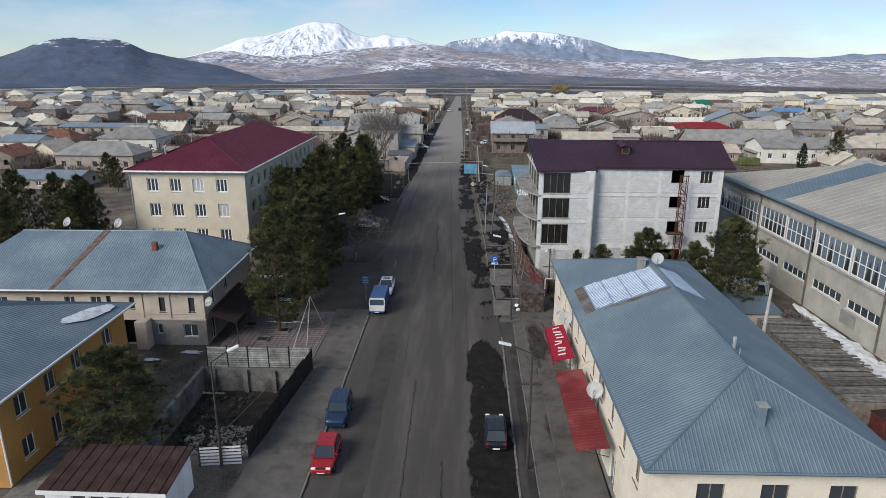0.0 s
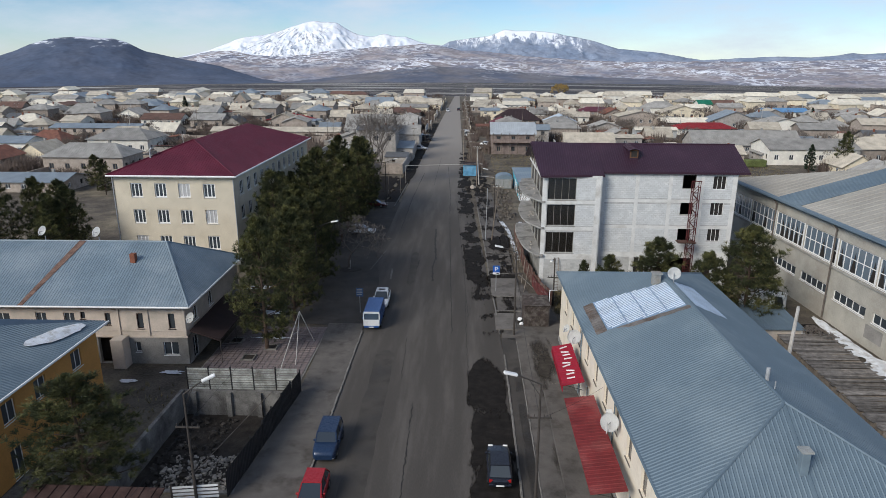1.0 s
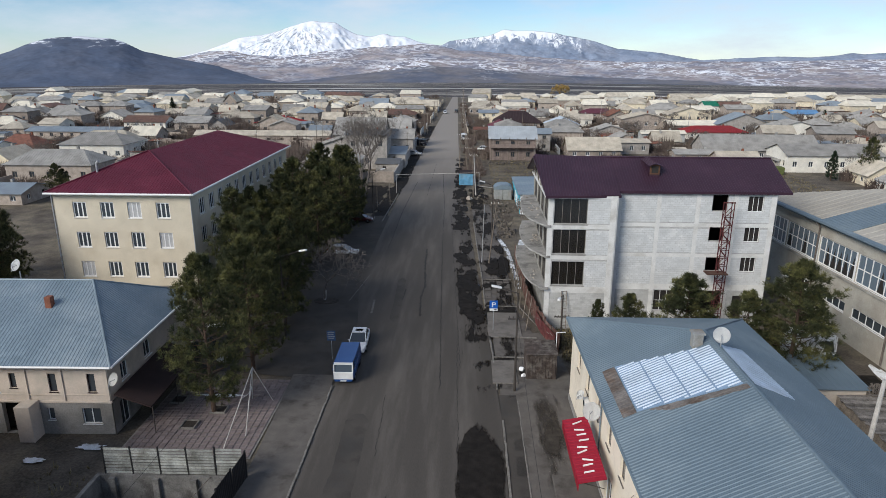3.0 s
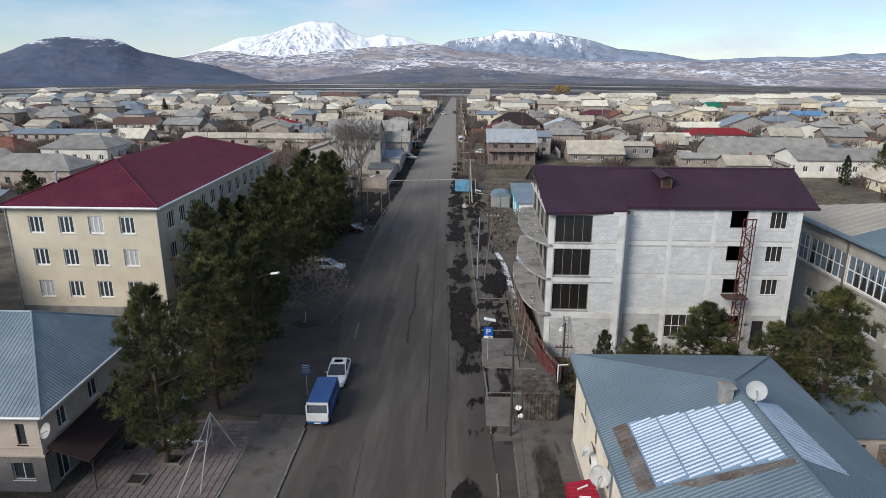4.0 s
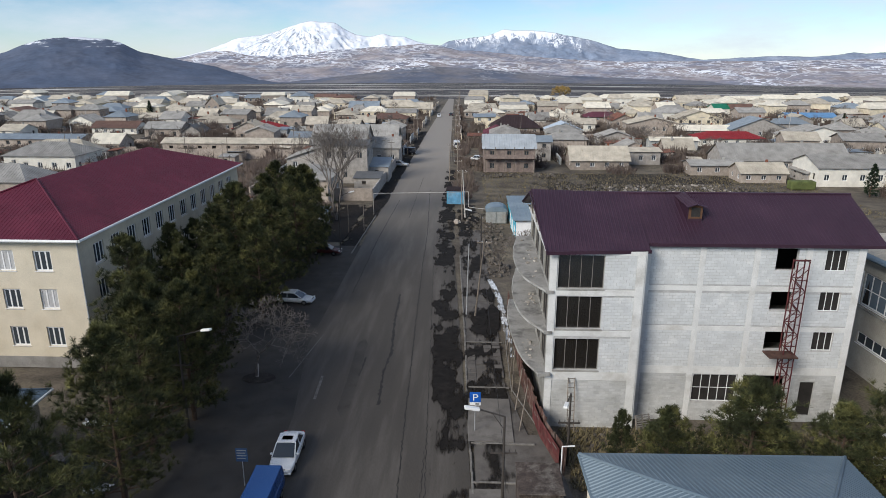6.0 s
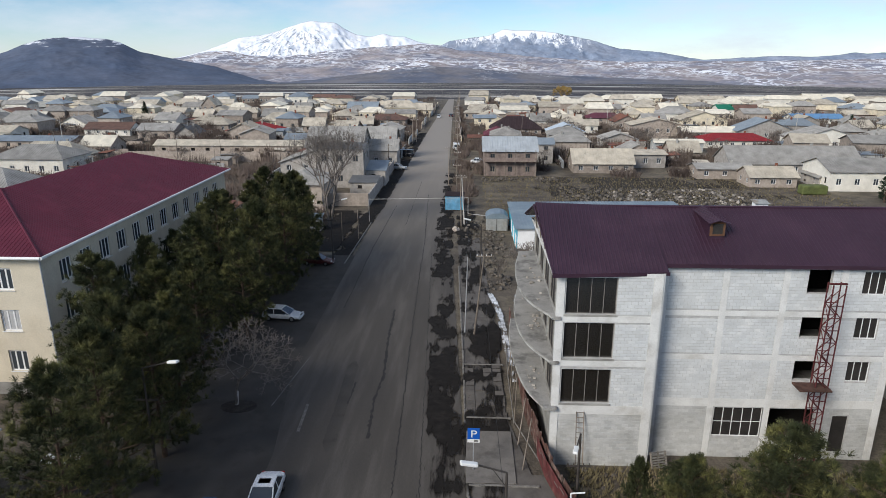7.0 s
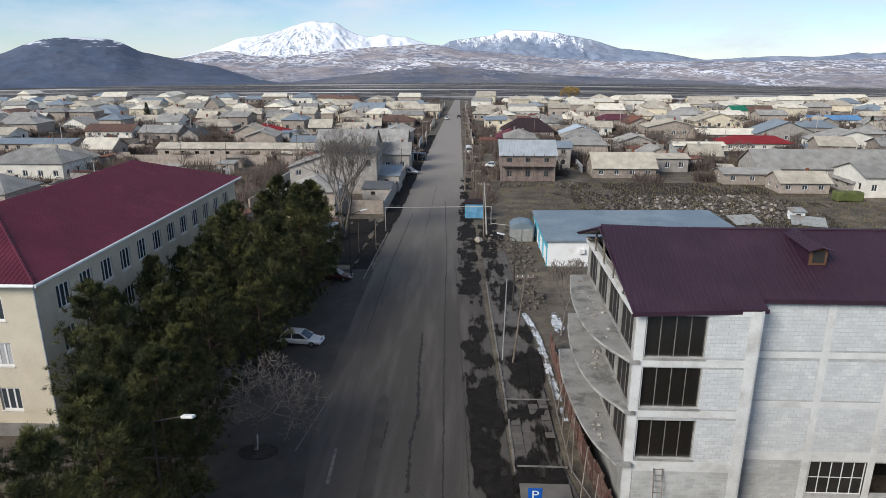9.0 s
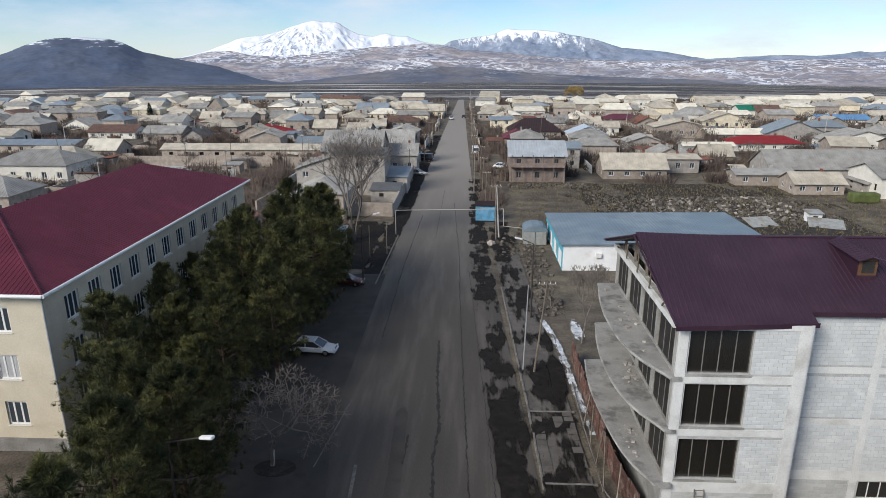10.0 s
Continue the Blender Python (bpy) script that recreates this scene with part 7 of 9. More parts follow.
def sign(name, x, y, w, h, ztop, label, p=False):
    t = thing(name, pose(x, y, 0), label, "road sign")
    part("post", tubed((0, 0.05, 0), (0, 0.05, ztop - 0.1), 0.035), steel, t)
    pl = part("plate", rbox(-w / 2, w / 2, 0.0, 0.025, ztop - h, ztop, 0.01), sign_blue if p else faded_blue, t, "blue sign plate")
    if p:
        part("border", boxed(-w / 2 + 0.03, w / 2 - 0.03, -0.004, -0.001, ztop - w + 0.03, ztop - 0.03), sign_blue, pl)
        fc = bpy.data.curves.new("letter", "FONT")
        fc.body, fc.size, fc.align_x, fc.extrude = "P", w * 0.95, "CENTER", 0.004
        tmp = bpy.data.objects.new("letter", fc)
        scene.collection.objects.link(tmp)
        me = bpy.data.meshes.new_from_object(tmp.evaluated_get(bpy.context.evaluated_depsgraph_get()))
        bpy.data.objects.remove(tmp)
        me.materials.append(white_paint)
        o = new("letter", me)
        o.parent = pl
        o.matrix_local = pose(0, -0.012, ztop - w * 0.85, 90, 0, 0)
        o.scale = (1.15, 1.0, 1)
        part("lower_plate", boxed(-w / 2, w / 2, -0.006, -0.001, ztop - h, ztop - w - 0.02), white_paint, pl, "white lower plate")
        part("lower_mark", boxed(0.02, w / 2 - 0.1, -0.012, -0.007, ztop - h + 0.07, ztop - w - 0.1), black_sheet, pl)
    else:
        for k in range(4):
            part("lettering_bar", boxed(-w / 2 + 0.08, w / 2 - 0.08 - 0.07 * (k % 2), -0.006, -0.001, ztop - 0.18 - 0.2 * k, ztop - 0.12 - 0.2 * k), grey_paint, pl)
    return t


sign("parking_sign", 5.6, 82.3, 0.83, 1.1, 3.4, "blue parking sign with a white letter on a thin post", True)
sign("information_sign", -9.75, 75.2, 0.8, 1.0, 2.9, "faded blue notice sign on a thin post")


def pole(x, y, h, material, label, lean=(0, 0), r=0.12, arms=1, name="utility_pole"):
    t = thing(name, pose(x, y, 0), label, "utility pole", "utility poles")
    part("pole", tubed((0, 0, 0), (lean[0], lean[1], h), r, r * 0.6, 8), material, t)
    for k in range(arms):
        bm = boxed(lean[0] - 0.8, lean[0] + 0.8, lean[1] - 0.05, lean[1] + 0.05, h - 0.35 - 0.5 * k, h - 0.25 - 0.5 * k)
        ca = part("crossarm", bm, wood_grey, t)
        for s in (-0.7, -0.25, 0.25, 0.7):
            part("insulator", tubed((lean[0] + s, lean[1], h - 0.25 - 0.5 * k), (lean[0] + s, lean[1], h - 0.1 - 0.5 * k), 0.035, 0.025, 6), white_paint, ca)
    return t


pole(4.85, 105.6, 8.2, steel, "thin pale metal pole on the pavement", (0.2, 0), 0.07, 0)
pole(5.8, 105.1, 8.6, wood_grey, "leaning wooden pole on the pavement", (0.9, 0.6), 0.11)
pole(3.9, 149.0, 8.8, wood_grey, "wooden utility pole at the street edge", (-0.2, 0), 0.12, 1)
pole(4.4, 150.3, 8.4, lime, "pale concrete utility pole at the street edge", (-0.5, 0), 0.13, 1)
for i, yy in enumerate((185, 215, 245, 275, 305, 335, 365, 400, 435)):
    pole(0.6 - 0.006 * (yy - 185), yy, 8.5, wood_grey, "weathered wooden utility pole along the street", (0.1, 0), 0.13, 1)
    if i % 2 == 0:
        pole(-13.6 + 0.008 * (yy - 185), yy + 8, 8.0, wood_grey, "weathered wooden utility pole along the street", (0.1, 0), 0.12, 1)
for x, y in ((-120, 240), (-90, 262), (-60, 300), (-150, 300), (80, 255), (120, 280), (160, 330), (60, 310), (-180, 250), (-52, 120), (-70, 170)):
    pole(x, y, 8.5, lime, "pale concrete utility pole among the houses", (0.1, 0), 0.13, 1)
pole(26.9, 55.0, 9.4, lime, "thick pale concrete pole beside the roof", (0.3, 0), 0.2, 0)

wires = thing("overhead_wires", pose(0, 0, 0), "thin overhead electric wires", "wire", kind="structure")
for a, b, s in (((6.6, 42.9, 6.8), (7.0, 69.8, 6.8), 0.6), ((7.0, 69.8, 6.8), (6.6, 118, 6.4), 0.9), ((6.6, 42.9, 6.6), (12.2, 50, 5.2), 0.2), ((-14.8, 42.4, 5.9), (-16, 10, 6.5), 0.5),
                ((5.4, 104, 8.3), (4.1, 146.8, 8.5), 0.8), ((4.1, 146.8, 8.5), (0.6, 185, 8.3), 0.8), ((-14.8, 42.4, 6.0), (-14.2, 78, 6.8), 0.8)):
    part("wire", cable(a, b, s), black_sheet, wires)

# gas pipe over the street
gp = thing("gas_pipe", pose(0, 0, 0), "thin pale gas pipe carried over the street on posts", "pipe")
bm = bmesh.new()
for a, b in (((-12.0, 152.0, 0), (-12.0, 152.0, 3.9)), ((-12.0, 152.0, 3.9), (5.0, 149.2, 4.9)), ((5.0, 149.2, 4.9), (5.0, 149.2, 2.2)), ((5.0, 149.2, 2.2), (9.5, 148.8, 1.8))):
    tube(bm, a, b, 0.05, n=6)
part("pipe", bm, lime, gp)
for x, y in ((-12.05, 141.0), (-14.3, 139.5)):
    part("post", tubed((x, y, 0), (x, y, 4.6), 0.05), wood_grey, gp)


# ---- right pavement: awnings, container, fence ----
def awning(x0, x1, y0, y1, z0, z1, material, label, banner=False):
    t = thing("awning", pose(0, 0, 0), label, "awning", "shop awnings")
    bm = bmesh.new()
    ribbed(bm, [(x0, y0, z0), (x1, y0, z1), (x1, y1, z1), (x0, y1, z0)], (-1, 0), 0.35, 0.025, 0.08, 0.06)
    part("sheet", bm, material, t)
    bm = bmesh.new()
    for y in np.arange(y0 + 0.2, y1, (y1 - y0 - 0.4) / 3.01):
        tube(bm, (x0 + 0.1, y, z0 - 0.06), (x1, y, z0 - 0.5), 0.025, n=5)
    part("bracket", bm, pole_m, t)
    if banner:
        part("valance", boxed(x0 - 0.03, x0, y0, y1, z0 - 0.55, z0), material, t)
        rr = random.Random(3)
        for k in range(9):
            y = y0 + 0.8 + k * (y1 - y0 - 1.6) / 8
            sx = (x0 + x1) / 2 + rr.uniform(-0.15, 0.15)
            zz = z0 + (z1 - z0) * (sx - x0) / (x1 - x0)
            bm = bmesh.new()
            tube(bm, (sx - 0.3, y, zz + 0.06 - 0.3 * (z1 - z0) / (x1 - x0)), (sx + 0.3, y + rr.uniform(-0.3, 0.3), zz + 0.06 + 0.3 * (z1 - z0) / (x1 - x0)), 0.055, n=5)
            part("lettering_bar", bm, white_paint, t, "white lettering stroke")


awning(9.25, 11.35, 39.6, 50.3, 3.85, 4.15, awning_red, "faded red sheet-metal awning along the shop front")
awning(9.45, 11.05, 52.4, 59.2, 3.75, 4.1, banner_red, "bright red shop awning with white lettering", True)


def dish(m, r, label="white satellite dish on a bracket"):
    t = thing("satellite_dish", m, label, "satellite dish", "satellite dishes")
    bm = bmesh.new()
    n, rows = 20, 5
    rings = []
    for j in range(rows + 1):
        q = r * j / rows
        rings.append([bm.verts.new((q * math.cos(2 * math.pi * i / n), -0.32 * r + 0.32 * r * (q / r) ** 2 - 0.0, q * math.sin(2 * math.pi * i / n))) if j else None for i in range(n)])
    c = bm.verts.new((0, -0.32 * r, 0))
    for i in range(n):
        bm.faces.new((c, rings[1][i], rings[1][(i + 1) % n])).smooth = True
        for j in range(1, rows):
            bm.faces.new((rings[j][i], rings[j + 1][i], rings[j + 1][(i + 1) % n], rings[j][(i + 1) % n])).smooth = True
    bmesh.ops.solidify(bm, geom=bm.faces[:], thickness=0.02)
    part("reflector", bm, white_paint, t)
    bm = bmesh.new()
    tube(bm, (0, 0.35 * r, -0.2), (0, 0.3 * r, -r * 1.2), 0.03, n=6)
    tube(bm, (0, -0.3 * r, 0), (0, 0.35 * r, -0.2), 0.03, n=6)
    part("bracket", bm, steel, t)
    part("feed_arm", tubed((0, -0.1 * r, -r * 0.9), (0, 0.75 * r, 0), 0.015, n=5), steel, t)
    return t


for x, y, z, r, az in ((11.15, 44.3, 5.6, 0.6, 150), (11.0, 57.6, 5.4, 0.6, 150), (18.2, 56.6, 11.35, 0.5, 160), (-22.9, 61.7, 4.75, 0.5, 150), (-43.9, 74.2, 9.3, 0.55, 160), (-37.8, 74.0, 9.3, 0.55, 160),
                       (10.9, 61.2, 4.6, 0.35, 120)):
    dish(pose(x, y, z, 0, 0, az) @ pose(0, 0, 0, 30, 0, 0), r)
for x, y, z in ((-43.9, 74.6, 4.3), (-37.8, 74.4, 4.3)):
    tagged(part("mast", tubed((x, y, 0), (x, y, z * 2), 0.05), steel), "thin metal mast for a satellite dish", "mast")


def air_unit(x, y, z):
    t = thing("air_conditioner", pose(x, y, z), "white air-conditioning unit on the wall", "air conditioner")
    part("case", rbox(-0.35, 0.0, -0.45, 0.45, 0, 0.6, 0.03), white_paint, t)
    part("fan_grille", tubed((-0.37, 0, 0.3), (-0.345, 0, 0.3), 0.24, n=14), black_sheet, t)


air_unit(11.55, 61.2, 3.6)
air_unit(11.8, 46.2, 4.6)
ap = part("pavement_step", rbox(8.75, 11.7, 34.0, 58.0, 0.05, 0.3, 0.04), pave)
tagged(ap, "raised concrete step along the shop front", "step", kind="structure")


def container():
    t = thing("metal_garage", pose(8.2, 72.0, 0), "weathered brown sheet-metal garage on the pavement", "garage")
    w, d, h = 2.6, 2.95, 2.4
    bm = bmesh.new()
    for a, b, m in ((w, 0, facing(0, 0, 0)), (d, 0, facing(0, d, -90)), (w, 0, facing(w, d, 180)), (d, 0, facing(w, 0, 90))):
        pierced(bm, a, 0, h, 0.05, [], m)
    part("shell", bm, garage_m, t)
    for k in range(9):
        part("door_rib", boxed(0.08 + k * 0.29, 0.16 + k * 0.29, -0.05, -0.002, 0.1, h - 0.1), garage_m, t)
    part("lid", rbox(-0.1, w + 0.1, -0.15, d + 0.1, h, h + 0.08, 0.02), garage_m, t)


container()


def fence(name, pts, h, material, label, panel=1.9, slat=False, post_m=None, z0=0.05, fill=0.62):
    """A fence of sheets between posts along a line."""
    t = thing(name, pose(0, 0, 0), label, "fence")
    rr = random.Random(len(pts) * 7 + int(h * 10))
    for (xa, ya), (xb, yb) in zip(pts, pts[1:]):
        L = math.hypot(xb - xa, yb - ya)
        n = max(1, round(L / panel))
        a = math.degrees(math.atan2(yb - ya, xb - xa))
        for i in range(n):
            m = pose(xa + (xb - xa) * i / n, ya + (yb - ya) * i / n, 0, 0, 0, a) @ pose(0, 0, 0, rr.uniform(-3, 3), 0, 0)
            part("post", boxed(-0.05, 0.05, -0.05, 0.05, 0, h + 0.1, 0, m), post_m or material, t)
            if slat:
                for k in range(slat):
                    zz = z0 + (h - z0) * k / slat
                    part("slat", boxed(0.06, L / n - 0.06, -0.03, -0.005, zz + 0.02, zz + (h - z0) / slat * fill, 0, m), material, t)
            else:
                bm = bmesh.new()
                wd, k = L / n, 0
                hh = h * rr.uniform(0.93, 1.04)
                prof = []
                x = 0.03
                while x < wd - 0.03:
                    prof.append((x, -0.015 if k % 2 else 0.02))
                    x += 0.11
                    k += 1
                va = [bm.verts.new(m @ Vector((px, py, z0))) for px, py in prof]
                vb = [bm.verts.new(m @ Vector((px, py, hh))) for px, py in prof]
                vc = [bm.verts.new(m @ Vector((px, py + 0.012, z0))) for px, py in prof]
                vd = [bm.verts.new(m @ Vector((px, py + 0.012, hh))) for px, py in prof]
                for q in range(len(prof) - 1):
                    bm.faces.new((va[q], va[q + 1], vb[q + 1], vb[q]))
                    bm.faces.new((vc[q + 1], vc[q], vd[q], vd[q + 1]))
                    bm.faces.new((vb[q], vb[q + 1], vd[q + 1], vd[q]))
                part("panel", bm, material, t)
    return t


fence("yard_fence", [(11.6, 77.2), (10.7, 81.0), (9.7, 90.0), (9.6, 98.0), (9.5, 108.0)], 2.1, fence_m, "leaning faded corrugated fence before the unfinished building", 1.6)
for x, y, tx, ty, z in ((9.0, 82.5, 9.7, 84.5, 2.9), (8.9, 85.6, 9.5, 87.3, 2.9), (8.8, 88.5, 9.1, 90.4, 3.3), (8.78, 91.2, 9.0, 90.6, 3.3), (8.78, 93.4, 8.95, 93.9, 3.3), (8.74, 96.2, 8.95, 95.4, 3.3)):
    tagged(part("prop", tubed((x, y, 0.05), (tx, ty, z), 0.045, n=6), wood_grey), "grey wooden prop under a balcony", "prop", "props")
pw = thing("low_pipe", pose(0, 0, 0), "pale thin pipe on short feet beside the fence", "pipe")
run = [(10.42, 82.6), (8.78, 88.5), (8.74, 96.0), (8.9, 103.0)]
for (xa, ya), (xb, yb) in zip(run, run[1:]):
    part("pipe", tubed((xa, ya, 0.28), (xb, yb, 0.28), 0.05, n=6), kerb_m, pw)
    part("foot", tubed((xb, yb, 0.03), (xb, yb, 0.3), 0.04, n=6), kerb_m, pw)
# red hoarding cloth on the near end of the fence
hb = thing("banner", pose(0, 0, 0), "faded red cloth banner with pale marks on a fence", "banner")
cloth_m = mat("faded_red_cloth", (0.11, 0.028, 0.028), 0.9, amp=0.3, scale=1.5, bump=0.3, stain=(0.13, 0.06, 0.052), stain_amt=0.6, stain_scale=0.9)
for k, (xa, ya, xb, yb) in enumerate(((11.38, 77.6, 10.52, 81.2), (10.50, 81.2, 10.18, 84.0))):
    m = pose(xa, ya, 0, 0, 0, math.degrees(math.atan2(yb - ya, xb - xa)))
    L = math.hypot(xb - xa, yb - ya)
    part("cloth", boxed(0.02, L, 0.06, 0.08, 0.35, 1.8, 0, m), cloth_m, hb)
    for q, (u0, u1, z0, z1) in enumerate(((0.5, 1.3, 1.45, 1.53), (1.6, 2.2, 1.2, 1.27))):
        part("mark", boxed(u0, min(u1, L - 0.1), 0.082, 0.088, z0, z1, 0, m), kerb_m, hb)
# white bent pipe at the fence's end, sacks beside the garage, a pallet by the wall
bp = thing("gate_post", pose(11.45, 77.3, 0), "white bent pipe at the end of a fence", "post")
bm = tubed((0, 0, 0), (0, 0, 2.2), 0.05, n=8)
tube(bm, (0, 0, 2.2), (0.85, 0.1, 2.2), 0.05, n=8)
part("pipe", bm, white_wall, bp)
for x, y, r_ in ((7.9, 73.4, 0.24), (7.95, 72.3, 0.2)):
    sk = thing("sack", pose(x, y, 0.1), "pale plastic sack slumped against a metal garage", "sack", "sacks by the garage")
    bm = bmesh.new()
    bmesh.ops.create_icosphere(bm, subdivisions=3, radius=r_)
    for v in bm.verts:
        v.co *= 1 + 0.5 * noise.noise(v.co * 4.0 + Vector((x * 5, y, 0)))
        v.co.z = max(v.co.z + r_ * 0.7, 0.0)
    part("bag", bm, white_wall, sk)
pl = thing("pallet", pose(17.93, 83.07, 0.02, 0, 0, 14) @ pose(0, 0, 0, 68, 0, 0), "grey wooden pallet leaning by the wall", "pallet")
for k in range(7):
    part("board", boxed(0, 1.2, 0.17 * k, 0.17 * k + 0.1, 0.1, 0.122), kerb_m, pl)
for k in range(3):
    part("bearer", boxed(0.55 * k, 0.55 * k + 0.1, 0, 1.12, 0.0, 0.098), wood_grey, pl)


def hoist():
    """A red lattice hoist mast at the shell's front."""
    t = thing("hoist_mast", pose(28.15, 83.9, 0), "red lattice builder's hoist against the front wall", "hoist")
    w, h = 0.8, 13.6
    for x in (0, w):
        for y in (-w * 0.8, 0):
            part("leg", tubed((x, y, 0), (x, y, h), 0.05, n=5), red_steel, t)
    k, z = 0, 0.3
    while z < h - 0.8:
        a, b = ((0, w), (w, 0))[k % 2]
        for y in (-w * 0.8, 0):
            part("brace", tubed((a, y, z), (b, y, z + 0.85), 0.036, n=4, caps=False), red_steel, t)
            part("rung", tubed((0, y, z), (w, y, z), 0.034, n=4, caps=False), red_steel, t)
        part("brace", tubed((0, -w * 0.8 if k % 2 else 0, z), (0, 0 if k % 2 else -w * 0.8, z + 0.85), 0.028, n=4, caps=False), red_steel, t)
        z += 0.85
        k += 1
    part("platform", rbox(-1.2, 0.9, -1.1, 0.1, 6.3, 6.42, 0.02), rust, t, "rusty platform")
    part("head", tubed((-0.1, -0.35, h), (1.0, -0.35, h), 0.07, n=6), red_steel, t)


hoist()


def ladder(x, y, h, lean, w=0.5):
    t = thing("ladder", pose(x, y, 0), "pale wooden ladder leaning on the block wall", "ladder")
    for s in (0, w):
        part("rail", tubed((s, 0, 0), (s, lean, h), 0.035, n=5), wood_grey, t)
    for k in range(int(h / 0.35)):
        z = 0.3 + k * 0.35
        if z < h:
            part("rung", tubed((0, lean * z / h, z), (w, lean * z / h, z), 0.022, n=5), wood_grey, t)


ladder(12.6, 82.5, 4.2, 0.85)


# ---- left: courtyard, vacant lot, garage ----
def court():
    t = thing("pavement_court", pose(0, 0, 0), "pinkish paving tiles of a courtyard", "paving", kind="structure")
    part("bed", mesh([(-22.2, 59.3, 0.01), (-12.4, 59.3, 0.01), (-12.4, 71.0, 0.01), (-22.2, 71.0, 0.01)], [(0, 1, 2, 3)]), joint_m, t)
    verts, faces = [], []
    rr = random.Random(6)
    me = None
    n = 0
    y = 59.4
    while y < 70.8:
        x = -22.0
        while x < -12.6:
            near = y < 66.5 and x > -19.5
            if near and n < 290 and not (-18.9 < x < -17.8 and 62.6 < y < 64.2):
                if me is None:
                    o = part("tile", rbox(0, 0.43, 0, 0.43, 0, 0.05, 0.015), tile_pink, t)
                    me = o.data
                else:
                    o = new("tile", me)
                    o.parent = t
                o.location = (x, y, 0.02 + rr.uniform(-0.01, 0.012))
                n += 1
            else:
                k = len(verts)
                z = 0.07 + rr.uniform(-0.01, 0.01)
                verts += [(x, y, z), (x + 0.43, y, z), (x + 0.43, y + 0.43, z), (x, y + 0.43, z), (x, y, 0.0), (x + 0.43, y, 0.0), (x + 0.43, y + 0.43, 0.0), (x, y + 0.43, 0.0)]
                faces += [(k, k + 1, k + 2, k + 3), (k, k + 4, k + 5, k + 1), (k + 1, k + 5, k + 6, k + 2), (k + 3, k + 7, k + 4, k)]
            x += 0.5
        y += 0.5
    me2 = bpy.data.meshes.new("tile_field")
    me2.from_pydata(verts, [], faces)
    me2.materials.append(tile_pink)
    o = new("tile_field", me2)
    o.parent = t
    o["kind"] = "stuff"


court()
for x, y in ((-18.4, 63.3), (-16.9, 65.6), (-20.8, 67.0)):
    bm = bmesh.new()
    for a in ((-0.6, 0.6, -0.6, -0.5), (-0.6, 0.6, 0.5, 0.6), (-0.6, -0.5, -0.5, 0.5), (0.5, 0.6, -0.5, 0.5)):
        box(bm, *a, 0.0, 0.2)
    box(bm, -0.5, 0.5, -0.5, 0.5, 0.0, 0.11, 1)
    t = thing("tree_planter", pose(x, y, 0.03), "square concrete tree surround in the courtyard", "planter", "planters")
    part("edging", bm, [kerb_m, mud], t)

fence("lot_fence", [(-11.9, 57.2), (-13.2, 43.2)], 2.0, black_sheet, "black sheet fence along the pavement", 2.0)
fence("board_fence", [(-21.6, 57.15), (-12.1, 57.3)], 2.15, board_pale, "weathered pale horizontal board fence above the vacant lot", 1.9, 9, black_sheet, 0.12, 0.86)
lw = part("wall_lot", boxed(PIT[0] - 0.3, PIT[1] + 0.3, PIT[3], PIT[3] + 0.3, -2.6, 0.1), lot_wall_m)
tagged(lw, "stained grey concrete wall under a board fence", "wall", kind="structure")
for x in (-21.2, -18.2, -15.6, -13.9):
    part("pier", boxed(x, x + 0.4, PIT[3] - 0.25, PIT[3] - 0.004, -2.4, 0.02), lot_wall_m, lw)
for nm, a in (("wall_lot_west", (PIT[0] - 0.3, PIT[0], PIT[2], PIT[3], -2.6, 0.14)), ("wall_lot_east", (PIT[1], PIT[1] + 0.3, PIT[2], PIT[3], -2.6, 0.04)), ("wall_lot_south", (PIT[0] - 0.3, PIT[1] + 0.3, PIT[2] - 0.3, PIT[2], -2.6, 0.06))):
    lw = part(nm, boxed(*a), lot_wall_m)
    tagged(lw, "grey concrete side wall of the vacant lot", "wall", kind="structure")
fence("slat_gate", [(-16.3, 42.3), (-13.4, 42.7)], 1.6, white_paint, "white slatted gate before the vacant lot", 1.45, 6, pole_m)


def garage():
    t = thing("garage", pose(-23.3, 36.3, 0), "white garage with a rusty ribbed roof", "garage")
    w, d, h = 7.5, 3.7, 2.45
    bm = bmesh.new()
    mf = facing(0, 0, 0)
    holes = [(1.6 + 1.15 * k, 2.55 + 1.15 * k, 1.2, 2.1) for k in range(5)]
    pierced(bm, w, 0, h, 0.2, holes, mf)
    ms = facing(w, 0, 90)
    pierced(bm, d, 0, h, 0.2, [(1.4, 2.4, 0.05, 2.1)], ms)
    pierced(bm, d, 0, h, 0.2, [], facing(0, d, -90))
    pierced(bm, w, 0, h, 0.2, [], facing(w, d, 180))
    part("wall", bm, white_wall, t)
    for c in holes:
        window(t, mf, *c, cols=1, depth=0.06, bar=0.08, sill=False)
    part("door", boxed(1.4, 2.4, 0.05, 0.1, 0.05, 2.1, 0, ms), white_paint, t, "white metal door")
    roof_part(t, [([(-0.25, -0.3, h + 0.05), (w + 0.2, -0.3, h + 0.05), (w + 0.2, d + 0.3, h + 0.5), (-0.25, d + 0.3, h + 0.5)], (0, -1))], roof_rust, 0.75, h=0.05, w=0.05, t=0.1)
    part("fascia", boxed(-0.27, w + 0.22, -0.36, -0.305, h - 0.2, h + 0.08), white_paint, t)


garage()


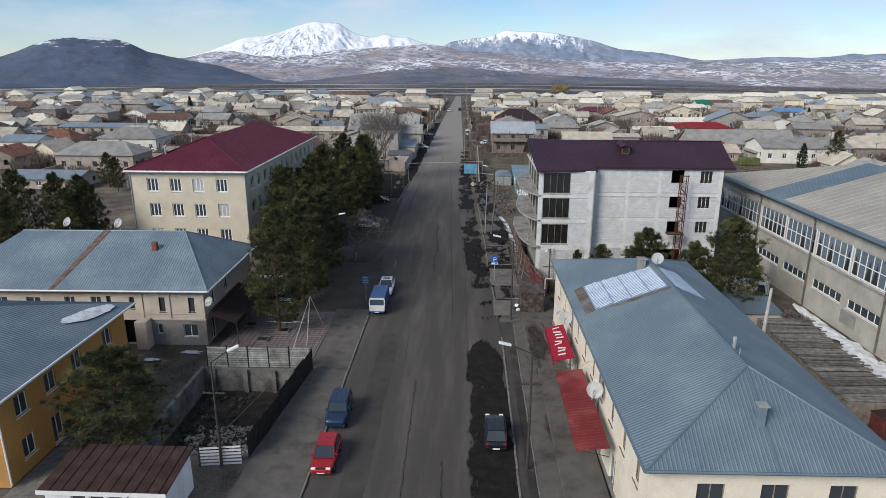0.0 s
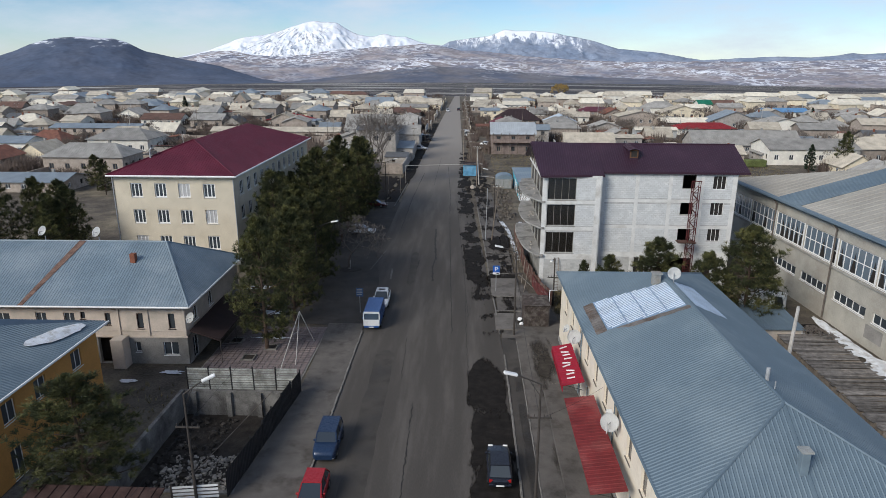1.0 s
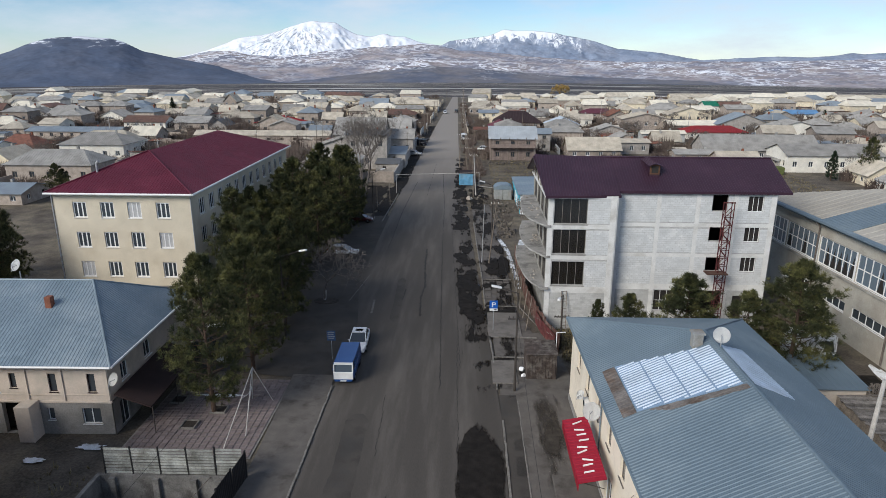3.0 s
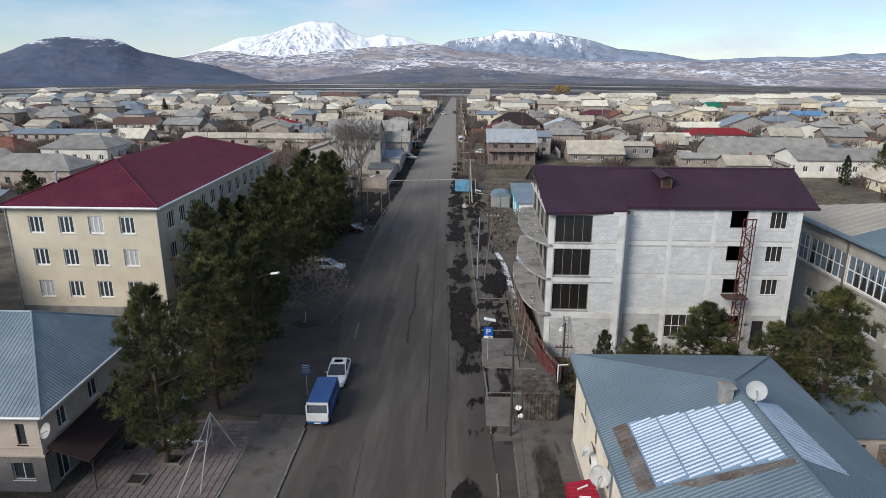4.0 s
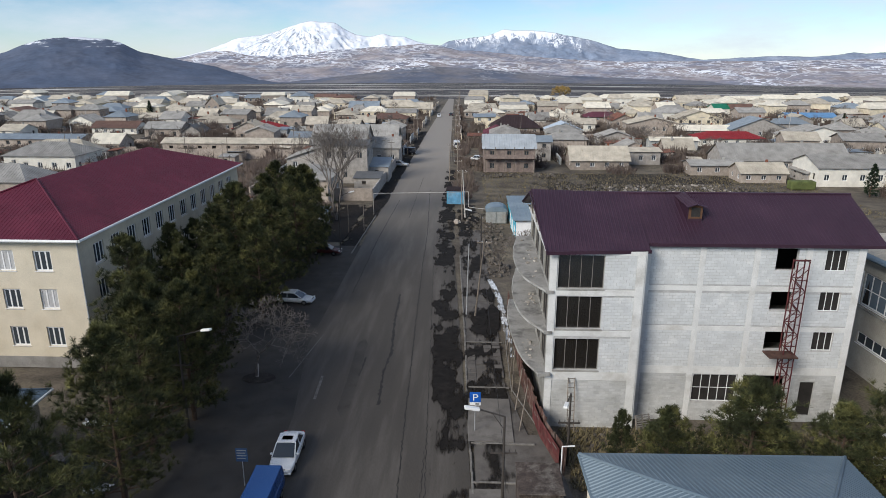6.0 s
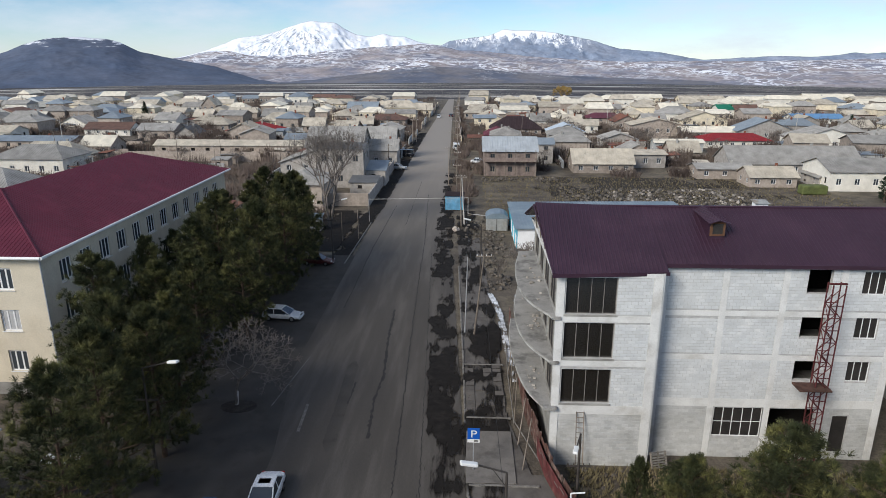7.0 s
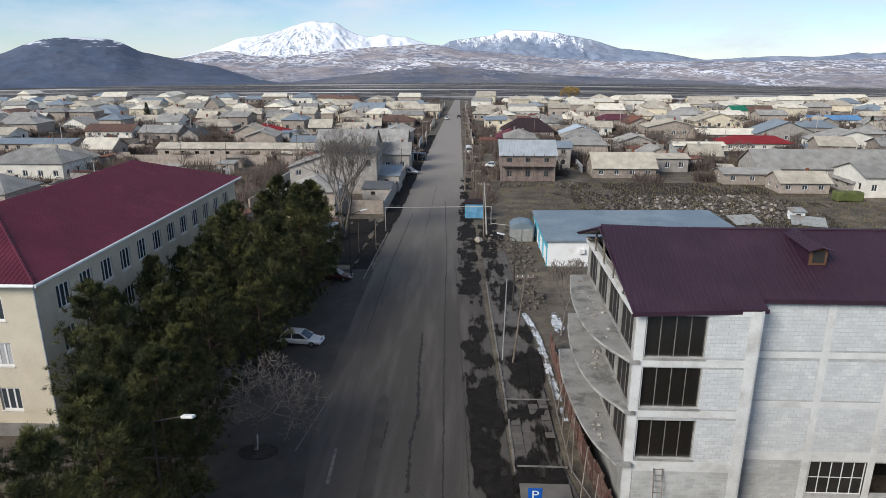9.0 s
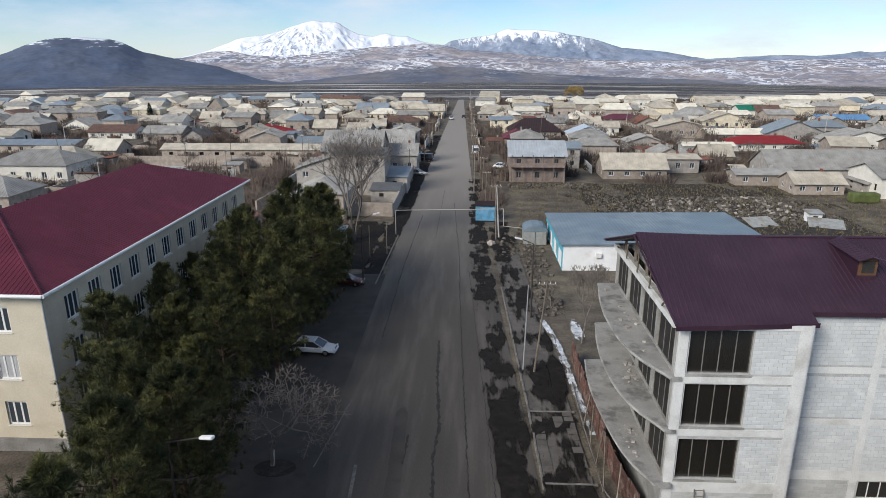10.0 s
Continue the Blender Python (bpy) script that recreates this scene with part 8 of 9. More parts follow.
def frame_rack():
    t = thing("carpet_frame", pose(0, 0, 0), "rusty pipe frame for beating carpets", "pipe frame")
    top = Vector((-13.9, 65.5, 4.0))
    for p in ((-13.6, 62.0, 0), (-14.9, 67.6, 0), (-14.6, 59.7, 0), (-13.1, 67.4, 0)):
        part("leg", tubed(p, top, 0.04, n=6), lime, t)
    part("rail", tubed(Vector((-14.6, 59.7, 0)).lerp(top, 0.62), Vector((-13.6, 62.0, 0)).lerp(top, 0.62), 0.03, n=6), lime, t)
    part("rail", tubed(Vector((-14.9, 67.6, 0)).lerp(top, 0.5), Vector((-13.6, 62.0, 0)).lerp(top, 0.5), 0.03, n=6), lime, t)


frame_rack()
tagged(part("fallen_pipe", tubed((-16.9, 43.0, 0.06), (-14.3, 57.0, 0.14), 0.03, n=6), wood_grey), "long thin pipe lying across the vacant lot", "pipe")

# ---- the town ----
WALLS = {"white": mat("house_white", (0.72, 0.69, 0.61), 0.9, amp=0.12, scale=0.6, rand=0.08), "tufa": mat("house_tufa", (0.34, 0.29, 0.245), 0.92, amp=0.18, scale=1.2, rand=0.2),
         "grey": mat("house_grey", (0.35, 0.325, 0.295), 0.92, amp=0.18, scale=1.2, rand=0.15), "cream": mat("house_cream", (0.68, 0.60, 0.45), 0.9, amp=0.12, scale=0.8, rand=0.12),
         "brick": mat("house_brick", (0.38, 0.13, 0.05), 0.9, amp=0.15, scale=2), "brown": mat("house_brown_stone", (0.235, 0.185, 0.16), 0.92, amp=0.2, scale=1.5),
         "pale": mat("house_pale", (0.40, 0.41, 0.40), 0.9, amp=0.12, scale=1)}
ROOFS = {"zinc": mat("sheet_zinc", (0.40, 0.43, 0.45), 0.55, 0.1, amp=0.12, scale=0.5), "grey": mat("slate_grey", (0.29, 0.28, 0.26), 0.9, amp=0.2, scale=0.5, rand=0.15), "beige": mat("slate_beige", (0.44, 0.395, 0.32), 0.9, amp=0.2, scale=0.5, rand=0.15),
         "pale": mat("slate_pale", (0.68, 0.63, 0.52), 0.9, amp=0.12, scale=0.5, rand=0.1), "blue": mat("sheet_blue", (0.235, 0.275, 0.31), 0.55, 0.1, amp=0.12, scale=0.5, rand=0.15),
         "bluel": mat("sheet_pale_blue", (0.40, 0.46, 0.52), 0.55, 0.1, amp=0.1, scale=0.5), "skyblue": mat("sheet_sky", (0.13, 0.27, 0.46), 0.55, 0.1, amp=0.1, scale=0.5),
         "brown": mat("sheet_brown", (0.16, 0.095, 0.075), 0.8, 0.1, amp=0.2, scale=0.7, rand=0.15), "darkbrown": mat("sheet_dark_brown", (0.040, 0.024, 0.024), 0.5, 0.1, amp=0.15, scale=0.7),
         "red": mat("sheet_red", (0.24, 0.020, 0.022), 0.55, 0.1, amp=0.15, scale=0.6), "rust": mat("sheet_rust", (0.19, 0.085, 0.06), 0.8, 0.1, amp=0.25, scale=0.9, rand=0.15),
         "plum": mat("sheet_plum", (0.12, 0.035, 0.05), 0.55, 0.1, amp=0.15, scale=0.6), "darkgrey": mat("sheet_dark_grey", (0.12, 0.125, 0.13), 0.7, 0.1, amp=0.15, scale=0.6),
         "green": mat("sheet_green", (0.015, 0.17, 0.10), 0.55, 0.1, amp=0.12, scale=0.6)}
SAY_W = {"white": "white rendered", "tufa": "pinkish tufa stone", "grey": "grey rendered", "cream": "cream rendered", "brick": "orange brick", "brown": "brown stone", "pale": "pale block"}
SAY_R = {"zinc": "pale grey metal", "grey": "grey slate", "beige": "beige slate", "pale": "pale slate", "blue": "blue-grey metal", "bluel": "pale blue metal", "skyblue": "sky-blue metal", "brown": "brown metal",
         "darkbrown": "dark brown metal", "red": "red metal", "rust": "rusty metal", "plum": "plum metal", "darkgrey": "dark grey metal", "green": "green metal"}
TAKEN = [TAKEN_WILLOW]
thicket_m = mat("bare_thicket", (0.115, 0.088, 0.076), 0.95, amp=0.3, scale=0.1, bump=0, stain=(0.15, 0.12, 0.095), stain_amt=0.6, stain_scale=0.05)
hrnd = random.Random(12)


def house(x, y, w, d, h, rise, roof, wall, cover, storeys=1, turn=0.0, keep=True):
    """A small house: walls with real window openings, a ribbed roof of kind hip, gx (ridge along x) or gy (ridge along y), chimney and sills."""
    b = thing("house", pose(x, y, 0, 0, 0, turn), f"{SAY_W[wall]} house with a {SAY_R[cover]} roof", "house", "houses of the town")
    if keep:
        TAKEN.append((x, y, max(w, d) * 0.5 + 3.0))
    hx, hy = w / 2, d / 2
    mf, ms, mw = facing(-hx, -hy, 0), facing(hx, -hy, 90), facing(-hx, hy, -90)
    zs = [h / storeys * k + h / storeys * 0.32 for k in range(storeys)]
    wh = min(1.35, h / storeys * 0.45)

    def cells(L):
        n = max(1, int(L / 3.3))
        return [(L * (i + 0.5) / n - 0.55, L * (i + 0.5) / n + 0.55, z, z + wh) for i in range(n) for z in zs]

    fc, sc, wc = cells(w), cells(d), cells(d)
    bm = bmesh.new()
    pierced(bm, w, 0, h, 0.3, fc, mf)
    pierced(bm, d, 0, h, 0.3, sc, ms)
    pierced(bm, d, 0, h, 0.3, wc, mw)
    pierced(bm, w, 0, h, 0.3, [], facing(hx, hy, 180))
    box(bm, -hx + 0.5, hx - 0.5, -hy + 0.5, hy - 0.5, 0.0, h - 0.05, 1)
    ov, rz = 0.45, h + rise
    if roof != "hip":
        ends = [((-hx, -hy, h), (-hx, hy, h), (-hx, 0, rz - 0.15)), ((hx, hy, h), (hx, -hy, h), (hx, 0, rz - 0.15))] if roof == "gx" else \
               [((hx, -hy, h), (-hx, -hy, h), (0, -hy, rz - 0.15)), ((-hx, hy, h), (hx, hy, h), (0, hy, rz - 0.15))]
        for tri in ends:
            vs = [bm.verts.new(p) for p in tri]
            c = Vector((0, 0, h))
            inn = [bm.verts.new(Vector(p) + (Vector((0, 0, p[2])) - Vector(p)).normalized() * 0.0 + Vector((-0.2 if p[0] > 0 and roof == "gx" else (0.2 if roof == "gx" else 0), (-0.2 if tri[0][1] > 0 else 0.2) if roof == "gy" else 0, 0))) for p in tri]
            bm.faces.new(vs)
            bm.faces.new(inn[::-1])
            for i in range(3):
                bm.faces.new((vs[i], inn[i], inn[(i + 1) % 3], vs[(i + 1) % 3]))
    part("wall", bm, [WALLS[wall], dark_in], b)
    st = 0.6
    if roof == "gy":
        rf = hip(b, -hx - ov, hx + ov, -hy - ov, hy + ov, h - 0.05, rz, 0, 0, "y", ROOFS[cover], st, h=0.05, w=0.14)
    elif roof == "gx":
        rf = hip(b, -hx - ov, hx + ov, -hy - ov, hy + ov, h - 0.05, rz, 0, 0, "x", ROOFS[cover], st, h=0.05, w=0.14)
    else:
        ax = "x" if w >= d else "y"
        e = min(w, d) * 0.45
        rf = hip(b, -hx - ov, hx + ov, -hy - ov, hy + ov, h + 0.02, rz, e, e, ax, ROOFS[cover], st, h=0.05, w=0.14)
    fm = pvc if hrnd.random() < 0.6 else wood_grey
    for c in fc:
        window(b, mf, *c, cols=2, frame_m=fm, bar=0.09, sill=False, flat=True)
    for c in wc[:2]:
        window(b, mw, *c, cols=2, frame_m=fm, bar=0.09, sill=False, flat=True)
    for c in sc[:1]:
        window(b, ms, *c, cols=2, frame_m=fm, bar=0.09, sill=False, flat=True)
    cx, cy = (hx * 0.4, hy * 0.2) if roof != "gy" else (hx * 0.2, hy * 0.3)
    part("chimney", rbox(cx - 0.25, cx + 0.25, cy - 0.25, cy + 0.25, h, rz + 0.5, 0.02), brick_red if hrnd.random() < 0.5 else concrete, b)
    return b


house(-98.4, 196.9, 17.6, 12.0, 4.3, 2.7, 'hip', 'white', 'grey', 1)
house(-131.8, 241.6, 31.9, 9.0, 2.6, 1.1, 'gx', 'tufa', 'blue', 1)
house(-163.8, 289.3, 15.7, 9.0, 3.3, 4.0, 'hip', 'tufa', 'grey', 1)
house(-123.9, 276.9, 16.5, 9.0, 2.3, 2.1, 'gx', 'white', 'brown', 1)
house(-99.4, 262.7, 12.5, 9.0, 3.6, 2.0, 'gx', 'tufa', 'grey', 1)
house(-89.6, 263.0, 6.4, 9.0, 2.3, 2.5, 'gy', 'grey', 'darkgrey', 1)
house(-90.1, 287.7, 12.3, 9.0, 3.0, 2.2, 'hip', 'tufa', 'beige', 1)
house(-71.0, 275.7, 18.0, 10.0, 2.3, 2.1, 'gy', 'tufa', 'red', 1)
house(-71.0, 307.1, 13.8, 10.0, 2.6, 3.0, 'hip', 'cream', 'beige', 1)
house(-49.1, 250.1, 7.2, 7.0, 2.3, 1.5, 'gx', 'grey', 'blue', 1)
house(-28.5, 188.6, 15.0, 11.0, 5.2, 2.6, 'gy', 'grey', 'grey', 2)
house(-22.6, 185.6, 10.2, 8.4, 8.6, 0.7, 'gx', 'grey', 'darkgrey', 2)
house(-27.5, 206.0, 13.5, 13.0, 6.4, 4.2, 'gx', 'grey', 'grey', 2)
house(-16.6, 210.5, 7.0, 8.0, 4.6, 2.4, 'gx', 'grey', 'grey', 1)
house(-19.5, 226.0, 8.5, 9.0, 5.2, 3.4, 'gx', 'grey', 'grey', 1)
house(-45.6, 359.6, 14.2, 9.0, 3.3, 3.0, 'gx', 'brick', 'blue', 1)
house(-29.6, 365.8, 18.1, 9.0, 3.4, 3.1, 'hip', 'cream', 'beige', 1)
house(-28.6, 316.4, 15.1, 10.0, 2.3, 1.9, 'hip', 'tufa', 'brown', 1)
TAKEN.extend((x, 230, 9) for x in range(-86, -40, 9))
house(-187.1, 337.6, 17.6, 9.0, 2.4, 1.8, 'hip', 'tufa', 'grey', 1)
house(-201.1, 387.9, 13.2, 9.0, 2.3, 2.5, 'hip', 'cream', 'beige', 1)
house(-132.4, 315.5, 19.5, 9.0, 2.3, 1.8, 'gx', 'tufa', 'beige', 1)
house(-146.1, 396.1, 14.9, 9.0, 2.6, 2.6, 'hip', 'cream', 'beige', 1)
house(-121.0, 363.8, 6.7, 9.0, 4.2, 4.0, 'gy', 'tufa', 'beige', 2)
house(14.8, 202.7, 12.4, 11.0, 5.9, 2.8, 'gx', 'brown', 'zinc', 2)
house(25.3, 218.9, 3.7, 6.0, 5.2, 1.3, 'gx', 'grey', 'blue', 2)
house(37.6, 205.9, 14.4, 9.0, 2.4, 3.1, 'gx', 'tufa', 'beige', 1)
house(50.3, 223.8, 9.4, 9.0, 2.3, 2.5, 'gy', 'tufa', 'grey', 1)
house(21.8, 284.4, 17.5, 13.0, 2.3, 4.0, 'hip', 'tufa', 'darkbrown', 1)
house(14.0, 257.9, 7.9, 9.0, 3.0, 2.4, 'hip', 'tufa', 'plum', 1)
house(7.2, 256.2, 4.7, 6.0, 2.3, 0.6, 'gx', 'grey', 'rust', 1)
house(10.9, 297.4, 7.9, 9.0, 4.9, 0.8, 'gx', 'cream', 'blue', 2)
house(51.4, 251.1, 10.9, 8.0, 2.7, 1.9, 'gy', 'grey', 'grey', 1)
house(87.8, 253.1, 20.1, 10.0, 2.3, 1.8, 'hip', 'white', 'red', 1)
house(66.9, 240.9, 14.1, 5.0, 2.9, 0.8, 'gx', 'pale', 'pale', 1)
house(82.9, 206.2, 30.7, 11.0, 2.7, 3.7, 'gx', 'grey', 'grey', 1)
house(64.1, 197.7, 12.6, 6.0, 2.5, 0.9, 'gx', 'tufa', 'grey', 1)
house(70.9, 188.7, 10.0, 7.0, 2.3, 1.9, 'gx', 'tufa', 'beige', 1)
house(113.1, 249.2, 20.3, 10.0, 3.6, 2.9, 'gy', 'white', 'grey', 1)
house(105.5, 274.5, 19.3, 10.0, 2.9, 3.9, 'gy', 'grey', 'blue', 1)
house(150.4, 328.9, 20.4, 9.0, 2.3, 1.6, 'gx', 'white', 'skyblue', 1)
house(128.3, 357.9, 17.2, 9.0, 3.7, 1.9, 'gx', 'white', 'green', 1)
house(38.0, 272.2, 12.1, 9.0, 2.6, 2.5, 'gy', 'white', 'bluel', 1)
house(61.9, 326.8, 14.9, 9.0, 2.3, 1.9, 'hip', 'tufa', 'plum', 1)
house(71.8, 284.2, 18.4, 10.0, 3.8, 2.2, 'gy', 'tufa', 'beige', 1)
house(98.5, 315.4, 18.5, 10.0, 2.8, 3.2, 'gy', 'cream', 'beige', 1)
house(87.7, 276.5, 18.7, 9.0, 2.3, 1.5, 'gx', 'tufa', 'pale', 1)
house(85.0, 189.1, 9.2, 8.0, 2.3, 2.3, 'gy', 'grey', 'grey', 2)
house(48.3, 214.3, 13.3, 8.0, 3.5, 0.6, 'gx', 'grey', 'beige', 1)
house(-127.2, 189.6, 11.3, 9.0, 4.0, 1.4, 'gx', 'white', 'blue', 1)
house(-89.8, 163.7, 19.4, 10.0, 4.2, 2.8, 'hip', 'tufa', 'grey', 1)
house(-126.6, 205.1, 11.3, 9.0, 2.3, 3.1, 'hip', 'tufa', 'rust', 1)
house(-90.2, 141.9, 16.9, 9.0, 2.3, 1.2, 'gx', 'tufa', 'blue', 1)
house(-101.8, 207.0, 17.4, 10.0, 3.0, 3.4, 'hip', 'tufa', 'beige', 1)
house(92.2, 187.5, 22.9, 12.0, 4.2, 2.1, 'gx', 'white', 'grey', 1)
house(111.3, 187.5, 15.3, 10.0, 4.2, 2.7, 'hip', 'tufa', 'beige', 1)

for x, y, w, h, cover in ((112, 458, 20, 2.8, "pale"), (142, 446, 26, 2.6, "beige"), (172, 441, 30, 2.5, "pale"), (207, 447, 34, 2.7, "pale"), (246, 443, 36, 2.5, "beige"), (288, 452, 40, 2.6, "pale"), (335, 460, 44, 2.6, "pale"), (226, 466, 30, 2.8, "pale")):
    house(x, y, w, 10.0, h, 1.9, "gx", "cream", cover, 1)

# balcony of the brown house
bh = thing("timber_balcony", pose(14.8, 197.2, 0), "brown timber balcony across the front of the stone house", "balcony")
part("deck", boxed(-5.9, 5.9, -1.2, 0.2, 3.3, 3.5), brown_sheet, bh)
part("railing", boxed(-5.9, 5.9, -1.25, -1.15, 3.5, 4.5), WALLS["brown"], bh)
for k in range(6):
    part("post", boxed(-5.85 + 2.32 * k, -5.7 + 2.32 * k, -1.2, -1.05, 0, 6.3), wood_grey, bh)

# the rest of the town: a few patterns of house, repeated along the lanes
proto = []
# Mostly grey covers: cloud shade over the nearer houses is partly put into them.
covers = ("beige", "grey", "beige", "grey", "blue", "grey", "beige", "pale", "grey", "grey", "beige", "darkgrey", "beige", "grey", "pale", "brown", "grey", "blue", "beige", "grey", "rust", "beige")
for i in range(22):
    w, d = hrnd.uniform(7.5, 11.5), hrnd.uniform(7.0, 9.0)
    proto.append(house(-318 + 30 * i, 356 + (i % 3) * 9, w, d, hrnd.choice((2.4, 2.6, 2.8, 3.0, 4.8)), hrnd.uniform(1.6, 2.9), hrnd.choice(("hip", "gx", "gx", "gy")),
                       hrnd.choice(("tufa", "tufa", "cream", "white", "grey", "brown")), covers[i], 1, hrnd.uniform(-6, 6)))


def free(x, y, r):
    if y < 480 and abs(x + 6 - (2 if y < 200 else 0)) < (14.5 if y < 230 else 12.5):
        return False
    if 4 < x < 84 and 118 < y < 196:
        return False
    if -52 < x < 0 and y < 150:
        return False
    return all(math.hypot(x - a, y - b) > r + c for a, b, c in TAKEN)


# Last rows picked paler: sunlight on them is partly put into the colours.
FAR_W, FAR_R = ("tufa", "cream", "cream", "white"), ("grey", "beige", "beige", "pale", "pale", "pale", "blue")
far_pane = None


def far_house(x, y, a):
    """A plainer house of the last rows: walls, hip or gable roof with eaves, set-back windows."""
    global far_pane
    w, d, h, rise = hrnd.uniform(4.5, 7.0), hrnd.uniform(3.8, 4.8), hrnd.choice((2.5, 2.8, 3.0, 4.8)), hrnd.uniform(1.5, 2.6)
    wk, rk = hrnd.choice(FAR_W), hrnd.choice(FAR_R + (("brown",) if x < 0 else ("pale",)))
    b = thing("house", pose(x, y, 0, 0, 0, a), f"{SAY_W[wk]} house with a {SAY_R[rk]} roof", "house", "houses at the edge of town")
    e, ov = d * 0.8 * hrnd.choice((0.1, 0.1, 1)), 0.4
    part("wall", boxed(-w, w, -d, d, 0, h), WALLS[wk], b)
    pts = [(-w - ov, -d - ov, h), (w + ov, -d - ov, h), (w + ov, d + ov, h), (-w - ov, d + ov, h), (-w + e, 0, h + rise), (w - e, 0, h + rise)]
    pts += [(p[0], p[1], p[2] + 0.12) for p in pts[:4]]
    part("roof", mesh(pts, [(6, 7, 5, 4), (8, 9, 4, 5), (7, 8, 5), (9, 6, 4), (3, 2, 1, 0), (0, 1, 7, 6), (1, 2, 8, 7), (2, 3, 9, 8), (3, 0, 6, 9)]), ROOFS[rk], b)
    for u in np.arange(-w + 1.3, w - 0.5, 2.8):
        if far_pane is None:
            bm = boxed(-0.55, 0.55, -0.05, 0.0, 0, 0.08)
            for q in ((-0.55, -0.47, 0.08, 1.2), (0.47, 0.55, 0.08, 1.2), (-0.55, 0.55, 1.2, 1.28)):
                box(bm, q[0], q[1], -0.05, 0.0, q[2], q[3])
            box(bm, -0.47, 0.47, -0.012, -0.002, 0.08, 1.2, 1)
            o = part("window", bm, [pvc, glass], b)
            far_pane = o.data
        else:
            o = new("window", far_pane)
            o.parent = b
        o.location = (float(u), -d, h * 0.35)


y, made = 138.0, 0
while y < 462:
    x = -0.74 * (y + 30)
    while x < 0.80 * (y + 20):
        px, py = x + hrnd.uniform(-4, 4), y + hrnd.uniform(-4, 4)
        if free(px, py, 4.6) and (px < -52 or px > 66 or y > 150) and hrnd.random() < 0.86 and not (-95 < px < -32 and py < 226):
            a = hrnd.choice((0, 0, 90, 180, 270)) + hrnd.uniform(-7, 7)
            if y < 335 and made < 230:
                copy_thing(hrnd.choice(proto), pose(px, py, 0, 0, 0, a))
                made += 1
            else:
                far_house(px, py, a)
            TAKEN.append((px, py, 5.5))
        x += hrnd.uniform(13.0, 17.5)
    y += 14.5 + (y - 138) * 0.012
# garden trees, walls and sheds between the houses
n = 0
for k in range(900):
    y = 140 + 255 * hrnd.random() ** 0.8
    x = hrnd.uniform(-0.7, 0.75) * (y + 20)
    if n < 290 and free(x, y, -2.5) and not (8 < x < 75 and y < 196):
        copy_thing(SB[k % 3], sized(x, y, hrnd.uniform(0, 360), hrnd.uniform(0.5, 1.0)))
        n += 1
gw = 0
for k in range(500):
    y = 142 + 240 * hrnd.random() ** 0.9
    x = hrnd.uniform(-0.7, 0.75) * (y + 20)
    L = hrnd.uniform(8, 22)
    if gw < 150 and free(x, y, -1.0) and not (6 < x < 80 and y < 196):
        a = hrnd.choice((0, 0, 90))
        bm = boxed(-L / 2, L / 2, -0.15, 0.15, 0, hrnd.uniform(1.3, 2.0))
        o = part("garden_wall", bm, WALLS[hrnd.choice(("tufa", "grey", "tufa", "pale"))])
        o.matrix_world = pose(x, y, 0, 0, 0, a + hrnd.uniform(-4, 4))
        tagged(o, "low stone garden wall between houses", "garden wall", "garden walls")
        gw += 1

# thickets of bare orchard and bramble between the houses
th = bmesh.new()
n = 0
for k in range(9000):
    y = 150 + 320 * hrnd.random() ** 0.8
    x = hrnd.uniform(-0.74, 0.80) * (y + 20)
    if n < 1500 and free(x, y, -4.9) and not (8 < x < 75 and y < 193):
        n += 1
        r, hh = hrnd.uniform(1.2, 3.8), hrnd.uniform(1.4, 5.2)
        for q in range(80 if y < 300 else 45):
            a, s = hrnd.uniform(0, 6.283), hrnd.random() ** 0.5
            p = Vector((x + r * s * math.cos(a), y + r * s * math.sin(a), 0.0))
            d = Vector((math.cos(a) * 0.5 * s + hrnd.gauss(0, 0.3), math.sin(a) * 0.5 * s + hrnd.gauss(0, 0.3), hh * hrnd.uniform(0.5, 1.0)))
            wv = Vector((hrnd.uniform(0.07, 0.18), hrnd.uniform(-0.05, 0.05), 0))
            th.faces.new([th.verts.new(v) for v in (p - wv, p + wv, p + d)])
            c = p + d * hrnd.uniform(0.3, 0.6)
            for g in range(3):
                e = c + Vector((hrnd.gauss(0, 0.6), hrnd.gauss(0, 0.6), hrnd.uniform(0.3, 1.2)))
                th.faces.new([th.verts.new(v) for v in (c - wv * 0.7, c + wv * 0.7, e)])
tagged(part("thicket", th, thicket_m), "brown leafless orchard thickets between the houses", "shrubs", kind="stuff")

# slender poles along the lanes of the town
tp = pole(-41, 214, 7.5, wood_grey, "slender utility pole among the houses", (0.2, 0), 0.10, 1)
n = 0
for k in range(300):
    y = 165 + 260 * hrnd.random()
    x = hrnd.uniform(-0.7, 0.75) * (y + 20)
    if n < 45 and free(x, y, -3.0) and not (6 < x < 80 and y < 196):
        copy_thing(tp, pose(x, y, 0, 0, 0, hrnd.uniform(0, 90)))
        n += 1

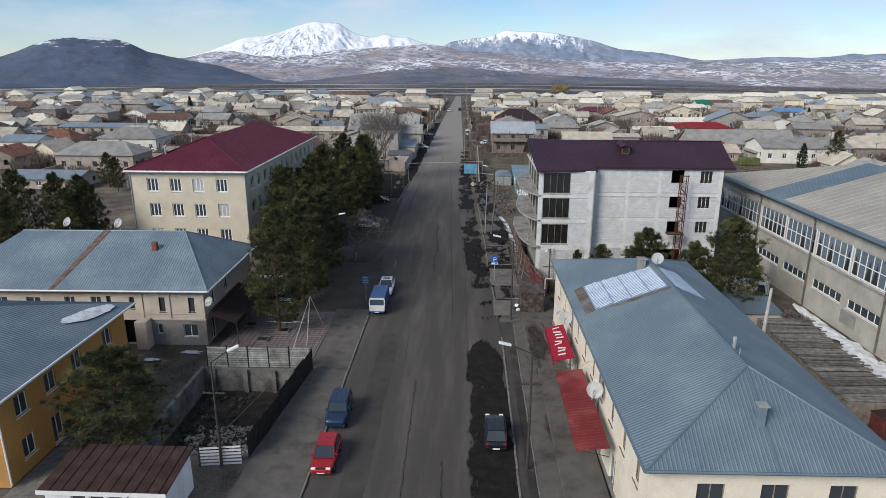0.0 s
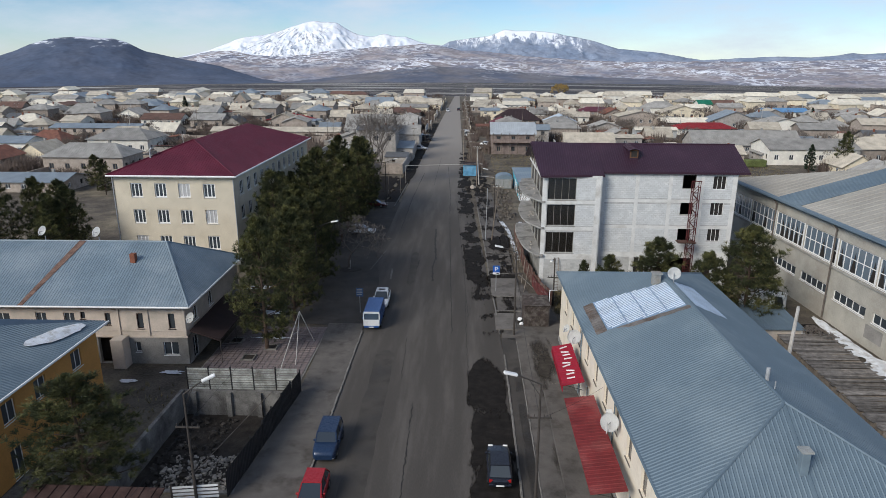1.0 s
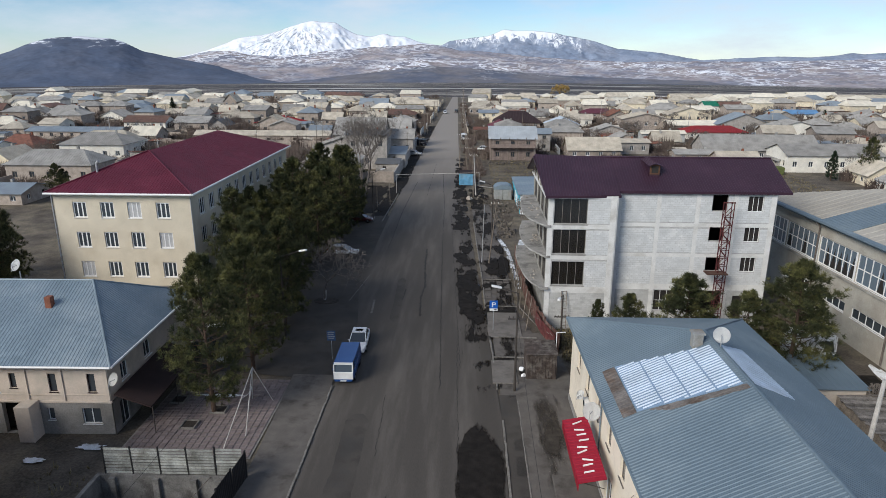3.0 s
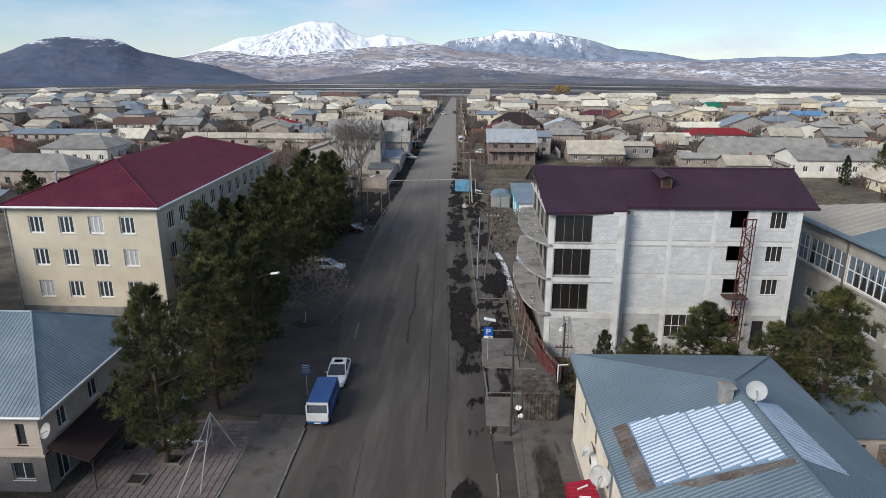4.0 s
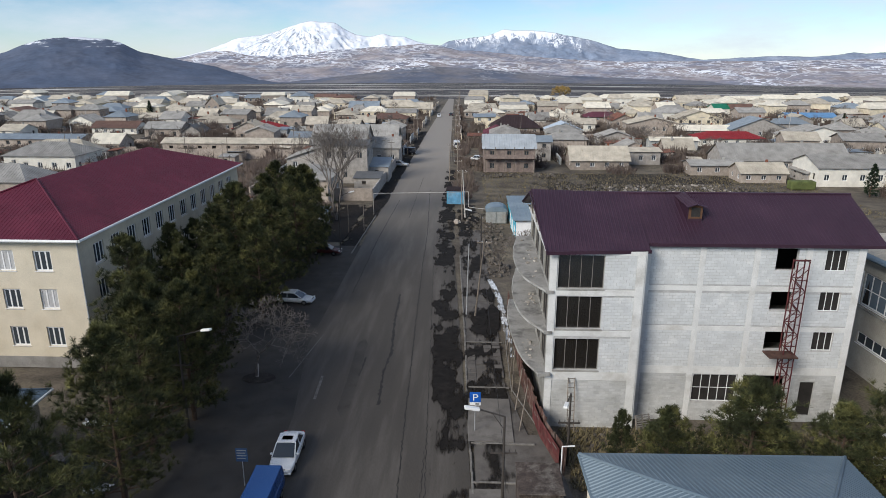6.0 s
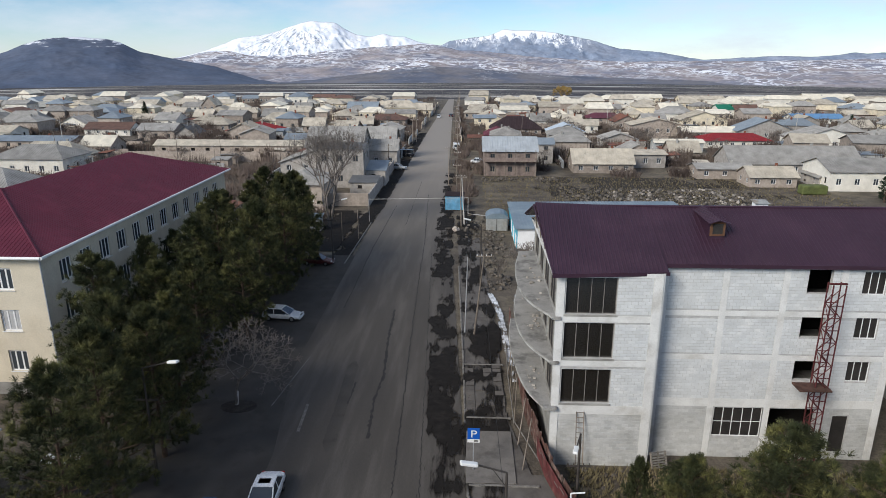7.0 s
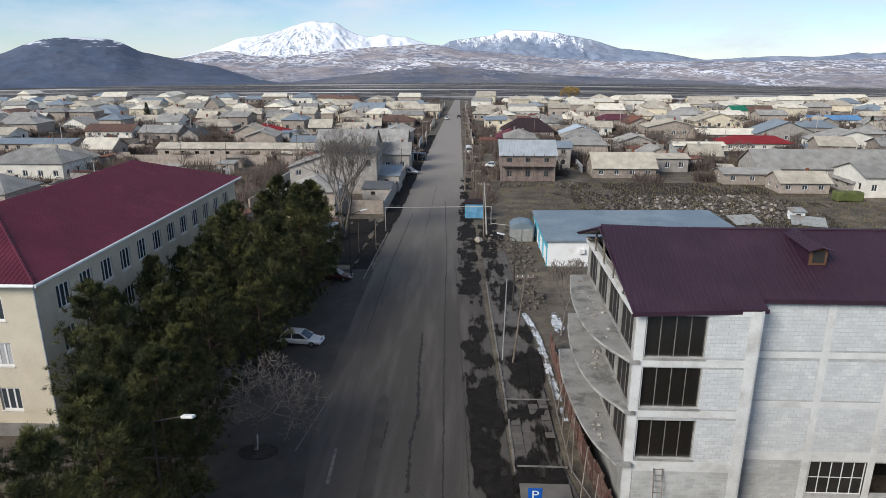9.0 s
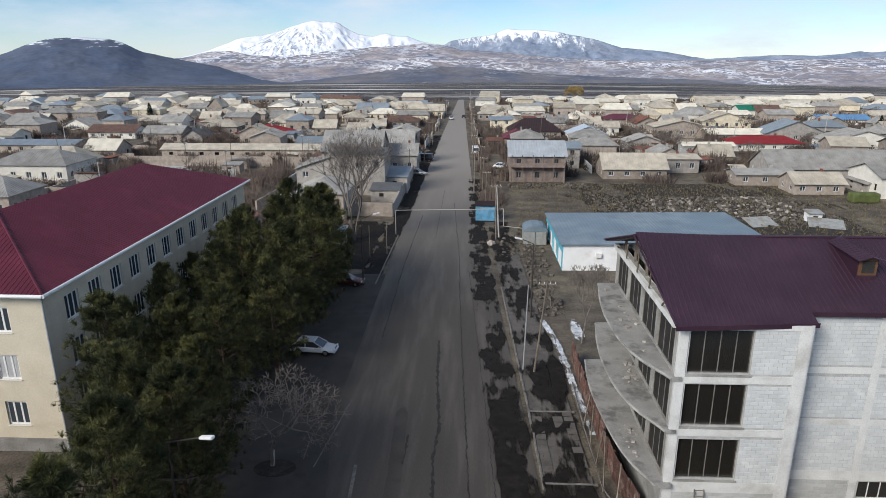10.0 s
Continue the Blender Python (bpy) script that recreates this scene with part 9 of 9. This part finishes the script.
# walls, hedges and poles along the far street
for k in range(26):
    y = 212 + 8.2 * k
    for x in (-14.3 + 0.006 * (y - 200), 3.6 - 0.022 * (y - 200)):
        if hrnd.random() < 0.82 and not (x > 0 and y < 250):
            o = part("garden_wall", boxed(-0.15, 0.15, -3.9, 3.9, 0, hrnd.uniform(1.4, 2.3)), WALLS[hrnd.choice(("tufa", "grey", "cream", "pale"))])
            o.matrix_world = pose(x + hrnd.uniform(-0.4, 0.4), y, 0, 0, 0, hrnd.uniform(-2, 2))
            tagged(o, "low stone garden wall along the street", "garden wall", "garden walls along the street")
for k in range(13):
    y = 168 + 17 * k
    copy_thing(tp, pose(2.6 - 0.016 * (y - 168), y, 0, 0, 0, hrnd.uniform(-12, 12)))
    if k % 2 and y > 200:
        copy_thing(tp, pose(-12.9 + 0.006 * (y - 168), y + 6, 0, 0, 0, hrnd.uniform(-12, 12)))
hd = bmesh.new()
for k in range(170):
    y = 165 + 240 * hrnd.random()
    x = (-15.6 + hrnd.uniform(-1.5, 1.0)) if hrnd.random() < 0.5 and y > 206 else (4.2 - 0.02 * (y - 165) + hrnd.uniform(-1.2, 1.6))
    r, hh = hrnd.uniform(0.6, 1.6), hrnd.uniform(0.8, 3.2)
    for q in range(50):
        a, s = hrnd.uniform(0, 6.283), hrnd.random() ** 0.5
        p = Vector((x + r * s * math.cos(a), y + r * s * math.sin(a), 0.0))
        d = Vector((math.cos(a) * 0.5 * s + hrnd.gauss(0, 0.3), math.sin(a) * 0.5 * s + hrnd.gauss(0, 0.3), hh * hrnd.uniform(0.5, 1.0)))
        wv = Vector((hrnd.uniform(0.05, 0.12), hrnd.uniform(-0.05, 0.05), 0))
        hd.faces.new([hd.verts.new(v) for v in (p - wv, p + wv, p + d)])
tagged(part("hedge", hd, thicket_m), "straggling bare shrubs along the far street", "shrubs", kind="stuff")

# ---- rubble, snow, dry grass and clutter ----
def stones(name, count, area, lo, hi, material, label, rnd, z=0.0):
    """Loose broken stones scattered over a plan area (x0, x1, y0, y1)."""
    verts, faces = [], []
    base = [(-1, -1, -0.6), (1, -0.8, -0.6), (0.9, 1, -0.6), (-0.8, 0.9, -0.6), (-0.7, -0.8, 0.7), (0.8, -0.6, 0.55), (0.6, 0.7, 0.8), (-0.6, 0.6, 0.6)]
    fs = [(0, 3, 2, 1), (4, 5, 6, 7), (0, 1, 5, 4), (1, 2, 6, 5), (2, 3, 7, 6), (3, 0, 4, 7)]
    for _ in range(count):
        x, y = rnd.uniform(area[0], area[1]), rnd.uniform(area[2], area[3])
        s = lo + (hi - lo) * rnd.random() ** 2.5
        m = pose(x, y, z + s * 0.25, rnd.uniform(-25, 25), rnd.uniform(-25, 25), rnd.uniform(0, 360))
        k = len(verts)
        verts += [tuple(m @ Vector((a * s * rnd.uniform(0.4, 0.6), b * s * rnd.uniform(0.35, 0.55), c * s * rnd.uniform(0.3, 0.5)))) for a, b, c in base]
        faces += [tuple(k + i for i in f) for f in fs]
    me = bpy.data.meshes.new(name)
    me.from_pydata(verts, [], faces)
    me.materials.append(material)
    return tagged(new(name, me), label, "rubble", kind="stuff")


srnd = random.Random(31)
lot = part("ground_lot", mesh([(PIT[0] - 0.1, PIT[2] - 0.1, -2.2), (PIT[1] + 0.1, PIT[2] - 0.1, -2.2), (PIT[1] + 0.1, PIT[3] + 0.1, -2.2), (PIT[0] - 0.1, PIT[3] + 0.1, -2.2)], [(0, 1, 2, 3)]), mud)
tagged(lot, "dark bare soil of the vacant lot", "soil", kind="structure")
stones("lot_rubble", 420, (-21.4, -17.2, 45, 56.2), 0.08, 0.5, rubble_dark, "broken stone rubble in the vacant lot", srnd, -2.2)
stones("lot_litter", 1100, (-20.5, -13.6, 44.6, 51.0), 0.05, 0.34, stone_pale, "pale litter and rubble in the vacant lot", srnd, -2.2)
stones("field_rubble", 1900, (24, 64, 158, 182), 0.1, 0.8, rubble_m, "grey rubble on the empty ground", srnd)
stones("field_boulders", 55, (27, 42, 160, 166), 0.6, 2.2, stone_mid, "pale broken boulders on the empty ground", srnd)
stones("field_boulders_far", 420, (34, 60, 163, 182), 0.15, 0.8, stone_mid, "pale broken stones before the barns", srnd)
stones("verge_rubble", 260, (7.4, 10.6, 118, 146), 0.1, 0.7, rubble_m, "rubble and litter on the verge by the shop", srnd)
stones("verge_rubble_far", 110, (3.0, 9.0, 136, 150), 0.1, 0.65, rubble_m, "pale concrete lumps on the verge", srnd)
stones("house_rubble", 260, (8, 26, 190, 196), 0.15, 0.8, rubble_m, "stones before the brown house", srnd)
stones("yard_rubble", 240, (12, 35, 79, 83), 0.06, 0.4, rubble_m, "building rubble in the yard", srnd)

blots("snow_patches", [(40.2, 73.0, 0.6, 2.4), (40.1, 68.0, 1.1, 3.0), (40.0, 63.0, 1.5, 3.2), (39.8, 57.5, 1.8, 3.6), (39.6, 51.0, 2.0, 4.0), (36.2, 71.5, 1.0, 0.5), (34.8, 76.0, 0.9, 0.6), (31.5, 73.2, 1.3, 0.8),
                        (33.6, 70.4, 1.2, 0.8), (36.0, 79.0, 0.9, 0.7), (-17.4, 67.9, 1.9, 0.22), (-19.6, 74.6, 1.2, 0.5),
                        (-24.5, 60.2, 1.0, 0.35), (-21.4, 76, 1.2, 0.6), (-27.5, 58.4, 0.8, 0.3), (-23.6, 82.5, 1.5, 0.6)], 0.085, snow_m, "old melting snow patches", "snow", srnd, 0.5, 0.16)
fence_snow = wet_material("thin_snow", (0.52, 0.54, 0.56), 0.45, 0.66, 2.2)
wet_strip([(95.0, 9.2), (103.5, 8.95), (111.5, 8.6), (117.2, 7.75)], 0.5, 0.135, [(95, -0.05), (104, 0.06), (117, 0.06)], fence_snow, "thin strip of old snow at the foot of a fence")
wet_strip([(111.4, 10.8), (113.0, 11.0), (117.5, 11.1)], 0.8, 0.14, [(111.4, -0.1), (113, 0.13), (116, 0.13), (117.5, -0.05)], fence_snow, "old snow drifted round a small tree")
wet_strip([(98.0, 7.7), (106, 7.75), (116, 7.0)], 0.95, 0.125, [(98, 0.0), (104, 0.10), (112, 0.10), (116, -0.05)], mud_and_shade, "wet mud between the walkway and the fence")
wet_strip([(84.0, 6.5), (90.5, 6.6), (93.0, 6.6)], 2.4, 0.127, [(84, -0.10), (88, 0.10), (90.5, 0.10), (93, -0.2)], mud_and_shade, "wet mud across the walkway")
rs = blots("roof_snow", [(0, 0, 2.5, 0.6)], 0, snow_m, "patch of old snow lying on a metal roof", "snow", srnd, 0.3, 0.12)
rs.matrix_world = Matrix.Translation((-28.65, 52.3, 7.29)) @ Euler((0, radians(19.8), 0)).to_matrix().to_4x4() @ Matrix.Rotation(radians(71.5), 4, "Z")


def grass(name, count, area, material, label, rnd, h=0.35):
    verts, faces = [], []
    for _ in range(count):
        x, y = rnd.uniform(area[0], area[1]), rnd.uniform(area[2], area[3])
        for _ in range(4):
            a, hh, w = rnd.uniform(0, 6.3), h * rnd.uniform(0.4, 1.2), 0.04
            k = len(verts)
            dx, dy = math.cos(a), math.sin(a)
            verts += [(x - dy * w, y + dx * w, 0), (x + dy * w, y - dx * w, 0), (x + dx * hh * 0.6, y + dy * hh * 0.6, hh)]
            faces.append((k, k + 1, k + 2))
    me = bpy.data.meshes.new(name)
    me.from_pydata(verts, [], faces)
    me.materials.append(material)
    return tagged(new(name, me), label, "grass", kind="stuff")


grass("dry_grass", 5000, (12, 36, 75.5, 83), drygrass, "dry yellow grass in the yard", srnd)
grass("dry_grass_field", 6000, (8, 80, 152, 196), drygrass, "dry grass on the empty ground", srnd, 0.4)
grass("dry_grass_lot", 120, (-26, -22.4, 44, 58), drygrass, "dry weeds in the vacant lot", srnd, 0.4)


def plank_roof():
    """A low shed roof of weathered planks beside the snow strip."""
    t = thing("plank_shed", pose(31.9, 50.0, 0), "long low shed roofed with weathered planks", "shed")
    part("frame", boxed(0, 4.8, 0, 16.6, 0, 1.9), wood_grey, t)
    rr = random.Random(9)
    for i in range(64):
        y = i * 0.26
        L = 5.0 + rr.uniform(-0.5, 0.4)
        o = part("plank", boxed(-0.1, L, 0, 0.24, 0, 0.04), plank_m, t)
        o.matrix_local = pose(rr.uniform(-0.15, 0.15), y, 1.95 + rr.uniform(0, 0.06), rr.uniform(-5, 5), rr.uniform(-1, 1.5), rr.uniform(-3, 3))


plank_roof()


def shed(x, y, w, d, h, wall_m, roof_m, label, rise=0.4):
    t = thing("shed", pose(x, y, 0), label, "shed", "sheds")
    bm = bmesh.new()
    mf = facing(0, 0, 0)
    hole = [(w * 0.3, w * 0.3 + 0.9, h * 0.45, h * 0.75)]
    pierced(bm, w, 0, h, 0.2, hole, mf)
    pierced(bm, d, 0, h, 0.2, [], facing(0, d, -90))
    pierced(bm, w, 0, h, 0.2, [], facing(w, d, 180))
    pierced(bm, d, 0, h, 0.2, [], facing(w, 0, 90))
    part("wall", bm, wall_m, t)
    window(t, mf, *hole[0], cols=1, frame_m=wood_grey, pane_m=dark_in, depth=0.08)
    roof_part(t, [([(-0.25, -0.25, h + 0.05), (w + 0.25, -0.25, h + 0.05), (w + 0.25, d + 0.25, h + rise), (-0.25, d + 0.25, h + rise)], (0, -1))], roof_m, 0.5, h=0.03, w=0.06, t=0.08)
    return t


shed(28.6, 66.8, 5.6, 5.0, 2.5, plaster_pale, roof_blue, "small pale shed with a blue-grey sheet roof")
shed(-20.6, 145.2, 1.6, 2.2, 2.1, grey_paint, roof_bluel, "small pale metal locker under the bare tree")
shed(-17.6, 184.0, 4.4, 6.5, 3.4, WALLS["grey"], ROOFS["blue"], "lean-to beside a house with a blue sheet roof", 1.2)
shed(-19.6, 175.5, 5.6, 5.0, 2.3, WALLS["grey"], ROOFS["darkgrey"], "dark lean-to veranda behind a garden wall", 0.6)
shed(57.6, 162.0, 2.2, 1.8, 1.5, white_wall, grey_paint, "small white hut on the empty ground")
lwall = part("wall_garden", boxed(-27, -13.9, 163.6, 163.85, 0, 2.5), WALLS["tufa"])
tagged(lwall, "long tufa garden wall along the lane", "wall", kind="structure")
lwall = part("wall_garden_street", boxed(-14.0, -13.75, 163.85, 206, 0, 2.3), WALLS["grey"])
tagged(lwall, "grey garden wall along the street", "wall", kind="structure")
lwall = part("wall_school_yard", boxed(-92, -37, 216.0, 216.3, 0, 2.6), WALLS["tufa"])
tagged(lwall, "long pale wall behind the school yard", "wall", kind="structure")


def kiosk():
    t = thing("sheet_kiosk", pose(8.0, 146.4, 0), "grey sheet-metal garage with a rounded lid beside the shop", "kiosk")
    w, d, h = 3.5, 3.6, 2.1
    part("case", rbox(0, w, 0, d, 0, h, 0.05), grey_paint, t)
    arc = [(-0.1, h), (0.1, h + 0.38), (0.55, h + 0.68), (1.2, h + 0.85), (2.3, h + 0.85), (2.95, h + 0.68), (w - 0.1, h + 0.38), (w + 0.1, h)]
    n = len(arc)
    bm = mesh([(x, y, z) for y in (-0.1, d + 0.1) for x, z in arc], [tuple(range(n)), tuple(range(2 * n - 1, n - 1, -1))] + [(i, n + i, n + (i + 1) % n, (i + 1) % n) for i in range(n)])
    part("lid", bm, roof_bluel, t)
    for x in (0.12, 1.8):
        dr = part("door", boxed(x, x + 1.58, -0.03, -0.002, 0.1, h - 0.05), grey_paint, t)
        part("door_edge", boxed(x + 1.52, x + 1.58, -0.05, -0.031, 0.1, h - 0.05), pole_m, dr)


kiosk()


def stop():
    t = thing("street_kiosk", pose(0.8, 160.6, 0, 0, 0, -3), "small sky-blue sheet kiosk with a dark roof", "kiosk")
    part("case", rbox(0, 3.3, 0, 2.6, 0.15, 2.75, 0.03), sky_paint, t)
    part("plinth", boxed(0.1, 3.2, 0.1, 2.5, 0.0, 0.149), pole_m, t)
    bm = bmesh.new()
    slab(bm, [(-0.15, -0.2, 2.85), (3.45, -0.2, 2.85), (3.45, 2.8, 3.05), (-0.15, 2.8, 3.05)], 0.1)
    part("roof", bm, brown_sheet, t, "dark brown sheet roof")
    for x in (0.08, 3.14):
        part("corner_trim", boxed(x, x + 0.08, -0.02, -0.002, 0.2, 2.7), turquoise, t)


stop()
bag = thing("litter_bags", pose(3.0, 146.0, 0), "white refuse sacks heaped at the street edge", "refuse sack")
for k, (x, y, r_) in enumerate(((0, 0, 0.42), (0.45, 0.4, 0.3), (-0.3, 0.5, 0.26), (0.1, 0.75, 0.24))):
    bm = bmesh.new()
    bmesh.ops.create_icosphere(bm, subdivisions=3, radius=r_)
    for v in bm.verts:
        v.co *= 1 + 0.55 * noise.noise(v.co * 3.1 + Vector((k * 7.0, 0, 0)))
        v.co.z = max(v.co.z * 1.15 + r_ * 0.8, 0.0)
        v.co += Vector((x, y, 0))
    part("sack", bm, plaster_pale, bag)
mt = thing("tarpaulin_heap", pose(76.0, 178.6, 0), "heap covered with a yellow-green tarpaulin", "tarpaulin")
bm = rbox(-2.6, 2.6, -1.2, 1.2, 0, 1.9, 0.4, 3)
part("cover", bm, mat("lime_tarpaulin", (0.105, 0.125, 0.04), 0.8, amp=0.25, scale=1), mt)
for x, y, a in ((46.5, 157.5, 20), (56.0, 158.5, -15)):
    t = thing("collapsed_roof", pose(x, y, 0.2, 6, 4, a), "collapsed grey sheet roof lying on the ground", "debris")
    bm = bmesh.new()
    ribbed(bm, [(0, 0, 0), (5.5, 0, 0.2), (5.5, 3, 0.9), (0, 3, 0.7)], (0, 1), 0.4, 0.04, 0.1, 0.06)
    part("sheet", bm, grey_paint, t)


# small sheds and outhouses between the houses
shed_kinds = [shed(-60.0, 205.0, 4.2, 3.2, 2.2, WALLS["tufa"], ROOFS["grey"], "small stone outhouse among the houses"),
              shed(46.0, 236.0, 5.5, 3.0, 2.3, WALLS["grey"], ROOFS["rust"], "lean-to shed with a rusty roof among the houses"),
              shed(-88.0, 236.0, 3.2, 2.6, 2.1, wood_grey, ROOFS["beige"], "grey wooden shed among the houses"),
              shed(96.0, 232.0, 6.5, 3.6, 2.5, WALLS["pale"], ROOFS["blue"], "pale garage with a metal roof among the houses")]
k = 0
for i in range(700):
    y = 150 + 225 * srnd.random()
    x = srnd.uniform(-0.7, 0.75) * (y + 20)
    if k < 130 and free(x, y, -1.8) and not (6 < x < 80 and y < 196) and not (-34 < x < 8 and y < 235) and not (18 < x < 34 and y < 202):
        copy_thing(shed_kinds[i % 4], pose(x, y, 0, 0, 0, srnd.choice((0, 90, 180, 270)) + srnd.uniform(-8, 8)))
        k += 1

# long low range and bare yard behind the school
yard = part("ground_yard", mesh([(-92, 216.4, 0.0), (-36, 216.4, 0.0), (-36, 240, 0.0), (-88, 240, 0.0)], [(0, 1, 2, 3)]), earth)
tagged(yard, "bare pale yard behind a long wall", "yard", kind="structure")
lr = thing("long_shed", pose(-64, 232, 0), "long low pale shed with a slate roof behind the school", "shed")
bm = bmesh.new()
for m in (facing(-22, -3, 0), facing(22, 3, 180)):
    pierced(bm, 44, 0, 2.6, 0.25, [(a, a + 1.2, 1.0, 1.8) for a in np.arange(2, 41, 4.3)], m)
pierced(bm, 6, 0, 2.6, 0.25, [], facing(-22, 3, -90))
pierced(bm, 6, 0, 2.6, 0.25, [], facing(22, -3, 90))
box(bm, -21.5, 21.5, -2.5, 2.5, 0, 2.5, 1)
part("wall", bm, [WALLS["tufa"], dark_in], lr)
hip(lr, -22.4, 22.4, -3.4, 3.4, 2.58, 3.9, 0, 0, "x", ROOFS["beige"], 0.6, h=0.05, w=0.14)

# wet channel between the plank roof and the hall, and the path by the ochre house
wet_strip([(46, 37.6), (57, 37.8), (74, 38.4)], 1.3, 0.02, [(46, 0.16), (74, 0.16)], mud_and_shade, "wet dark channel beside the hall")
wet_strip([(50, 36.9), (63, 37.2), (70, 37.2)], 0.5, 0.03, [(50, 0.08), (70, 0.08)], wet_material("edge_snow", (0.74, 0.76, 0.78), 0.48, 0.54, 0.8), "thin line of old snow beside the channel")
op = part("pavement_ochre", mesh([(-27.8, 36, 0.02), (-25.3, 36, 0.02), (-24.6, 47, 0.02), (-27.8, 55, 0.02)], [(0, 1, 2, 3)]), kerb_m)
tagged(op, "pale worn concrete path beside the ochre house", "path", kind="structure")
tk = thing("rusty_tank", pose(34.2, 48.6, 0, 0, 0, 12), "small rust-red sheet tank at the plank roof's end", "tank")
part("tank", rbox(-0.9, 0.9, -0.7, 0.7, 0.0, 1.7, 0.06), mat("red_rust", (0.11, 0.030, 0.022), 0.85, amp=0.3, scale=2), tk)
part("lid", rbox(-0.95, 0.95, -0.75, 0.75, 1.703, 1.76, 0.02), roof_rust, tk)
